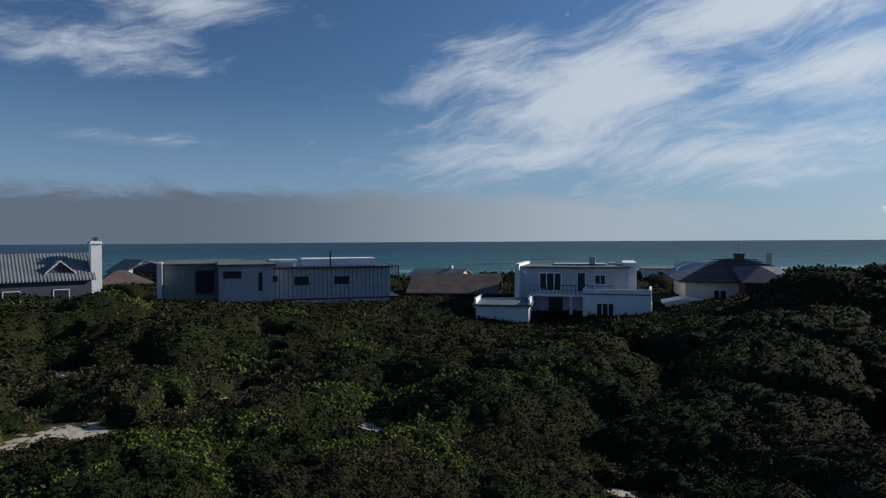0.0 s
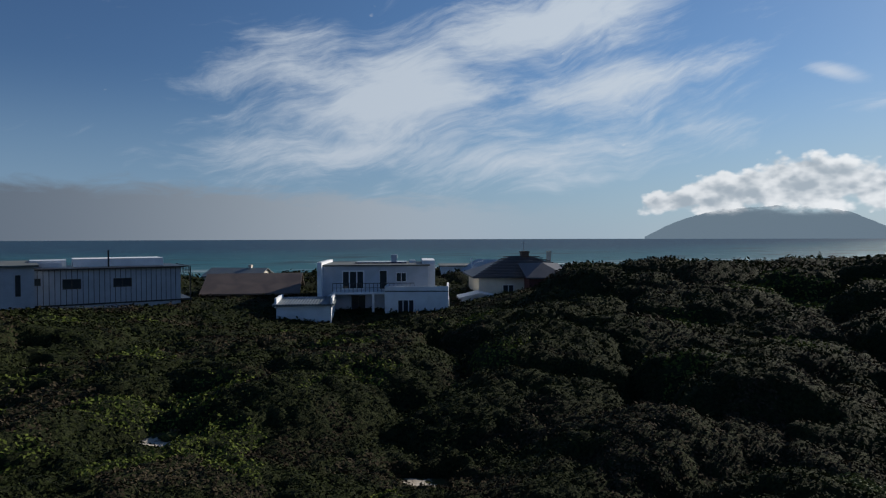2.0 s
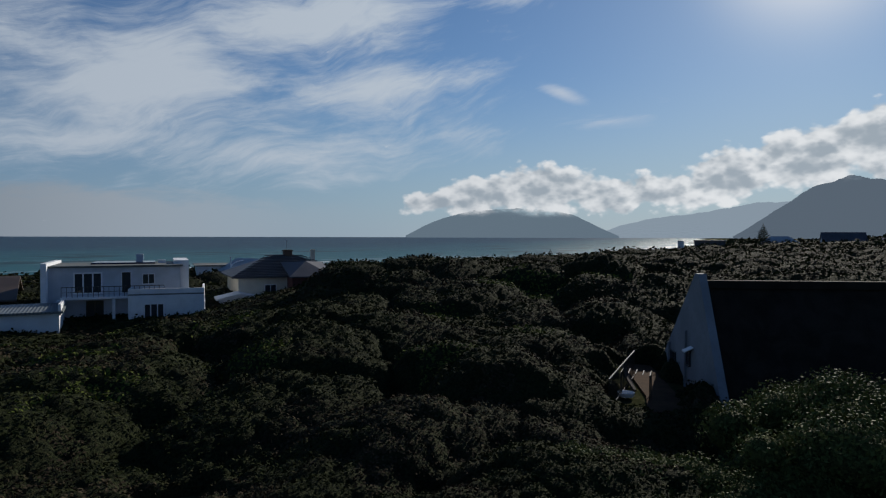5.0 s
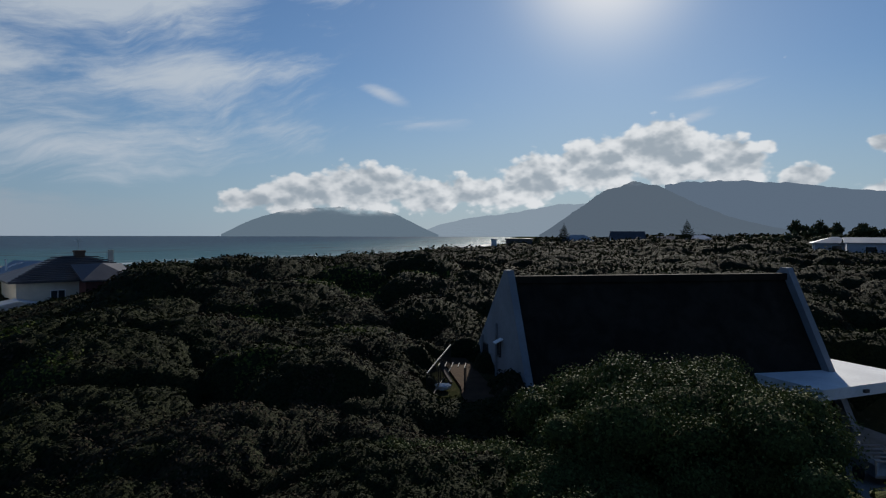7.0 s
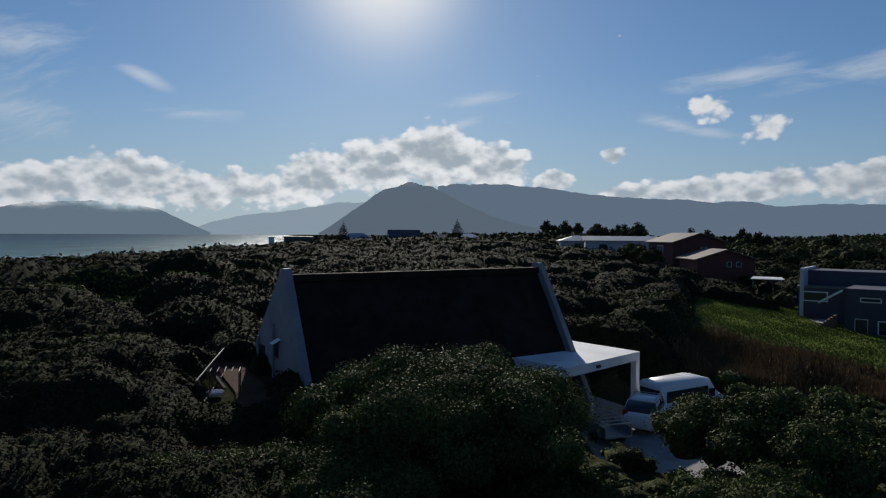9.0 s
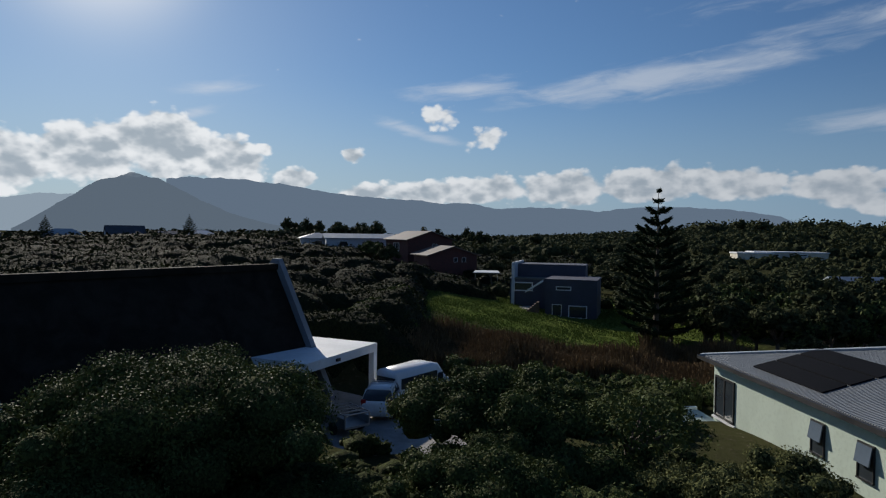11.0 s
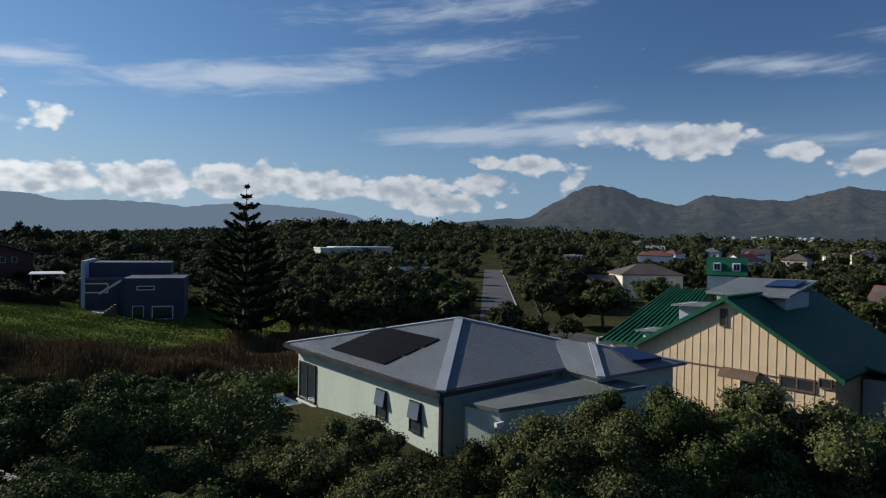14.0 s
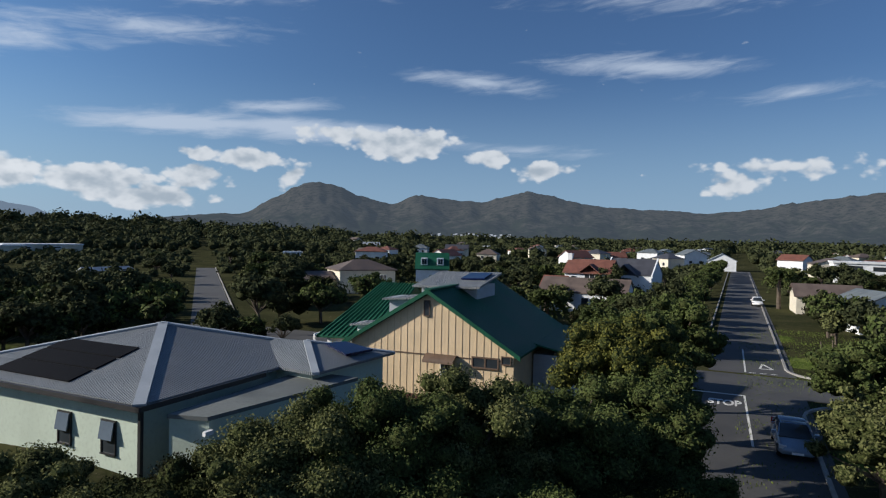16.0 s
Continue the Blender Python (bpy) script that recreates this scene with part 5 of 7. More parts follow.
# ---- pale green house with the steel roof ----
def green_house():
    L, C = Vector((28.1, -17.56)), Vector((15.8, -16.37))
    u = (C - L).normalized()
    ang = math.degrees(math.atan2(u.y, u.x))
    e = tagged(new("hip_roof_house"), "pale green plastered house with blue-grey corrugated hipped roof", "house")
    e.matrix_world = pose(L.x, L.y, 0, 0, 0, ang)
    W, D, ze, zp = 12.36, 12.0, 5.0, 6.55
    # local x runs along the long wall, local +y away from it
    inv = e.matrix_world.inverted()

    def loc(x, y, z):
        return inv @ Vector((x, y, z))
    o = 0.45
    bm = bmesh.new()
    block(bm, o, W - o, o, D - o, 0.2, ze - 0.15)
    part("wall", bm, M_MINT, e)
    apex = loc(21.1, -23.0, zp)
    c1, c2, c3, c4 = (0, 0, ze), (W, 0, ze), (W, D, ze), (0, D, ze)
    for q, mm, nm in (((c1, c2, apex), M_ZINC, "roof_slope"), ((c2, c3, apex), M_ZINC_Y, "roof_slope"), ((c3, c4, apex), M_ZINC, "roof_slope"), ((c4, c1, apex), M_ZINC_Y, "roof_slope")):
        bm = bmesh.new()
        slab(bm, q, 0.12)
        part(nm, bm, mm, e)
    for c in (c1, c2, c3, c4):
        bm = bmesh.new()
        a, b = Vector(c) + Vector((0, 0, 0.03)), apex + Vector((0, 0, 0.05))
        side = (b - a).cross(Vector((0, 0, 1))).normalized() * 0.2
        slab(bm, [a - side, a + side, b + side, b - side], 0.1)
        part("hip_cap", bm, M_CAP, e)
    bm = bmesh.new()
    block(bm, -0.1, W + 0.1, -0.14, 0.0, ze - 0.22, ze - 0.04)
    block(bm, -0.12, 0.0, -0.14, D, ze - 0.22, ze - 0.04)
    block(bm, W, W + 0.14, -0.14, D * 0.5, ze - 0.22, ze - 0.04)
    part("gutter", bm, M_FRAMED, e)
    bm = bmesh.new()
    beam(bm, (W - 0.35, o - 0.1, 0.3), (W - 0.35, o - 0.1, ze - 0.2), 0.13)
    part("downpipe", bm, M_FRAMED, e)
    # heating mat on the long slope: strips side by side
    n1 = (apex - Vector(c1)).cross(Vector(c2) - Vector(c1)).normalized()
    n1 = n1 if n1.z > 0 else -n1
    def on_slope(x, f):
        return Vector((x, apex.y * f, ze + (zp - ze) * f)) + n1 * 0.06
    for i in range(3):
        bm = bmesh.new()
        f0, f1 = 0.09 + 0.17 * i, 0.09 + 0.17 * i + 0.155
        slab(bm, [on_slope(3.6, f0), on_slope(8.05, f0), on_slope(8.0, f1), on_slope(3.6, f1)], 0.05)
        part("pool_heating_strip", bm, M_MAT, e, "black roof heating mat")
    # right wing with its own small hip
    v = [loc(13.1, -22.9, 5.0), loc(12.06, -28.6, 5.0)]
    back = [loc(18.2, -24.0, 5.0), loc(17.2, -28.6, 5.0)]
    r0, r1 = loc(15.5, -26.1, 5.68), loc(18.2, -26.0, 5.68)
    for q, mm in (((v[0], r0, r1, back[0]), M_ZINC), ((v[0], v[1], r0), M_ZINC_Y), ((v[1], back[1], r1, r0), M_ZINC)):
        bm = bmesh.new()
        slab(bm, [Vector(p) for p in q], 0.12)
        part("wing_roof", bm, mm, e)
    for c in v:
        bm = bmesh.new()
        a, b = c + Vector((0, 0, 0.03)), r0 + Vector((0, 0, 0.05))
        side = (b - a).cross(Vector((0, 0, 1))).normalized() * 0.16
        slab(bm, [a - side, a + side, b + side, b - side], 0.1)
        part("hip_cap", bm, M_CAP, e)
    bm = bmesh.new()
    w0, w1, w2, w3 = loc(13.5, -23.3, 4.85), loc(12.5, -28.2, 4.85), loc(17.2, -28.2, 4.85), loc(17.8, -24.2, 4.85)
    slab(bm, [w0, w1, w2, w3], 4.6)
    part("wing_wall", bm, M_MINT, e)
    # blue panel on the wing
    bm = bmesh.new()
    pv = [loc(13.15, -25.6, 5.32), loc(12.72, -27.5, 5.28), loc(14.1, -27.3, 5.58), loc(14.55, -26.2, 5.62)]
    slab(bm, pv, 0.1)
    part("solar_panel", bm, M_PV, e, "blue solar water panel")
    # flat-roofed lean-to
    bm = bmesh.new()
    f0, f1, f2, f3 = loc(15.2, -16.95, 4.62), loc(13.75, -17.2, 4.62), loc(11.9, -24.4, 4.62), loc(14.8, -24.6, 4.62)
    slab(bm, [f0, f1, f2, f3], 0.14)
    part("flat_roof", bm, M_FLATROOF, e)
    bm = bmesh.new()
    g = [f0, f1, f2, f3]
    mid = sum(g, Vector()) / 4
    slab(bm, [p + (mid - p) * 0.02 - Vector((0, 0, 0.14)) for p in g], 4.2)
    part("lean_to_wall", bm, M_MINT, e)
    box_part("overflow_pipe", (-0.07, 0.07, -0.25, 0.1, -0.07, 0.07), M_FRAMEW, e, "", Matrix.Translation(f1 + Vector((0.2, -0.1, -0.45))))
    # windows on the long wall
    window(e, pose(1.5, o - 0.02, 3.2), 1.7, 1.9, M_FRAMED, 1)
    box_part("window_sill", (0.55, 2.55, o - 0.14, o - 0.02, 2.12, 2.22), M_FRAMEW, e)
    for x in (8.02, 10.36):
        w = window(e, pose(x, o - 0.02, 3.52), 0.74, 1.22, M_FRAMED)
        sash = box_part("open_sash", (-0.33, 0.33, -0.02, 0.02, -0.62, 0.0), M_SASH, w, "top-hung sash standing open")
        sash.matrix_basis = pose(0, -0.06, 0.56, -10, 0, 0)
    # terrace beside the long wall
    bm = bmesh.new()
    block(bm, -1.2, 6.6, -1.8, o, 0.6, 1.95)
    tagged(part("terrace", bm, surf("pale_terrace_tiles", (0.30, 0.38, 0.36), 0.5, 0.2, 2.5), None), "pale green tiled terrace with white edge", "terrace", kind="structure").matrix_world = e.matrix_world
    bm = bmesh.new()
    block(bm, -1.3, 6.7, -1.95, -1.8, 0.6, 2.08)
    block(bm, -1.35, -1.2, -1.8, o, 0.6, 2.08)
    tagged(part("terrace_kerb", bm, M_WHITE, None), "white terrace edge", "kerb", kind="structure").matrix_world = e.matrix_world


green_house()


# ---- cream boarded house with green roof ----
def cream_house():
    e = tagged(new("boarded_house"), "cream board-and-batten gabled house with green steel roof", "house")
    e.matrix_world = pose(13.2, -36.5, 0, 0, 0, 180 - 3)
    # local x to the right as seen from the dune, local +y away
    W, D, ze, zr = 5.75, 13.5, 3.95, 7.35
    bm = bmesh.new()
    pts = [(-W + 0.3, 0.2), (W - 0.3, 0.2), (W - 0.3, ze), (0, zr - 0.15), (-W + 0.3, ze)]
    va, vb = [bm.verts.new((x, 0, z)) for x, z in pts], [bm.verts.new((x, D, z)) for x, z in pts]
    bm.faces.new(va)
    bm.faces.new(vb[::-1])
    for i in range(5):
        bm.faces.new((va[i], va[(i + 1) % 5], vb[(i + 1) % 5], vb[i]))
    part("wall", bm, M_CREAM, e)
    k = (zr - ze) / W
    battens(e, 10.8, 0.0, 0.9, 0, 0.46, surf("cream_batten", (0.63, 0.485, 0.31), 0.65, 0.12, 3.0), lambda x: zr - 0.3 - k * abs(x), 0.035)
    box_part("board_joint", (-W + 0.35, W - 0.35, -0.045, 0.0, ze - 0.55, ze - 0.48), M_BROWN, e)
    box_part("plinth", (-W + 0.3, W - 0.3, -0.05, 0.0, 0.2, 0.9), M_BRICKRED, e)
    bm = bmesh.new()
    slab(bm, [(-W - 0.15, -0.35, ze - 0.1), (0, -0.35, zr + 0.1), (0, D, zr + 0.1), (-W - 0.15, D, ze - 0.1)], 0.14)
    part("roof_slope", bm, M_GREENROOF, e)
    bm = bmesh.new()
    slab(bm, [(0, -0.35, zr + 0.1), (W + 0.15, -0.35, ze - 0.1), (W + 0.15, D, ze - 0.1), (0, D, zr + 0.1)], 0.14)
    part("roof_slope", bm, M_GREENROOF, e)
    for s in (-1, 1):
        bm = bmesh.new()
        slab(bm, [(s * (W + 0.2), -0.42, ze - 0.06), (0, -0.42, zr + 0.16), (0, -0.3, zr + 0.16), (s * (W + 0.2), -0.3, ze - 0.06)], 0.28)
        part("barge_board", bm, M_GREENPLAIN, e)
    bm = bmesh.new()
    block(bm, -0.2, 0.2, -0.35, D, zr + 0.08, zr + 0.18)
    part("ridge_cap", bm, M_GREENPLAIN, e)
    # lower veranda roof on the street side
    bm = bmesh.new()
    slab(bm, [(W - 0.1, 4.0, ze + 0.05), (W + 2.7, 4.0, ze - 0.55), (W + 2.7, 14.0, ze - 0.55), (W - 0.1, 14.0, ze + 0.05)], 0.12)
    part("veranda_roof", bm, M_GREENROOF, e)
    bm = bmesh.new()
    block(bm, W - 0.2, W + 2.4, 4.4, 13.6, 0.0, ze - 0.72)
    part("veranda_wall", bm, M_GREYWALL, e)
    # small windows and a hood
    window(e, pose(-0.15, -0.03, 6.3), 0.42, 1.0, M_BROWN, 0, "louvre_vent")
    window(e, pose(1.18, -0.03, 2.72), 0.75, 0.85, M_FRAMEW)
    bm = bmesh.new()
    arc = [(0.75 * math.sin(radians(15 * i)), 0.45 * math.cos(radians(15 * i))) for i in range(7)]
    rows = [[bm.verts.new((x, -y * k, 3.08 + z * k)) for y, z in arc] for x, k in ((-0.1, 1.0), (1.9, 1.0), (1.9, 0.94), (-0.1, 0.94))]
    for p, q in zip(rows, rows[1:] + rows[:1]):
        for i in range(6):
            bm.faces.new((p[i], p[i + 1], q[i + 1], q[i]))
    for i in (0, 6):
        bm.faces.new([r[i] for r in rows])
    part("window_hood", bm, M_BROWN, e, "brown curved awning")
    window(e, pose(3.7, -0.03, 3.25), 1.7, 0.7, M_BROWN, 1)
    window(e, pose(5.0, -0.03, 3.5), 0.6, 0.5, M_BROWN)
    # lookout box astride the ridge and dormer on the far slope
    bm = bmesh.new()
    block(bm, -2.6, 1.5, 4.6, 8.6, 5.6, 7.4)
    part("lookout", bm, M_SIDING, e)
    bm = bmesh.new()
    slab(bm, [(-3.0, 3.9, 7.35), (1.9, 3.9, 7.45), (1.9, 9.0, 8.2), (-3.0, 9.0, 8.1)], 0.14)
    part("lookout_roof", bm, M_ZINC, e)
    box_part("lookout_pane", (-2.2, -1.0, 4.54, 4.6, 6.7, 7.25), M_GLASS, e)
    bm = bmesh.new()
    slab(bm, [(-0.2, 6.0, 7.85), (1.5, 6.0, 7.9), (1.5, 8.0, 8.2), (-0.2, 8.0, 8.15)], 0.1)
    part("lookout_solar", bm, M_PV, e)
    bm = bmesh.new()
    block(bm, -4.4, -2.2, 3.2, 5.2, 5.0, 6.5)
    part("dormer", bm, M_SIDING, e)
    bm = bmesh.new()
    slab(bm, [(-4.8, 2.8, 6.45), (-1.9, 2.8, 6.65), (-1.9, 5.6, 6.65), (-4.8, 5.6, 6.45)], 0.12)
    part("dormer_roof", bm, M_ZINC, e)
    bm = bmesh.new()
    block(bm, -5.4, -3.9, 0.6, 1.8, 3.6, 4.95)
    part("dormer", bm, M_WHITE, e)
    bm = bmesh.new()
    slab(bm, [(-5.8, 0.2, 4.9), (-3.5, 0.2, 5.15), (-3.5, 2.2, 5.15), (-5.8, 2.2, 4.9)], 0.12)
    part("dormer_roof", bm, M_ZINC, e)
    # back wing with ribbed green roof
    bm = bmesh.new()
    block(bm, -9.6, -5.2, 3.5, 12.5, 0.0, 3.4)
    part("wing_wall", bm, M_WHITE, e)
    bm = bmesh.new()
    slab(bm, [(-10.2, 3.0, 3.4), (-5.0, 3.0, 3.6), (-5.0, 9.0, 7.0), (-8.0, 9.0, 7.0)], 0.12)
    slab(bm, [(-8.0, 9.0, 7.0), (-5.0, 9.0, 7.0), (-5.0, 13.0, 3.6), (-10.2, 13.0, 3.4)], 0.12)
    part("wing_roof", bm, M_GREENPLAIN, e)
    for i in range(13):
        f = i / 12
        bm = bmesh.new()
        beam(bm, (-10.1 + 5.0 * f, 3.0, 3.45 + 0.16 * f), (-7.95 + 2.9 * f, 9.0, 7.04), 0.09)
        part("roof_rib", bm, M_GREENPLAIN, e)
    bm = bmesh.new()
    beam(bm, (-10.3, 2.9, 3.5), (-10.2, 2.9, 2.4), 0.14)
    beam(bm, (-10.3, 2.9, 3.5), (-10.3, 8.0, 3.6), 0.1)
    part("gutter", bm, M_FRAMEW, e)


cream_house()


# ---- plants ----
RNG = np.random.default_rng(11)
def ico(level):
    bm = bmesh.new()
    bmesh.ops.create_icosphere(bm, subdivisions=level, radius=1.0)
    bm.verts.ensure_lookup_table()
    v = np.array([p.co[:] for p in bm.verts])
    f = np.array([[p.index for p in q.verts] for q in bm.faces])
    bm.free()
    return v, f


ICO = {1: ico(1), 2: ico(2), 3: ico(3)}


def leaf_arrays(p, n, s, long=1.7):
    """Pointed leaves, two triangles each: places p, outward ways n, sizes s."""
    k = len(p)
    n = n + RNG.normal(0, 0.55, (k, 3))
    n /= np.linalg.norm(n, axis=1, keepdims=True)
    a = np.cross(n, RNG.normal(0, 1, (k, 3)))
    a /= np.linalg.norm(a, axis=1, keepdims=True) + 1e-9
    b = np.cross(n, a)
    s = s[:, None]
    tip, side = a * s * long * 0.5, b * s * 0.5
    v = np.stack([p - tip, p + side * 0.9 + n * s * 0.1, p + tip, p - side * 0.9 + n * s * 0.1], 1).reshape(-1, 3)
    f = np.arange(4 * k).reshape(-1, 4)
    return v, f


def lump_leaves(c, r, s, cover=0.8, squash=0.8, low=-0.35):
    """Leaves over round lumps: centres c, radii r, leaf sizes s per lump."""
    count = np.maximum(6, (cover * 4 * np.pi * r * r * 0.62 / (0.75 * s * s))).astype(int)
    i = np.repeat(np.arange(len(c)), count)
    d = RNG.normal(0, 1, (len(i), 3))
    d /= np.linalg.norm(d, axis=1, keepdims=True)
    d[:, 2] = np.where(d[:, 2] < low, -d[:, 2], d[:, 2])
    rr = r[i] * (0.74 + 0.50 * RNG.uniform(0, 1, len(i)) ** 1.5)
    p = c[i] + d * rr[:, None] * np.array([1, 1, squash])
    return p, d, s[i] * RNG.uniform(0.65, 1.3, len(i)), i


def core_arrays(c, r, squash=0.8, shrink=0.84, level=1):
    iv, jf = ICO[level]
    wob = 1 + RNG.uniform(-0.10, 0.10, (len(c), len(iv), 1))
    v = (c[:, None, :] + iv[None] * wob * r[:, None, None] * shrink * np.array([1, 1, squash])).reshape(-1, 3)
    f = (jf[None] + (np.arange(len(c)) * len(iv))[:, None, None]).reshape(-1, 3)
    return v, f


def mesh_part(name, v, f, material, parent, smooth=False):
    me = grid_mesh(name, v, f, material)
    if smooth:
        me.polygons.foreach_set("use_smooth", np.ones(len(me.polygons), bool))
    ob = new(name, me)
    if parent is not None:
        ob.parent = parent
    return ob


def limb(bm, a, b, ra, rb, seg=6):
    a, b = Vector(a), Vector(b)
    d = (b - a).normalized()
    s = d.cross(Vector((0.3, 0.9, 0.2))).normalized()
    u = d.cross(s)
    q = [[bm.verts.new(p + (s * math.cos(t) + u * math.sin(t)) * r) for t in (2 * math.pi * i / seg for i in range(seg))] for p, r in ((a, ra), (b, rb))]
    for i in range(seg):
        k = (i + 1) % seg
        bm.faces.new((q[0][i], q[0][k], q[1][k], q[1][i]))
    bm.faces.new(q[1])


def broad_tree(name, label, x, y, R, top, leaf, material, lumps=22, cover=0.55, group="", z=None, airy=0.0, category="tree", fine=2):
    """A spreading tree: trunk, limbs, a crown of lumps clad in leaves."""
    z0 = hz(x, y) if z is None else z
    H = top - z0
    e = tagged(new(name), label, category, group)
    e.matrix_world = Matrix.Translation((x, y, z0))
    half = min(H * 0.52, R * 0.8)
    mid = H - half
    d = RNG.normal(0, 1, (lumps, 3))
    d /= np.linalg.norm(d, axis=1, keepdims=True)
    d[:, 2] = np.where(d[:, 2] < -0.25, -d[:, 2], d[:, 2])
    lr = R * RNG.uniform(0.16, 0.38, lumps) * (22 / lumps) ** 0.4
    c = d * np.stack([np.maximum(R - lr, 0.2)] * 2 + [np.maximum(half - lr * 0.72, 0.1)], 1) * RNG.uniform(0.60, 1.12, (lumps, 1)) * np.stack([np.ones(lumps), np.ones(lumps), RNG.uniform(0.75, 1.15, lumps)], 1) + np.array([0, 0, mid])
    c[:, 2] += np.random.default_rng(lumps).normal(0, 0.055 * R, lumps)
    c = np.vstack([c, [[0, 0, mid]]])
    lr = np.append(lr, R * 0.45)
    p, n, s, i = lump_leaves(c, lr, np.full(len(c), leaf), cover, 0.8)
    inside = np.zeros(len(p), bool)
    for k in range(len(c)):
        inside |= (k != i) & (np.linalg.norm((p - c[k]) / np.array([1, 1, 0.8]), axis=1) < lr[k] * 0.82)
    keep = ~inside & (p[:, 2] > 0.1)
    # fine sub-clumps: drop leaves by a small-scale mask for an uneven outline
    wave = np.sin(p[:, 0] * 3.1 + p[:, 2] * 2.3) * np.sin(p[:, 1] * 2.9 + p[:, 2] * 1.7 + x)
    keep &= RNG.uniform(0, 1, len(p)) > np.clip(0.15 + 0.25 * wave + airy, 0, 0.85)
    crown = mesh_part("crown", *leaf_arrays(p[keep], n[keep], s[keep]), material, e)
    big = np.ones(len(c), bool) if airy < 0.2 else lr > 99
    if big.any():
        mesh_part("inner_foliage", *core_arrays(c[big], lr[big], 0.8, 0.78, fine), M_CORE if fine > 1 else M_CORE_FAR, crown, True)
    bm = bmesh.new()
    limb(bm, (0, 0, -0.5), (0.1 * R, 0.05 * R, mid * 0.55), 0.055 * R + 0.05, 0.04 * R + 0.04)
    for k in range(min(9, lumps)):
        limb(bm, (0.1 * R, 0.05 * R, mid * 0.52), c[k] * np.array([0.85, 0.85, 0.95]), 0.03 * R + 0.03, 0.02)
    part("trunk", bm, M_BARK, e)
    return e


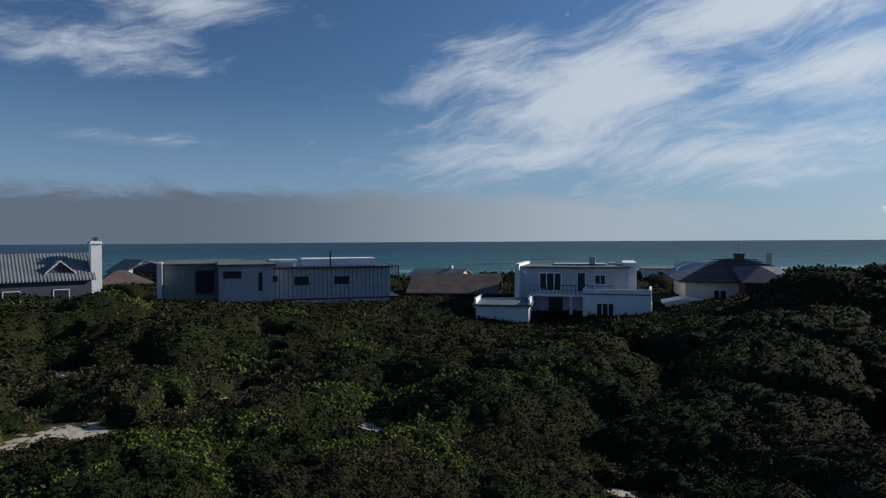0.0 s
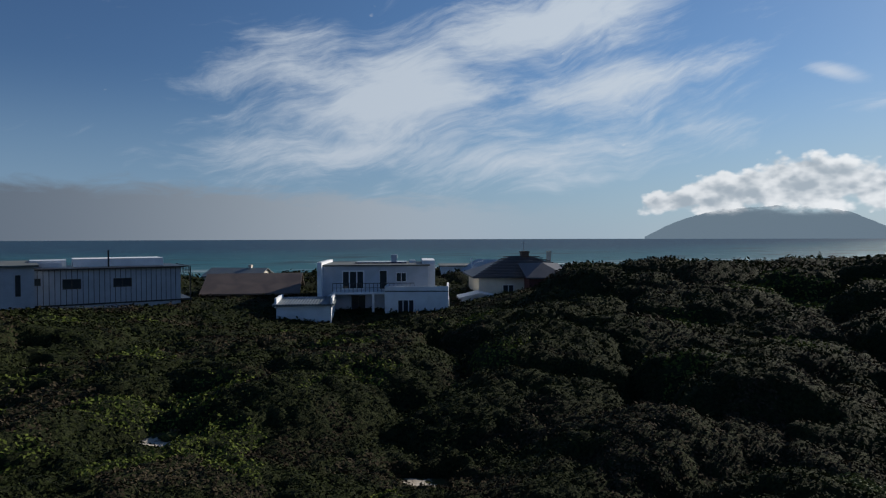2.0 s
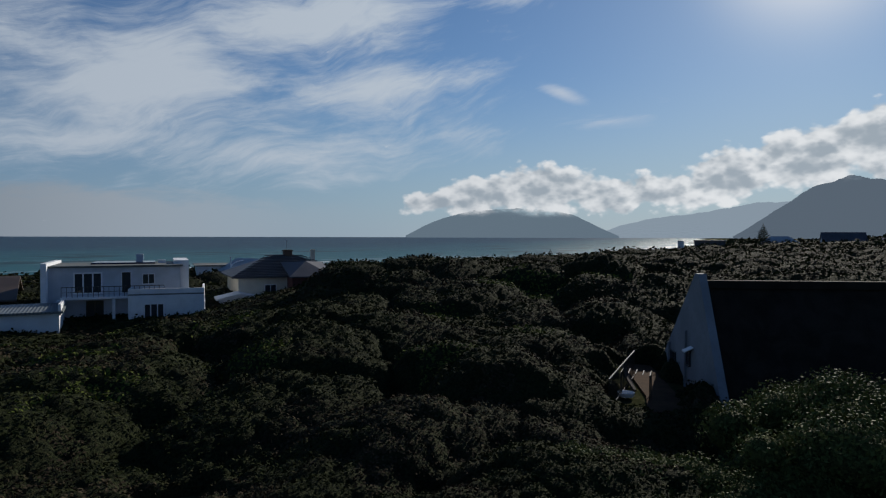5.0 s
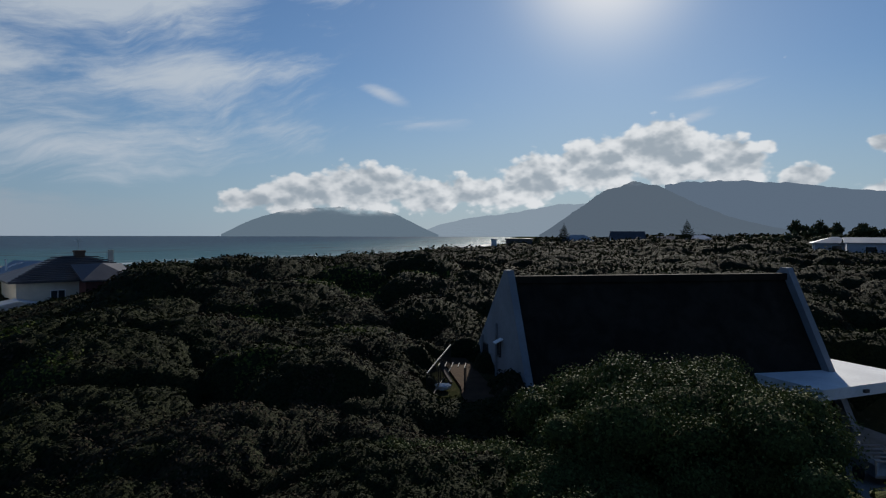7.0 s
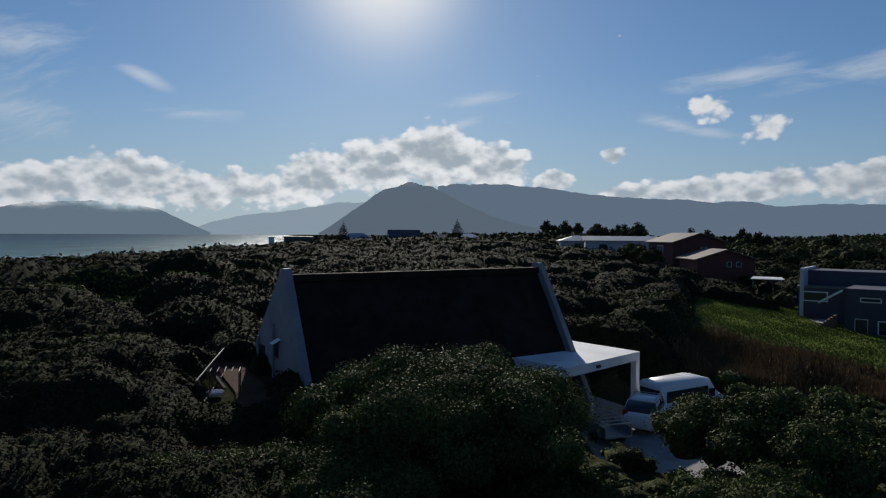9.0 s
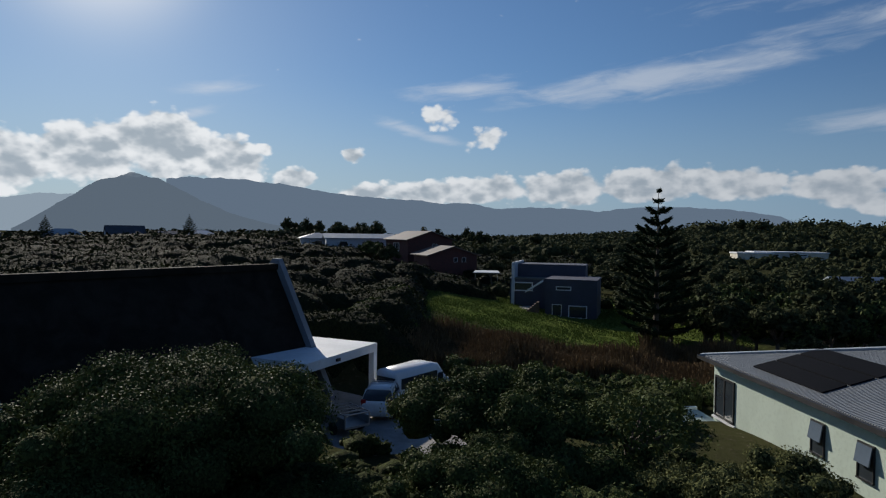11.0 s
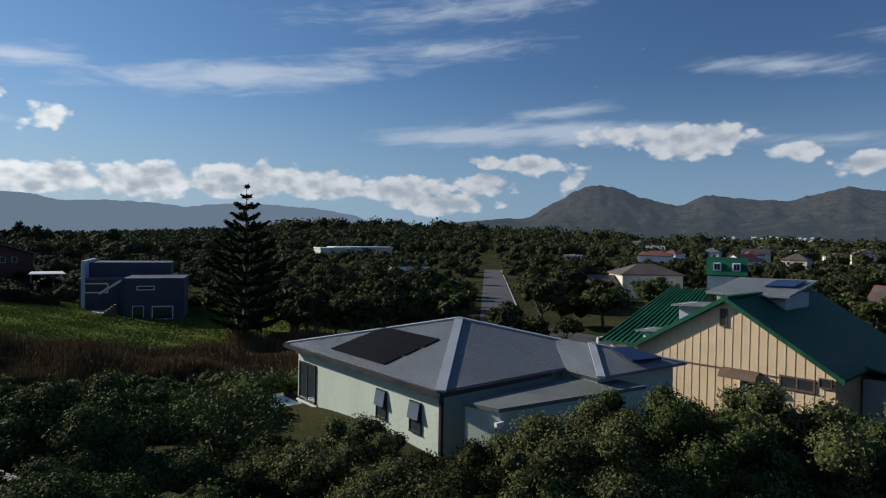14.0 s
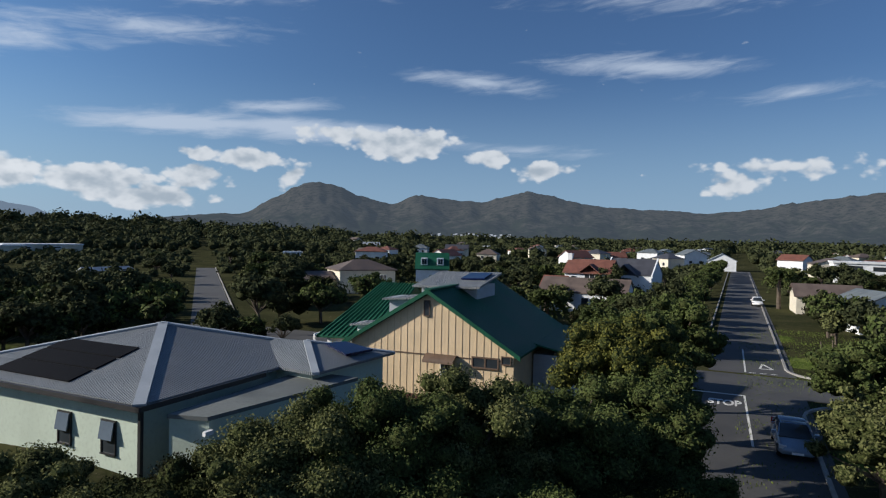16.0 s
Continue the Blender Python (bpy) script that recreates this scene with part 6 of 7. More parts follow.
def near_trees():
    spec = (  # az, d, radius, top, leaf, material, name, label
        (77.0, 20.5, 5.4, 6.75, 0.061, M_TREE, "milkwood_tree", "broad dark green milkwood with a lumpy domed crown", 42),
        (67.5, 16.5, 2.9, 5.15, 0.050, M_TREE, "milkwood_tree", "low rounded milkwood with glossy dark leaves", 37),
        (57.0, 16.8, 2.7, 4.95, 0.050, M_TREE, "milkwood_tree", "low rounded milkwood with glossy dark leaves", 37),
        (104.2, 22.5, 3.7, 5.5, 0.068, M_TREE, "milkwood_tree", "dense milkwood beside the brick driveway", 57),
        (104.0, 17.0, 2.6, 4.75, 0.051, M_TREE, "garden_tree", "bright green rounded garden tree", 34),
        (101.0, 19.5, 1.7, 3.8, 0.059, M_TREE, "garden_shrub", "dark shrub leaning over the driveway edge", 24),
        (111.0, 19.0, 2.4, 4.2, 0.057, M_TREE, "garden_shrub", "dark rounded shrub beside the garden tree", 26),
        (90.0, 16.5, 2.0, 3.6, 0.050, M_TREE, "garden_shrub", "dark rounded shrub below the milkwood", 26),
        (88.0, 14.5, 2.0, 3.6, 0.045, M_TREE, "garden_shrub", "low dark garden shrub under the milkwoods", 23),
        (128.0, 17.8, 2.0, 5.6, 0.053, M_GREYLEAF, "garden_shrub", "grey-green leafy shrub below the green wall", 27),
        (134.0, 15.3, 2.1, 5.3, 0.046, M_GREYLEAF, "garden_shrub", "grey-green leafy shrub with thin bare twigs", 30),
        (123.5, 15.0, 1.7, 4.1, 0.045, M_YELLOW, "garden_shrub", "yellowing shrub in front of the terrace", 23),
        (121.5, 19.0, 1.6, 4.4, 0.057, M_GREYLEAF, "garden_shrub", "grey-green shrub at the terrace edge", 22),
        (140.5, 14.6, 2.4, 5.7, 0.045, M_SCRUB, "coastal_bush", "dense coastal bush with olive leaves", 37),
        (148.5, 15.2, 2.7, 6.6, 0.046, M_GREYLEAF, "coastal_bush", "dense coastal bush with grey-green leaves", 40),
        (157.0, 16.0, 2.9, 6.9, 0.048, M_TREE, "coastal_bush", "dense coastal bush with dark green leaves", 44),
        (164.5, 17.4, 2.9, 6.9, 0.052, M_GREYLEAF, "coastal_bush", "dense coastal bush with grey-green leaves", 44),
        (172.5, 19.2, 2.9, 6.3, 0.058, M_TREE, "coastal_bush", "dense coastal bush with dark green leaves", 44),
        (178.5, 22.5, 2.7, 6.0, 0.068, M_TREE, "coastal_bush", "dense coastal bush beside the street", 40),
        (179.0, 16.5, 2.3, 4.6, 0.048, M_SCRUB, "coastal_bush", "low coastal bush with olive leaves beside the street", 34),
        (182.0, 20.5, 2.0, 4.0, 0.055, M_TREE, "coastal_bush", "dense coastal bush beside the street", 34),
        (152.0, 11.8, 2.0, 5.0, 0.045, M_YELLOW, "coastal_bush", "coastal bush with yellow-tinged leaves", 30),
        (143.0, 11.6, 1.8, 4.6, 0.045, M_YELLOW, "coastal_bush", "coastal bush with yellow-tinged leaves", 30),
        (162.0, 12.6, 2.1, 5.2, 0.045, M_SCRUB, "coastal_bush", "dense coastal bush with olive leaves", 30),
        (171.5, 14.0, 2.3, 5.1, 0.045, M_TREE, "coastal_bush", "dense coastal bush with dark green leaves", 30),
        (177.2, 30.5, 3.3, 7.0, 0.091, M_YELLOW, "street_tree", "street tree with yellow-green autumn leaves", 44),
        (178.3, 35.0, 3.2, 7.1, 0.105, M_TREE, "street_tree", "round dark green street tree", 44),
        (180.0, 27.5, 2.4, 5.6, 0.083, M_TREE, "street_tree", "round dark green street tree", 37),
        (181.5, 42.0, 3.4, 6.9, 0.126, M_TREE, "street_tree", "round dark green street tree", 40),
        (197.0, 31.0, 2.9, 4.8, 0.093, M_GREYLEAF, "hedge_tree", "clipped grey-green hedge tree beside the verge", 44),
        (196.0, 39.0, 3.6, 6.3, 0.117, M_TREE, "hedge_tree", "dense garden tree beside the verge", 44),
        (200.0, 44.0, 3.6, 6.6, 0.132, M_TREE, "hedge_tree", "dense garden tree behind the verge", 40),
    )
    for az, d, R, top, leaf, mm, name, label, lumps in spec:
        p = at(az, d)
        broad_tree(name, label, p.x, p.y, R, top, leaf, mm, int(lumps * 1.6), group="trees and bushes round the dune", category="bush" if "bush" in name or "shrub" in name else "tree")
    p = at(117.0, 22.5)
    broad_tree("airy_tree", "thin dark garden tree with an open crown", p.x, p.y, 2.5, 5.2, 0.085, M_TREE, 44, 0.6, airy=0.2)


near_trees()


# ---- scrub over the dunes ----
KEEP_OUT = [(x, y, r * 0.5) for x, y, r in SAND] + [(x, y, r * 0.9) for x, y, r in GRASS] + [(85, -30, 11), (79, -33, 9), (128, -13, 12), (121, -19, 12), (150, 3, 10), (62, -14, 2)] + [(22, -23, 9.5), (13, -43, 10), (37, 0, 6.0), (32, 9, 8.2), (27.5, 12.5, 5.5), (34, -4, 5), (30.5, -8, 4.5), (21.0, 13.2, 2.0), (24.5, 16.0, 3.0), (28.5, 18.8, 2.4), (38, -6, 3.5),
           (-42, 60, 8), (-27, 70, 6), (-20, 68, 6), (-14, 74, 8), (-7, 76, 5), (15, 74, 8), (21, 69, 5), (35, 73, 8), (2, 84, 7), (6.5, 67, 3.5)]


def free_spot(x, y):
    ok = np.ones(len(x), bool)
    for kx, ky, r in KEEP_OUT:
        ok &= np.hypot(x - kx, y - ky) > r
    return ok


def jitter(i, j, k):
    n = np.sin(i * 127.1 + j * 311.7 + k * 74.7) * 43758.5453
    return n - np.floor(n)


def domes(x, y, cell, k, r0=0.55, r1=0.88):
    """The highest of many rounded bush tops scattered at about one per cell, 0 to 1."""
    ci, cj = np.floor(x / cell), np.floor(y / cell)
    best = np.zeros_like(x)
    for di in (-1, 0, 1):
        for dj in (-1, 0, 1):
            i, j = ci + di, cj + dj
            cx, cy = (i + jitter(i, j, k)) * cell, (j + jitter(i, j, k + 1)) * cell
            R = cell * (r0 + (r1 - r0) * jitter(i, j, k + 2))
            up = np.maximum(0.0, 1 - ((x - cx) ** 2 + (y - cy) ** 2) / (R * R))
            best = np.maximum(best, (0.45 + 0.55 * jitter(i, j, k + 3)) * np.sqrt(up))
    return best


def scrub_mask(x, y):
    """Where the dunes are overgrown: not on sand, yards, meadow, houses or the near garden."""
    d, az = np.hypot(x, y), np.degrees(np.arctan2(x, y))
    rag = 0.45 * np.sin(x * 2.1 + 1.7 * np.sin(y * 1.3)) * np.cos(y * 1.9 + x * 0.7)
    m = np.ones_like(x)
    for kx, ky, r in SAND:
        m = m * ease((np.hypot(x - kx, y - ky) + rag * min(1.0, r) - 0.75 * r) / (0.5 * r + 0.5))
    for kx, ky, r in CLEAR:
        m = m * ease((np.hypot(x - kx, y - ky) + rag - r) / 1.6)
    edge = np.interp(d, (28, 31, 38, 42, 84, 92), (65, 80, 84, 98.5, 98.5, 113))
    m = m * ease((edge - az) / 2.5) * ease((az + 52) / 2.0) * ease((d - 7) / 3.0)
    return m * ease((shore(x) - y - 34) / 12.0)


def scrub_top(x, y):
    """The height of the scrub over the ground."""
    d, az = np.hypot(x, y), np.degrees(np.arctan2(x, y))
    wx, wy = x + 0.5 * np.sin(y * 0.8 + 0.3 * x), y + 0.5 * np.sin(x * 0.7 - 0.4 * y)
    far = ease((d - 60) / 60.0)
    broad = 0.5 + 0.5 * np.sin(x * 0.17 + 1.3 * np.sin(y * 0.11)) * np.cos(y * 0.15 + 0.6)
    tall = 0.5 + 1.0 * broad
    tall = tall + 0.25 * ease((d - 42) / 8.0) * ease((70 - d) / 6.0) * ease((az - 28) / 3.0)
    # low growth before the houses, round the open sand and the yard
    low = 1 - 0.72 * ease((d - 44) / 10.0) * ease((100 - d) / 20.0) * ease((29 - az) / 4.0) * ease((az + 28) / 4.0)
    for kx, ky, r in SAND + ((24.6, 15.5, 1.2), (22.0, 13.4, 1.0), (19.8, 12.2, 0.6), (27.0, 17.2, 1.2)):
        low = np.minimum(low, 0.22 + 0.78 * ease((np.hypot(x - kx * 0.95, y - ky * 0.95) - r) / 4.5))
    h = 0.2 + low * tall * 1.7 * domes(wx, wy, 5.8, 1, 0.5, 0.8) + (0.16 + 0.18 * low) * domes(wx, wy, 1.4, 7) + (1 - far) * 0.20 * domes(x, y, 0.6, 13) + far * low * 0.8 * domes(wx, wy, 11.0, 19)
    return h


CLEAR = [(112, -15, 13), (126, -13, 14), (92, -30, 10), (37, 0, 5.5), (33, -5, 6.0), (24.6, 15.5, 1.2), (27.0, 17.2, 1.2), (29.5, 19.4, 1.2), (22.9, 14.0, 0.6)]


def scrub_cover():
    """The closed scrub of the dunes: a sheet of bush tops clad in leaves."""
    def lift(x, y):
        return height(x, y) - 0.35 + scrub_mask(x, y) * (scrub_top(x, y) + 0.35)

    for name, label, d0, d1, rows, cols, core, leaves, k, mat in (
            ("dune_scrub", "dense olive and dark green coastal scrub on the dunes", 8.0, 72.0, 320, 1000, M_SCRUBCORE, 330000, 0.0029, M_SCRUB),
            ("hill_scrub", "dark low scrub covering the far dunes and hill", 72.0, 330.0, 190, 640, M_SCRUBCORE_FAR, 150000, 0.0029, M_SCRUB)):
        r, a = np.meshgrid(np.geomspace(d0, d1, rows), np.radians(np.linspace(-53, 114, cols)), indexing="ij")
        x, y = r * np.sin(a), r * np.cos(a)
        m = scrub_mask(x, y)
        z = lift(x, y)
        i, j = np.meshgrid(np.arange(rows - 1), np.arange(cols - 1), indexing="ij")
        quads = np.stack([i * cols + j, i * cols + j + 1, (i + 1) * cols + j + 1, (i + 1) * cols + j], -1).reshape(-1, 4)[:, ::-1]
        quads = quads[(m.ravel()[quads] > 0.02).any(1)]
        used = np.unique(quads)
        index = np.zeros(m.size, int)
        index[used] = np.arange(len(used))
        co = np.stack([x, y, z], -1).reshape(-1, 3)[used]
        e = tagged(new(name), label, "scrub", kind="stuff")
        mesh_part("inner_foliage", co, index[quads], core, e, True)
        d = np.exp(RNG.uniform(math.log(d0), math.log(d1), leaves))
        a = np.radians(RNG.uniform(-52, 113, leaves))
        x, y = d * np.sin(a), d * np.cos(a)
        ok = scrub_mask(x, y) > 0.22
        x, y, d = x[ok], y[ok], d[ok]
        z, s = lift(x, y), 0.004 * d + 0.05
        n = np.stack([(z - lift(x + s, y)) / s, (z - lift(x, y + s)) / s, np.ones_like(x)], 1)
        n /= np.linalg.norm(n, axis=1, keepdims=True)
        size = k * d * RNG.uniform(0.6, 1.4, len(d)) + 0.02
        p = np.stack([x, y, z], 1) + n * (size * RNG.uniform(-0.3, 1.1, len(d)))[:, None]
        # bushes of three kinds grow in patches
        cell = jitter(np.floor((x + 1.1 * np.sin(y)) / 3.4), np.floor((y + 1.1 * np.sin(x)) / 3.4), 31)
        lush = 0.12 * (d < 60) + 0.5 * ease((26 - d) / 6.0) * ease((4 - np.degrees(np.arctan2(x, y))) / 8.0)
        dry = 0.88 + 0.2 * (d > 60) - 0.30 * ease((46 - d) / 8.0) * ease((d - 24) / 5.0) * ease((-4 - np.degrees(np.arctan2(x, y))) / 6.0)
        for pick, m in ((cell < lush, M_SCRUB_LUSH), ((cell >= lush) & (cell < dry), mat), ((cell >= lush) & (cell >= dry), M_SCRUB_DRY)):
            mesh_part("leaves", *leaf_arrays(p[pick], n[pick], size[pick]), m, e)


scrub_cover()


def scrub(name, label, az0, az1, d0, d1, n, r0, r1, leaf_k, material, flat=0.75, lumps=4, cover=0.7, ymin=-13.0):
    """Bushes without number over a stretch of the dunes, one mesh of leaves and one of shaded insides."""
    az = np.radians(RNG.uniform(az0, az1, n))
    d = np.sqrt(RNG.uniform(d0 * d0, d1 * d1, n))
    x, y = d * np.sin(az), d * np.cos(az)
    ok = free_spot(x, y) & (y > ymin) & (shore(x) - y > 40)
    x, y, d = x[ok], y[ok], d[ok]
    patch = 0.5 + 0.5 * np.sin(x * 0.21 + 1.3 * np.sin(y * 0.13)) * np.cos(y * 0.19 + 0.6)
    R = (r0 + (r1 - r0) * RNG.uniform(0, 1, len(x)) ** 1.5) * (0.6 + 0.75 * patch)
    z = height(x, y)
    base = np.stack([x, y, z + R * 0.25], 1)
    cc, rr, ss = [base], [R], [np.clip(leaf_k * d, 0.085, 9)]
    for k in range(lumps):
        q = RNG.normal(0, 1, (len(x), 3))
        q /= np.linalg.norm(q, axis=1, keepdims=True)
        q[:, 2] = np.abs(q[:, 2]) * 0.8
        cc.append(base + q * (R * RNG.uniform(0.5, 0.85, len(x)))[:, None] * np.array([1.15, 1.15, 0.75]))
        rr.append(R * RNG.uniform(0.25, 0.58, len(x)))
        ss.append(ss[0])
    m = len(x)
    c, r, s = np.vstack(cc), np.concatenate(rr), np.concatenate(ss)
    p, nn, sz, i = lump_leaves(c[m:], r[m:], s[m:], cover, flat, -0.1)
    keep = p[:, 2] > height(p[:, 0], p[:, 1]) + 0.05
    for k in range(lumps + 1):
        j = i % m + k * m
        inside = np.linalg.norm((p - c[j]) / np.array([1, 1, flat]), axis=1) < r[j] * 0.86
        keep &= ~(inside & (j != i + m))
    e = tagged(new(name), label, "scrub", kind="stuff")
    mesh_part("leaves", *leaf_arrays(p[keep], nn[keep], sz[keep]), material, e)
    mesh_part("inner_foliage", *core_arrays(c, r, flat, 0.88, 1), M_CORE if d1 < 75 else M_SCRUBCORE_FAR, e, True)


scrub("dry_scrub", "dry grey-brown twiggy undergrowth between the bushes", -48, 12, 16, 44, 110, 0.35, 0.7, 0.0036, M_DRY, 0.6, 3, 0.3)
scrub("ridge_scrub", "dark scrub along the skyline of the dune hill", 56, 92, 255, 520, 900, 1.8, 3.4, 0.0046, M_SCRUB, 0.6, 2, 0.4, -80.0)
scrub("garden_scrub", "dark scrub between garden and meadow", 99, 124, 27, 44, 130, 0.8, 1.5, 0.0042, M_TREE, 0.75, 6, 0.36, -28.0)
scrub("garden_scrub", "low garden scrub below the trees", 64, 182, 7, 24, 330, 0.6, 1.2, 0.0045, M_TREE, 0.75, 5, 0.36, -21.0)


# ---- woods and gardens inland ----
def copy_at(ob, x, y, z, s, turn):
    return copy_thing(ob, pose(x, y, z, 0, 0, turn) @ Matrix.Diagonal((s, s, s, 1)))


def inland_trees():
    kinds = []
    for i, (R, top, mm, lab) in enumerate(((3.4, 5.6, M_TREE, "dark round garden tree"), (3.0, 6.4, M_WOOD, "tall dark garden tree"), (3.8, 5.0, M_SCRUB, "spreading olive green garden tree"), (2.6, 4.4, M_GREYLEAF, "grey-green garden tree"))):
        p = (60 + 7 * i, -52 - 3 * i)
        kinds.append(broad_tree("garden_tree", lab + " among the houses", p[0], p[1], R, top, 0.26, mm, 24, 0.5, "garden trees inland", z=0.0, fine=1))
    spots = []
    def put(x, y, s, k=None):
        spots.append((x, y, s, RNG.integers(0, 4) if k is None else k))
    # dark mass left of the narrow street
    for i in range(46):
        a, d = RNG.uniform(117, 137.5), RNG.uniform(64, 96)
        p = at(a, d)
        put(p.x, p.y, RNG.uniform(0.8, 1.1), RNG.choice([0, 1, 1]))
    # between the two streets, and along the long street
    for i in range(120):
        a, d = RNG.uniform(144, 181), RNG.uniform(62, 210)
        p = at(a, d)
        if p.x - road_x(p.y) > 7:
            put(p.x, p.y, RNG.uniform(0.6, 1.1))
    for y in range(-62, -250, -7):
        put(road_x(y) + 6.2 + RNG.uniform(0, 1.5), y + RNG.uniform(-2, 2), RNG.uniform(0.75, 1.0), 0)
        if RNG.uniform() < 0.55:
            put(road_x(y) - 8.5 - RNG.uniform(0, 3), y, RNG.uniform(0.5, 0.95))
    for i in range(60):
        a, d = RNG.uniform(187, 204), RNG.uniform(60, 210)
        p = at(a, d)
        if road_x(p.y) - p.x > 9:
            put(p.x, p.y, RNG.uniform(0.6, 1.1))
    for i in range(34):
        a, d = RNG.uniform(136, 146), RNG.uniform(100, 240)
        p = at(a, d)
        if abs(p.x * 0.76 + p.y * 0.65 - (46 * 0.76 - 57 * 0.65)) > 6:
            put(p.x, p.y, RNG.uniform(0.6, 1.0))
    for i in range(40):
        a, d = RNG.uniform(92, 118), RNG.uniform(88, 190)
        p = at(a, d)
        put(p.x, p.y, RNG.uniform(0.5, 0.95))
    for a, d, s, k in ((118.0, 63, 0.7, 0), (119.4, 66, 0.8, 1), (122.4, 63, 0.8, 0), (124.2, 61, 0.85, 1), (126.0, 62, 0.8, 0), (127.6, 60, 0.85, 1), (129.4, 61, 0.8, 0), (131.0, 62, 0.85, 1), (132.6, 64, 0.75, 0), (143.9, 61, 0.6, 0), (147.0, 59, 0.55, 1), (149.4, 61, 0.6, 0), (151.4, 60, 0.65, 2), (153.4, 62, 0.6, 0), (155.4, 63, 0.65, 1), (157.4, 65, 0.6, 2)):
        p = at(a, d)
        put(p.x, p.y, s, k)
    for a, d, s in ((133.0, 50, 0.6), (141.5, 57, 0.75), (139.5, 55, 0.6), (143.5, 62, 0.6), (129.5, 53, 0.55), (147, 66, 0.7), (150, 60, 0.7), (137, 47, 0.5)):
        p = at(a, d)
        put(p.x, p.y, s)
    blocked = [(at(a, d).x, at(a, d).y, r) for a, d, r in ((107.5, 88, 9), (140.3, 75, 5.5), (140.3, 90, 5.5), (141.0, 105, 5.5), (141, 120, 5.5), (141, 135, 5), (112, 74, 6), (166.6, 54, 8), (175.4, 54, 8), (170.6, 60, 8))] + [(13, -44, 12), (8, -50, 6), (46, -60, 5), (30, -56, 6), (53, -66, 5)]
    for x, y, s, k in spots:
        if any(math.hypot(x - bx, y - by) < r for bx, by, r in blocked):
            continue
        copy_at(kinds[k], x, y, hz(x, y), s, RNG.uniform(0, 360))


inland_trees()


def woods(name, label, az0, az1, d0, d1, n, r0, r1, tall, material, leaf_k=0.0046, cover=0.42, gap=True):
    """Far woodland without number: lumps on the ground, each clad in leaf clumps."""
    az = np.radians(RNG.uniform(az0, az1, n))
    d = np.sqrt(RNG.uniform(d0 * d0, d1 * d1, n))
    x, y = d * np.sin(az), d * np.cos(az)
    ok = (np.abs(x - road_x(y)) > 8) & (np.abs((x - 46) * 0.76 + (y + 57) * 0.65) > 5) if gap else np.ones(n, bool)
    x, y, d = x[ok], y[ok], d[ok]
    R = RNG.uniform(r0, r1, len(x))
    c = np.stack([x, y, height(x, y) + R * tall], 1)
    p, nn, sz, i = lump_leaves(c, R, leaf_k * d, cover, 0.85, -0.3)
    e = tagged(new(name), label, "woodland", kind="stuff")
    mesh_part("leaves", *leaf_arrays(p, nn, sz), material, e)
    mesh_part("inner_foliage", *core_arrays(c, R, 0.85, 0.92), M_CORE_FAR, e, True)


woods("inland_scrub", "low dark scrub and gardens between the houses", 104, 206, 92, 330, 1900, 1.0, 2.3, 0.35, M_WOOD, 0.0036)
woods("far_wood", "dark belt of trees before the mountains", 108, 206, 340, 600, 2000, 2.6, 4.8, 0.6, M_WOOD, 0.0032)
woods("hill_wood", "dark bushy cover on the far hill", 104, 152, 480, 860, 1800, 3.5, 6.5, 0.35, M_WOOD, 0.0032)
woods("far_bush", "dark far bushland at the foot of the mountains", 120, 206, 600, 1500, 2000, 6.0, 12.0, 0.3, M_WOOD, 0.0032)
woods("ridge_wood", "dark trees along the skyline hill", 82, 112, 250, 420, 300, 2.5, 4.5, 0.6, M_WOOD)

woods("far_ridge_scrub", "dark bushland beyond the dune hill", 64, 104, 430, 1300, 800, 4.0, 8.0, 0.25, M_SCRUB)


def norfolk_pine(az, d, top, z=None, label="tall Norfolk pine with tiered drooping branches"):
    """A straight mast with whorls of upswept branches."""
    p = at(az, d)
    z0 = hz(p.x, p.y) if z is None else z
    H = top - z0
    e = tagged(new("norfolk_pine"), label, "tree", "norfolk pines")
    e.matrix_world = Matrix.Translation((p.x, p.y, z0))
    bm = bmesh.new()
    limb(bm, (0, 0, -0.5), (0, 0, H), 0.022 * H, 0.01, 8)
    part("trunk", bm, M_BARK, e)
    pts, ways = [], []
    tiers = 14
    for i in range(tiers):
        f = i / (tiers - 1)
        zc = H * (0.12 + 0.87 * f)
        reach = min(0.25 * H, 0.46 * 0.87 * H * (1 - f) + 0.015 * H)
        bmb = bmesh.new()
        n = 7 if f < 0.7 else 5
        for k in range(n):
            a = 2 * math.pi * (k + 0.5 * (i % 2)) / n + RNG.uniform(-0.15, 0.15)
            ln = reach * RNG.uniform(0.8, 1.1)
            lift = ln * (0.22 + 0.30 * f)
            tip = Vector((math.cos(a) * ln, math.sin(a) * ln, zc + lift))
            limb(bmb, (0, 0, zc), tip, 0.006 * H, 0.003 * H, 4)
            m = max(3, int(28 * ln / (H * 0.25)))
            for j in range(m):
                g = 0.15 + 0.85 * j / m
                bow = -0.35 * lift * math.sin(math.pi * g)
                for rep in range(13 if f < 0.6 else (8 if f < 0.85 else 3)):
                    pts.append((tip.x * g + RNG.normal(0, 0.008 * H * (1.2 - 0.8 * g)), tip.y * g + RNG.normal(0, 0.008 * H * (1.2 - 0.8 * g)), zc + lift * g + bow + RNG.normal(0, 0.004 * H)))
                    ways.append((0.2 * math.cos(a), 0.2 * math.sin(a), 1.0))
        part("branch_whorl", bmb, M_PINE, e)
    pts, ways = np.array(pts), np.array(ways)
    mesh_part("needles", *leaf_arrays(pts, ways, np.full(len(pts), 0.0135 * H), 2.2), M_PINE, e)
    return e


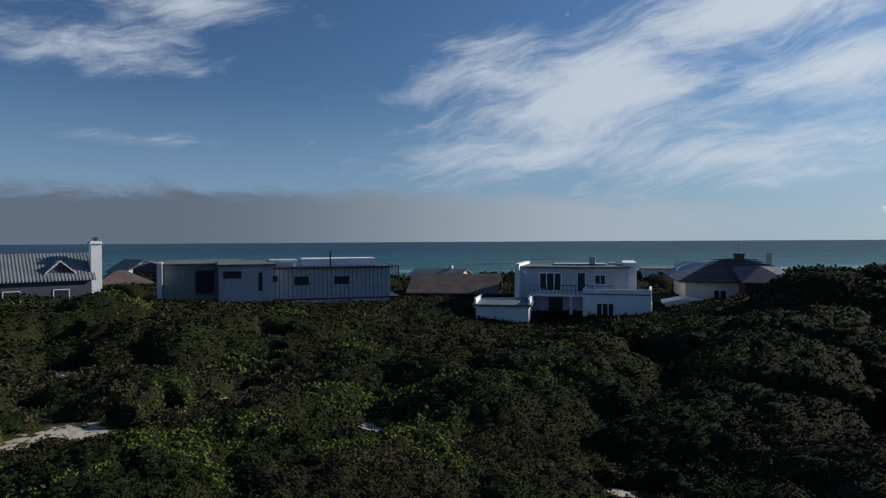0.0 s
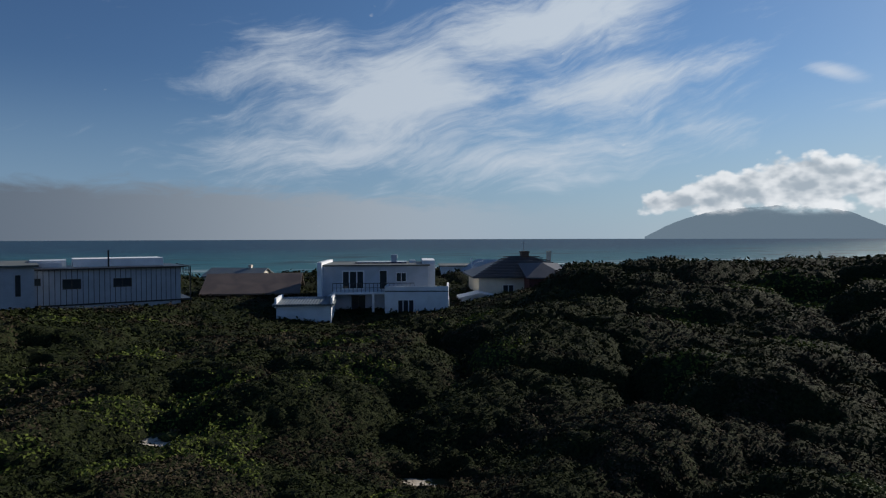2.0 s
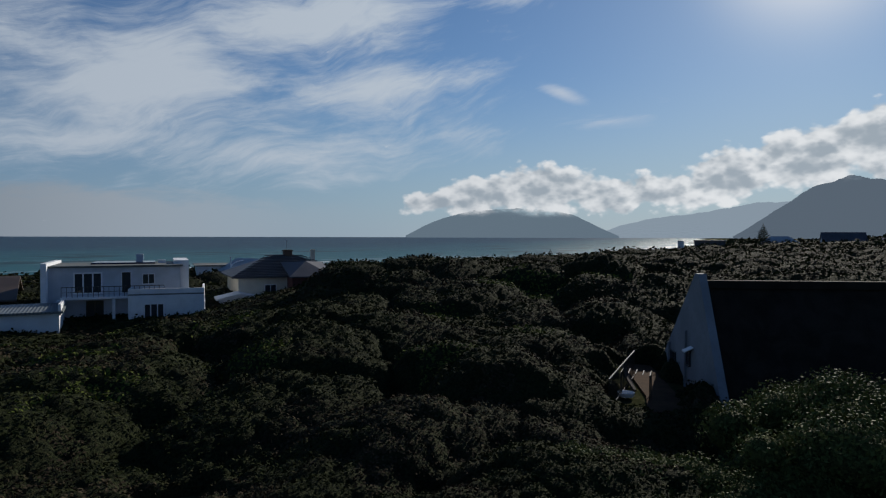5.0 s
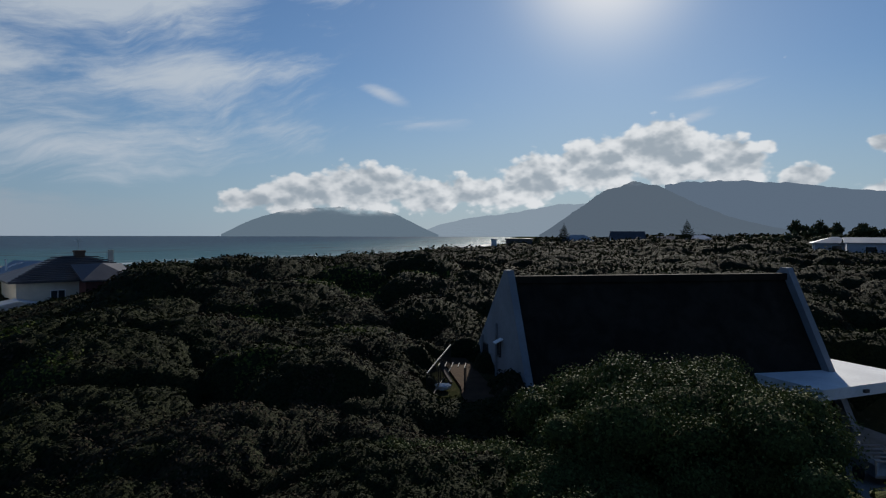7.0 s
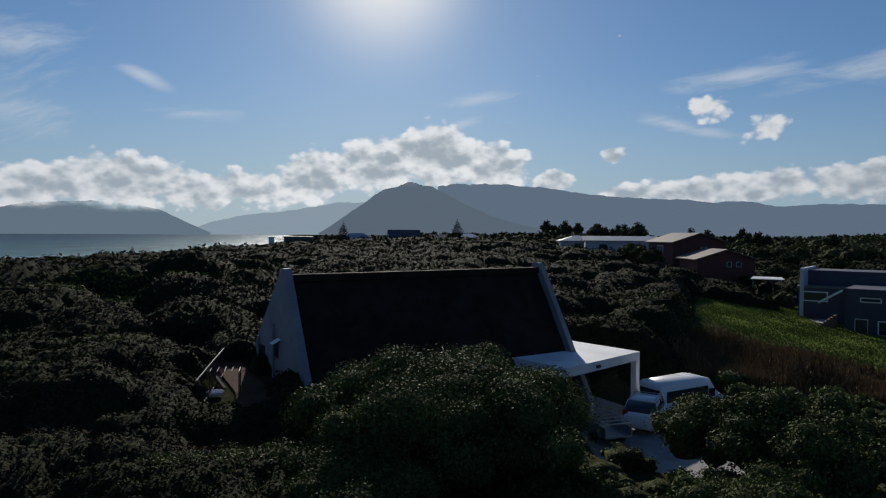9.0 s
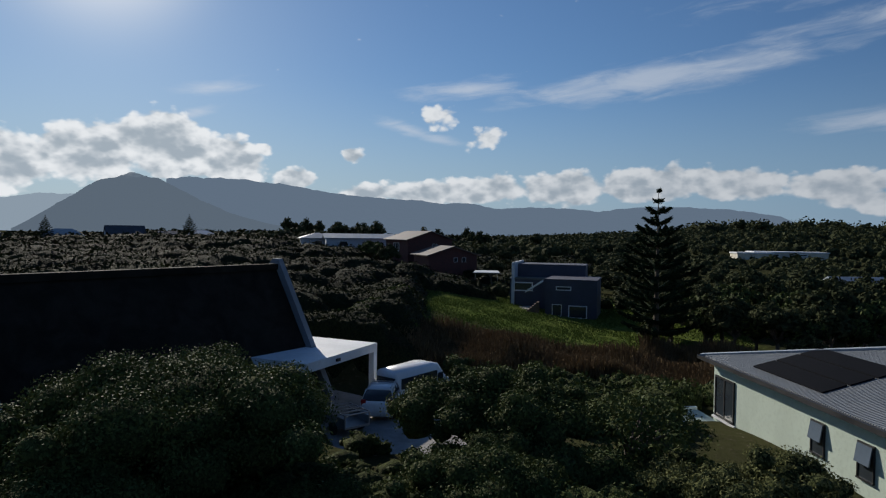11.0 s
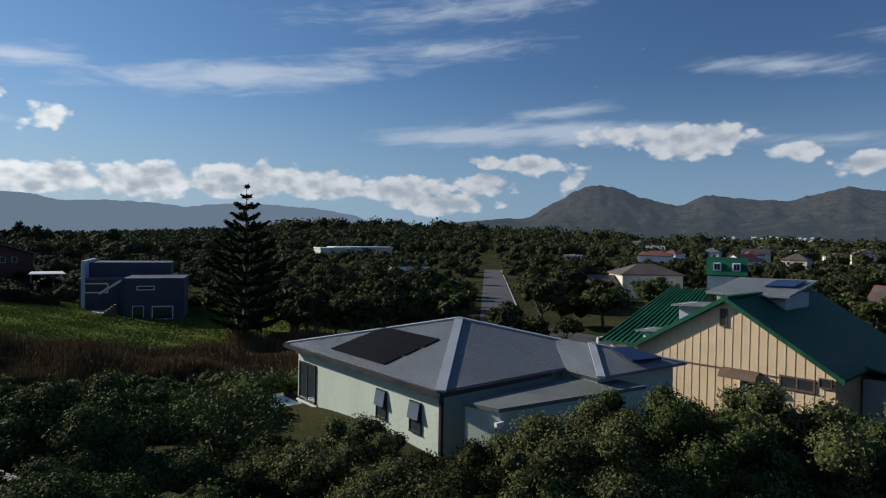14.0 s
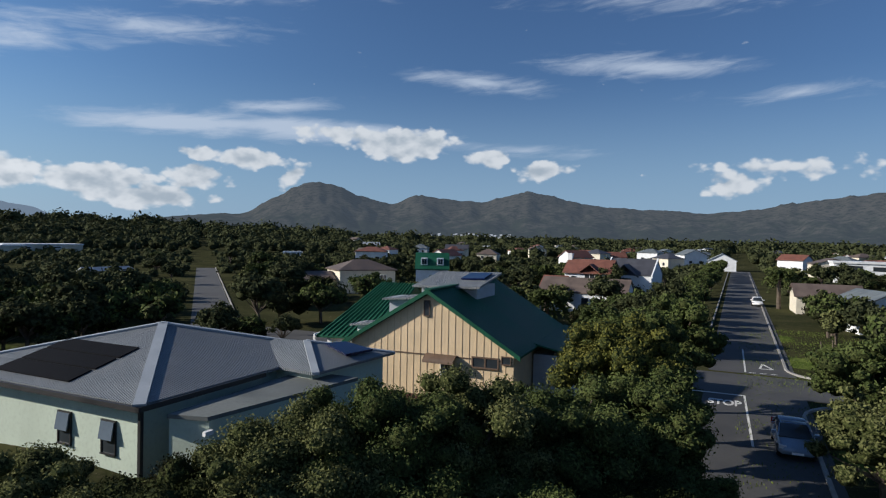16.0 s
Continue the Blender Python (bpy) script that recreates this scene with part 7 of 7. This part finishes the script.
norfolk_pine(118.2, 60, 14.95)
norfolk_pine(66.5, 235, 15.0)
norfolk_pine(76.9, 235, 16.3)
norfolk_pine(49.1, 205, 6.5, None, "dark narrow Norfolk pine near the beach")
norfolk_pine(53.9, 230, 6.4, None, "dark narrow Norfolk pine near the beach")


def umbrella_pines():
    p = at(90, 330)
    e = broad_tree("umbrella_pine", "flat-crowned pine on the skyline", p.x, p.y, 4.6, hz(p.x, p.y) + 10.5, 0.9, M_WOOD, 14, 0.7, "skyline pines", fine=1)
    for i in range(30):
        a = RNG.choice([RNG.uniform(85, 93), RNG.uniform(93, 104)])
        d = RNG.uniform(300, 360)
        q = at(a, d)
        s = RNG.uniform(0.7, 1.15)
        copy_thing(e, pose(q.x, q.y, hz(q.x, q.y), 0, 0, RNG.uniform(0, 360)) @ Matrix.Diagonal((s, s, s * RNG.uniform(1.0, 1.3), 1)))
    for a, d, s in ((107.5, 360, 1.0), (124.5, 560, 1.3), (126.0, 560, 1.1)):
        q = at(a, d)
        copy_thing(e, pose(q.x, q.y, hz(q.x, q.y), 0, 0, 30) @ Matrix.Diagonal((s, s, s, 1)))


umbrella_pines()


def palm(x, y, H, label="date palm with a full head of grey-green fronds"):
    e = tagged(new("palm_tree"), label, "palm", "palms in the gardens")
    e.matrix_world = Matrix.Translation((x, y, hz(x, y)))
    bm = bmesh.new()
    limb(bm, (0, 0, -0.4), (0.1, 0, H), 0.35, 0.28, 9)
    part("trunk", bm, M_BARK, e)
    pts, ways, sz = [], [], []
    for k in range(46):
        a, up = RNG.uniform(0, 2 * math.pi), RNG.uniform(-0.5, 1.2)
        ln = RNG.uniform(2.1, 2.9)
        for j in range(20):
            g = (j + 1) / 20
            r = ln * g * math.cos(up * 0.6)
            z = H + ln * (math.sin(up) * g - 0.75 * g * g)
            for s in (-1, 1):
                pts.append((math.cos(a) * r - math.sin(a) * s * 0.16, math.sin(a) * r + math.cos(a) * s * 0.16, z - 0.05))
                ways.append((-math.sin(a) * s * 0.6, math.cos(a) * s * 0.6, 0.8))
                sz.append(0.30)
    mesh_part("fronds", *leaf_arrays(np.array(pts), np.array(ways), np.array(sz), 1.9), M_PALM, e)


for az, d, H in ((166.6, 62, 5.3), (175.4, 62, 3.6), (170.6, 68, 4.6), (189.3, 118, 6.0), (144.5, 118, 4.6), (170.0, 112, 5.5)):
    q = at(az, d)
    palm(q.x, q.y, H)


def reeds():
    """Dry brown reeds before the meadow, and grass on it."""
    def blades(name, label, az0, az1, d0, d1, n, h0, h1, material, w):
        az = np.radians(RNG.uniform(az0, az1, n))
        d = np.sqrt(RNG.uniform(d0 * d0, d1 * d1, n))
        x, y = d * np.sin(az), d * np.cos(az)
        h = RNG.uniform(h0, h1, n) * (0.7 + 0.5 * np.sin(x * 0.5) * np.cos(y * 0.7))
        b = np.stack([x, y, height(x, y)], 1)
        a = RNG.uniform(0, 2 * np.pi, n)
        s = np.stack([np.cos(a), np.sin(a), np.zeros(n)], 1) * w
        lean = RNG.normal(0, 0.18, (n, 3)) * h[:, None]
        lean[:, 2] = h
        v = np.stack([b - s, b + s, b + s * 0.6 + lean, b - s * 0.6 + lean], 1).reshape(-1, 3)
        mesh_part("blades", v, np.arange(4 * n).reshape(-1, 4), material, tagged(new(name), label, "grass", kind="stuff"))
    blades("reed_bed", "dry brown reeds at the edge of the meadow", 95, 126, 44, 53, 24000, 0.5, 1.25, M_REED, 0.035)
    blades("reed_bed", "tall dry reeds beside the dark trees", 117, 131, 55, 60, 5000, 0.8, 2.0, M_REED, 0.04)
    blades("meadow_grass", "rough green meadow grass", 97, 126, 54, 96, 30000, 0.08, 0.24, M_GRASS, 0.06)
    blades("verge_grass", "thin worn grass on the street verge", 186.5, 200, 30, 90, 9000, 0.05, 0.16, M_GRASS, 0.03)


reeds()


# ---- houses inland and on the far hill ----
def inland_houses():
    # dark slate house by the meadow
    e = house("slate_house", "dark slate-blue double-storey house with parapets by the meadow", 109.1, 86, 0.0, 10.4, 8, 4.6, "flat", 0.2, M_SLATE, M_FLATROOF, -6, (("f", -3.4, 3.6, 2.6, 1.2, M_FRAMEW), ("f", 2.4, 1.2, 2.4, 1.6, M_FRAMEW, 1)), 0.1)
    box_part("upper_storey", (-4.8, 4.8, -1.5, 4.0, 4.8, 6.6), M_SLATE, e)
    box_part("parapet_end", (-5.0, -4.6, -4.2, 4.2, -1.0, 6.9), M_GREYWALL, e)
    e = house("slate_annexe", "dark slate-blue house wing with white window frames", 111.1, 80, 0.0, 6.4, 7, 5.0, "flat", 0.15, M_SLATE, M_SLATE, -6, (("f", -0.9, 4.0, 1.9, 0.5, M_FRAMEW), ("f", -1.7, 1.2, 1.2, 1.5, M_FRAMEW), ("f", 0.9, 1.1, 2.3, 1.6, M_FRAMEW)), 0.05)
    bm = bmesh.new()
    slab(bm, [(-5.6, -4.4, 3.6), (-3.5, -4.4, 5.0), (-3.5, -3.2, 5.0), (-5.6, -3.2, 3.6)], 0.25)
    part("stair_canopy", bm, M_WHITE, e)
    bm = bmesh.new()
    for i in range(9):
        block(bm, -6.4 + i * 0.28, -6.12 + i * 0.28, -4.6, -3.6, 0.0, 0.3 + i * 0.24)
    part("outside_stair", bm, M_BROWN, e)
    t = tagged(new("garden_terrace"), "pale terrace with rubble edge beside the slate house", "terrace", kind="structure")
    p = at(106.6, 84)
    t.matrix_world = pose(p.x, p.y, 0, 0, 0, -107)
    box_part("terrace_slab", (-2.6, 2.0, -1.6, 2.0, -0.4, 1.0), M_KERB, t)
    for i in range(26):
        bm = bmesh.new()
        bmesh.ops.create_icosphere(bm, subdivisions=1, radius=0.22 + 0.12 * (i % 3))
        ob = part("rubble_stone", bm, M_KERB, t)
        ob.matrix_basis = pose(-5.4 + 0.34 * i, -2.6 - 0.9 * math.sin(i * 0.35), 0.15, 20 * i, 0, 33 * i)
    u = tagged(new("sun_sail"), "white flat canopy over a garden terrace", "canopy")
    p = at(103.2, 108)
    u.matrix_world = pose(p.x, p.y, hz(p.x, p.y), 0, 0, -104)
    bm = bmesh.new()
    slab(bm, [(-2.3, -1.5, 2.9), (2.3, -1.5, 2.9), (1.9, 1.5, 3.1), (-2.0, 1.5, 3.1)], 0.08)
    part("canopy", bm, M_WHITEROOF, u)
    for sx in (-2.0, 1.9):
        bm = bmesh.new()
        beam(bm, (sx, 0, -0.2), (sx, 0, 2.95), 0.1)
        part("canopy_post", bm, M_STEEL, u)
    # red-brown houses on the slope
    z = 4.0
    house("brick_house", "dark red house with a brown double-pitched roof", 96.9, 132, z + 1.8, 11.0, 10, 3.6, "gable_y", 1.7, M_BRICKRED, M_BROWNROOF, 30, (("l", 0, 2.0, 2.4, 1.8, M_FRAMEW, 2), ("f", 1, 2.2, 1.2, 1.0)), 0.6, base=6)
    house("brick_house", "dark red gabled house wing with a skylight", 99.3, 120, z - 0.1, 10.0, 9, 2.7, "gable_y", 1.6, M_BRICKRED, M_BROWNROOF, 22, (("f", 0.5, 1.8, 0.8, 0.9), ("f", 2.2, 1.8, 0.8, 0.9)), 0.6, base=6)
    house("long_house", "long low house with a pale shining sheet roof", 91.4, 150, z + 2.7, 16, 8, 2.7, "gable_x", 0.9, M_GREYWALL, M_CAP, 6, (("f", -4, 1.4, 2.0, 1.2), ("f", 3, 1.4, 2.0, 1.2)), 0.6, base=6)
    house("long_house", "low house with a pale hipped roof", 87.7, 158, z + 2.7, 8, 7, 2.4, "hip", 1.3, M_GREYWALL, M_CAP, 6, (("f", 0, 1.4, 2.0, 1.2),), 0.6, base=6)
    # houses on the skyline hill
    for az, d, w, h, roof, rh, wm, rm, turn, lab in ((72.0, 238, 12, 4.2, "gable_x", 3.2, M_WHITE, M_DARKROOF, 8, "white gabled house with dark roof on the hill"), (67.7, 240, 12, 2.6, "hip", 2.3, M_GREYWALL, M_CAP, 0, "grey house with a hipped roof on the hill"),
                                                     (77.9, 236, 10, 3.0, "hip", 1.6, M_WHITE, M_WHITEROOF, 0, "white house with pale roof on the hill"), (82.8, 225, 4.2, 0.4, "gable_y", 4.2, M_WHITE, M_WHITEROOF, 0, "small white steep-gabled cottage on the hill"),
                                                     (62.5, 236, 10, 3.0, "flat", 0.5, M_DARKROOF, M_DARKROOF, 0, "dark low house on the dune crest"), (60.2, 232, 2, 4.4, "flat", 0.2, M_WHITE, M_WHITE, 0, "white gable end on the dune crest"), (75.2, 250, 6, 2.2, "gable_x", 1.5, M_GREYWALL, M_DARKROOF, 0, "small dark-roofed house on the hill"),
                                                     (52.0, 225, 12, 2.8, "gable_x", 1.4, M_CREAMW, M_BROWNROOF, 10, "low brown-roofed house near the beach"), (55.3, 240, 12, 2.8, "gable_x", 1.6, M_BRICKRED, M_BROWNROOF, -10, "low red-brown house near the beach"), (50.3, 215, 6, 3.0, "flat", 0.3, M_SLATE, M_FLATROOF, 0, "dark flat-roofed house near the beach"), (57.5, 250, 10, 3.0, "gable_x", 1.6, M_BRICKRED, M_DARKROOF, 10, "dark-roofed house near the beach")):
        p = at(az, d)
        top = 10.7 + d * math.tan(radians({72.0: 0.33, 67.7: 0.0, 77.9: 0.0, 82.8: -0.35, 62.5: -0.3, 60.2: -0.35, 75.2: -0.1, 52.0: -1.75, 55.3: -1.35, 50.3: -1.75, 57.5: -1.2}[az]))
        house("hill_house", lab, az, d, top - h - rh, w, 7, h, roof, rh, wm, rm, turn, (("f", w * 0.2, h * 0.5, w * 0.14, max(0.5, h * 0.35)), ("f", -w * 0.2, h * 0.5, w * 0.14, max(0.5, h * 0.35))), 0.3, base=8, group="houses on the far dune")
    # low white school-like building and the villages on the plain
    house("long_hall", "long low white flat-roofed building on the plain", 127.9, 330, 1.2, 32, 12, 2.6, "flat", 0.6, M_CREAMW, M_WHITEROOF, 20, (("f", -8, 1.6, 6, 1.2), ("f", 4, 1.6, 6, 1.2)), base=8)
    house("long_hall", "low white wing with a flat roof on the plain", 125.4, 320, 1.2, 16, 10, 2.2, "flat", 0.6, M_CREAMW, M_WHITEROOF, 20, (), base=8)
    house("garden_house", "grey-roofed house among dark trees", 132.6, 118, 0.0, 8, 7, 2.8, "gable_x", 1.6, M_GREYWALL, M_CAP, 30, (("f", 0, 1.6, 1.4, 1.0),))
    house("container", "white shipping container beside the plain", 147.3, 300, 0.0, 9, 3, 2.8, "flat", 0.1, M_WHITE, M_WHITE, 0, (("f", 2.5, 1.4, 1.0, 2.0, M_FRAMED),), 0.0)
    house("red_house", "cream house with a brown-red roof behind the trees", 153.5, 118, 0.0, 11, 8, 4.2, "hip", 1.8, M_CREAMW, M_BROWNROOF, 20, (("f", 3, 2.6, 1.4, 1.6, M_FRAMEW, 1), ("f", -2, 2.6, 1.4, 1.2)))
    house("red_house", "low house with red-brown roof among trees", 148.8, 116, 0.0, 8, 7, 2.6, "gable_x", 1.2, M_CREAMW, M_BROWNROOF, 10, (("f", 0, 1.6, 1.4, 1.0),))
    e = house("green_dormer_house", "white gabled house with green roof and dormers", 160.0, 108, 0.0, 5.6, 7, 5.2, "gable_x", 2.6, M_WHITE, M_GREENPLAIN, 0, (), 0.2)
    for x in (-1.4, 1.4):
        window(e, pose(x, -2.9, 6.5), 0.9, 1.0, M_FRAMEW, 1, "dormer_window")
        box_part("dormer_cheek", (x - 0.6, x + 0.6, -2.85, -0.8, 5.8, 7.1), M_WHITE, e)
    e = house("red_roof_house", "white double-storey house with a red tiled roof", 174.4, 118, 0.0, 8.2, 8, 4.8, "gable_x", 2.2, M_WHITE, M_REDROOF, -14, (("f", 0.6, 3.8, 2.0, 1.6, M_FRAMEW, 1), ("f", -2.4, 3.6, 1.0, 1.1)), 0.4, (-4.2, 0, 0.9, 0, 8.2))
    bm = bmesh.new()
    slab(bm, [(-1.2, -4.6, 5.0), (0.6, -4.6, 6.4), (0.6, -1.0, 6.4), (-1.2, -1.0, 5.0)], 0.16)
    slab(bm, [(0.6, -4.6, 6.4), (2.4, -4.6, 5.0), (2.4, -1.0, 5.0), (0.6, -1.0, 6.4)], 0.16)
    part("porch_roof", bm, M_REDROOF, e)
    house("red_roof_house", "small white house with a red tiled roof", 171.3, 104, 0.0, 3.6, 5, 3.2, "gable_x", 1.4, M_WHITE, M_REDROOF, -14, (("f", 0, 1.9, 0.9, 0.9),))
    e = house("dutch_gable_house", "white house with dark roof and white gable copings", 178.0, 122, 0.0, 8.6, 9, 4.4, "gable_x", 2.8, M_WHITE, M_DARKROOF, -14, (("f", -0.5, 3.0, 2.2, 1.6, M_FRAMED, 1),), 0.1)
    bm = bmesh.new()
    slab(bm, [(-3.2, -5.2, 4.2), (-0.6, -5.2, 6.4), (-0.6, -1.0, 6.4), (-3.2, -1.0, 4.2)], 0.2)
    slab(bm, [(-0.6, -5.2, 6.4), (2.0, -5.2, 4.2), (2.0, -1.0, 4.2), (-0.6, -1.0, 6.4)], 0.2)
    part("gable_roof", bm, M_DARKROOF, e)
    for s in (-4.5, 4.3):
        bm = bmesh.new()
        slab(bm, [(s, -4.8, 4.5), (s + 0.25, -4.8, 4.5), (s + 0.25, 0, 7.6), (s, 0, 7.6)], 0.5)
        part("gable_coping", bm, M_WHITE, e)
    house("brown_roof_house", "low white house with a brown roof and white gables", 174.0, 95, 0.0, 13, 7, 2.9, "gable_x", 1.9, M_WHITE, M_BROWNROOF, -12, (("f", 0.5, 1.6, 1.0, 1.2, M_FRAMED), ("f", 3.6, 1.6, 1.4, 1.0)), 0.2)
    house("garden_shed", "small dark gabled roof among shrubs", 168.2, 76, 0.0, 4.4, 4, 1.9, "gable_y", 1.2, M_BROWN, M_BROWNROOF, 10, ())
    house("street_end_house", "white gabled house at the end of the street", 185.0, 262, 0.0, 10, 8, 4.0, "gable_y", 2.6, M_WHITE, M_CAP, 0, (("f", 0, 2.0, 2.0, 2.0, M_FRAMED),))
    house("white_modern_house", "white modern flat-roofed house behind trees", 194.9, 215, 0.0, 16, 9, 5.6, "flat", 0.6, M_WHITE, M_WHITEROOF, 10, (("f", -3, 4.2, 4, 1.6, M_FRAMED, 1), ("f", 3, 4.2, 3, 1.2, M_FRAMED)))
    house("white_house", "white house with a brown roof behind garden trees", 195.6, 92, 0.0, 7, 7, 3.4, "gable_y", 1.6, M_WHITE, M_GREYROOF, 30, (("f", 1, 2.0, 1.0, 1.0),))
    house("brown_roof_house", "brown-roofed house behind garden trees", 192.5, 112, 0.0, 9, 7, 2.8, "gable_x", 1.6, M_CREAMW, M_BROWNROOF, 10, (("f", 0, 1.6, 1.4, 1.0),))
    r = np.random.default_rng(5)
    kinds = ((M_WHITE, M_GREYROOF, "white"), (M_CREAMW, M_BROWNROOF, "cream"), (M_WHITE, M_REDROOF, "white"), (M_GREYWALL, M_CAP, "grey"), (M_CREAMW, M_DARKROOF, "cream"))
    for i in range(64):
        az, d = r.uniform(152, 204), r.uniform(235, 500)
        q = at(az, d)
        if abs(q.x - road_x(q.y)) < 16:
            continue
        wm, rm, c = kinds[r.integers(0, 5)]
        w = r.uniform(8, 12)
        house("plain_house", "%s house with a %s roof on the plain" % (c, "hipped" if i % 2 else "gabled"), az, d, hz(q.x, q.y), w, 8, r.uniform(3.2, 5.2), "hip" if i % 2 else ("gable_x" if i % 4 else "gable_y"), r.uniform(1.6, 2.4), wm, rm, r.uniform(-50, 50), (("f", -w * 0.22, 2.0, w * 0.15, 1.4), ("f", w * 0.22, 2.0, w * 0.15, 1.4)), 0.4, group="houses on the plain")
    town = tagged(new("far_town"), "pale cluster of small houses under the mountain", "town", kind="stuff")
    bm = bmesh.new()
    for i in range(90):
        p = at(r.normal(164.2, 1.5), r.uniform(1350, 1700), 7 + r.uniform(0, 13))
        w = r.uniform(3, 6)
        block(bm, p.x - w / 2, p.x + w / 2, p.y - 4, p.y + 4, -2, p.z)
        slab(bm, [(p.x - w / 2 - 0.5, p.y + 4.5, p.z), (p.x + w / 2 + 0.5, p.y + 4.5, p.z), (p.x + w / 2 + 0.5, p.y, p.z + 2.5), (p.x - w / 2 - 0.5, p.y, p.z + 2.5)], 0.4)
    part("house_block", bm, M_GREYWALL, town)


inland_houses()


def street_things():
    for az, d, h in ((134.6, 300, 9), (186.2, 60.5, 2.6), (187.9, 62, 2.6)):
        p = at(az, d)
        e = tagged(new("pole"), "thin wooden pole beside the street", "pole", "poles")
        e.matrix_world = Matrix.Translation((p.x if d > 100 else road_x(-p.y * -1) - 5.5 - (az - 186) * 0.6, p.y, 0))
        bm = bmesh.new()
        limb(bm, (0, 0, -0.3), (0, 0, h), 0.07, 0.05, 8)
        part("shaft", bm, M_BARK, e)
    w = tagged(new("garden_wall"), "low white curved garden wall on the verge", "wall")
    bm = bmesh.new()
    ribbon(bm, bend(-15.5, -62, -19, -70, -15.0, -68), 0.15, 0.15, -0.3, 1.0)
    part("wall_face", bm, M_WHITE, w)
    b = tagged(new("service_box"), "small white service box on the grass", "utility box")
    p = at(147.6, 58)
    b.matrix_world = pose(p.x, p.y, 0, 0, 0, 20)
    box_part("cabinet", (-0.4, 0.4, -0.25, 0.25, -0.2, 1.1), M_WHITE, b)
    box_part("cabinet_cap", (-0.45, 0.45, -0.3, 0.3, 1.1, 1.18), M_KERB, b)


street_things()
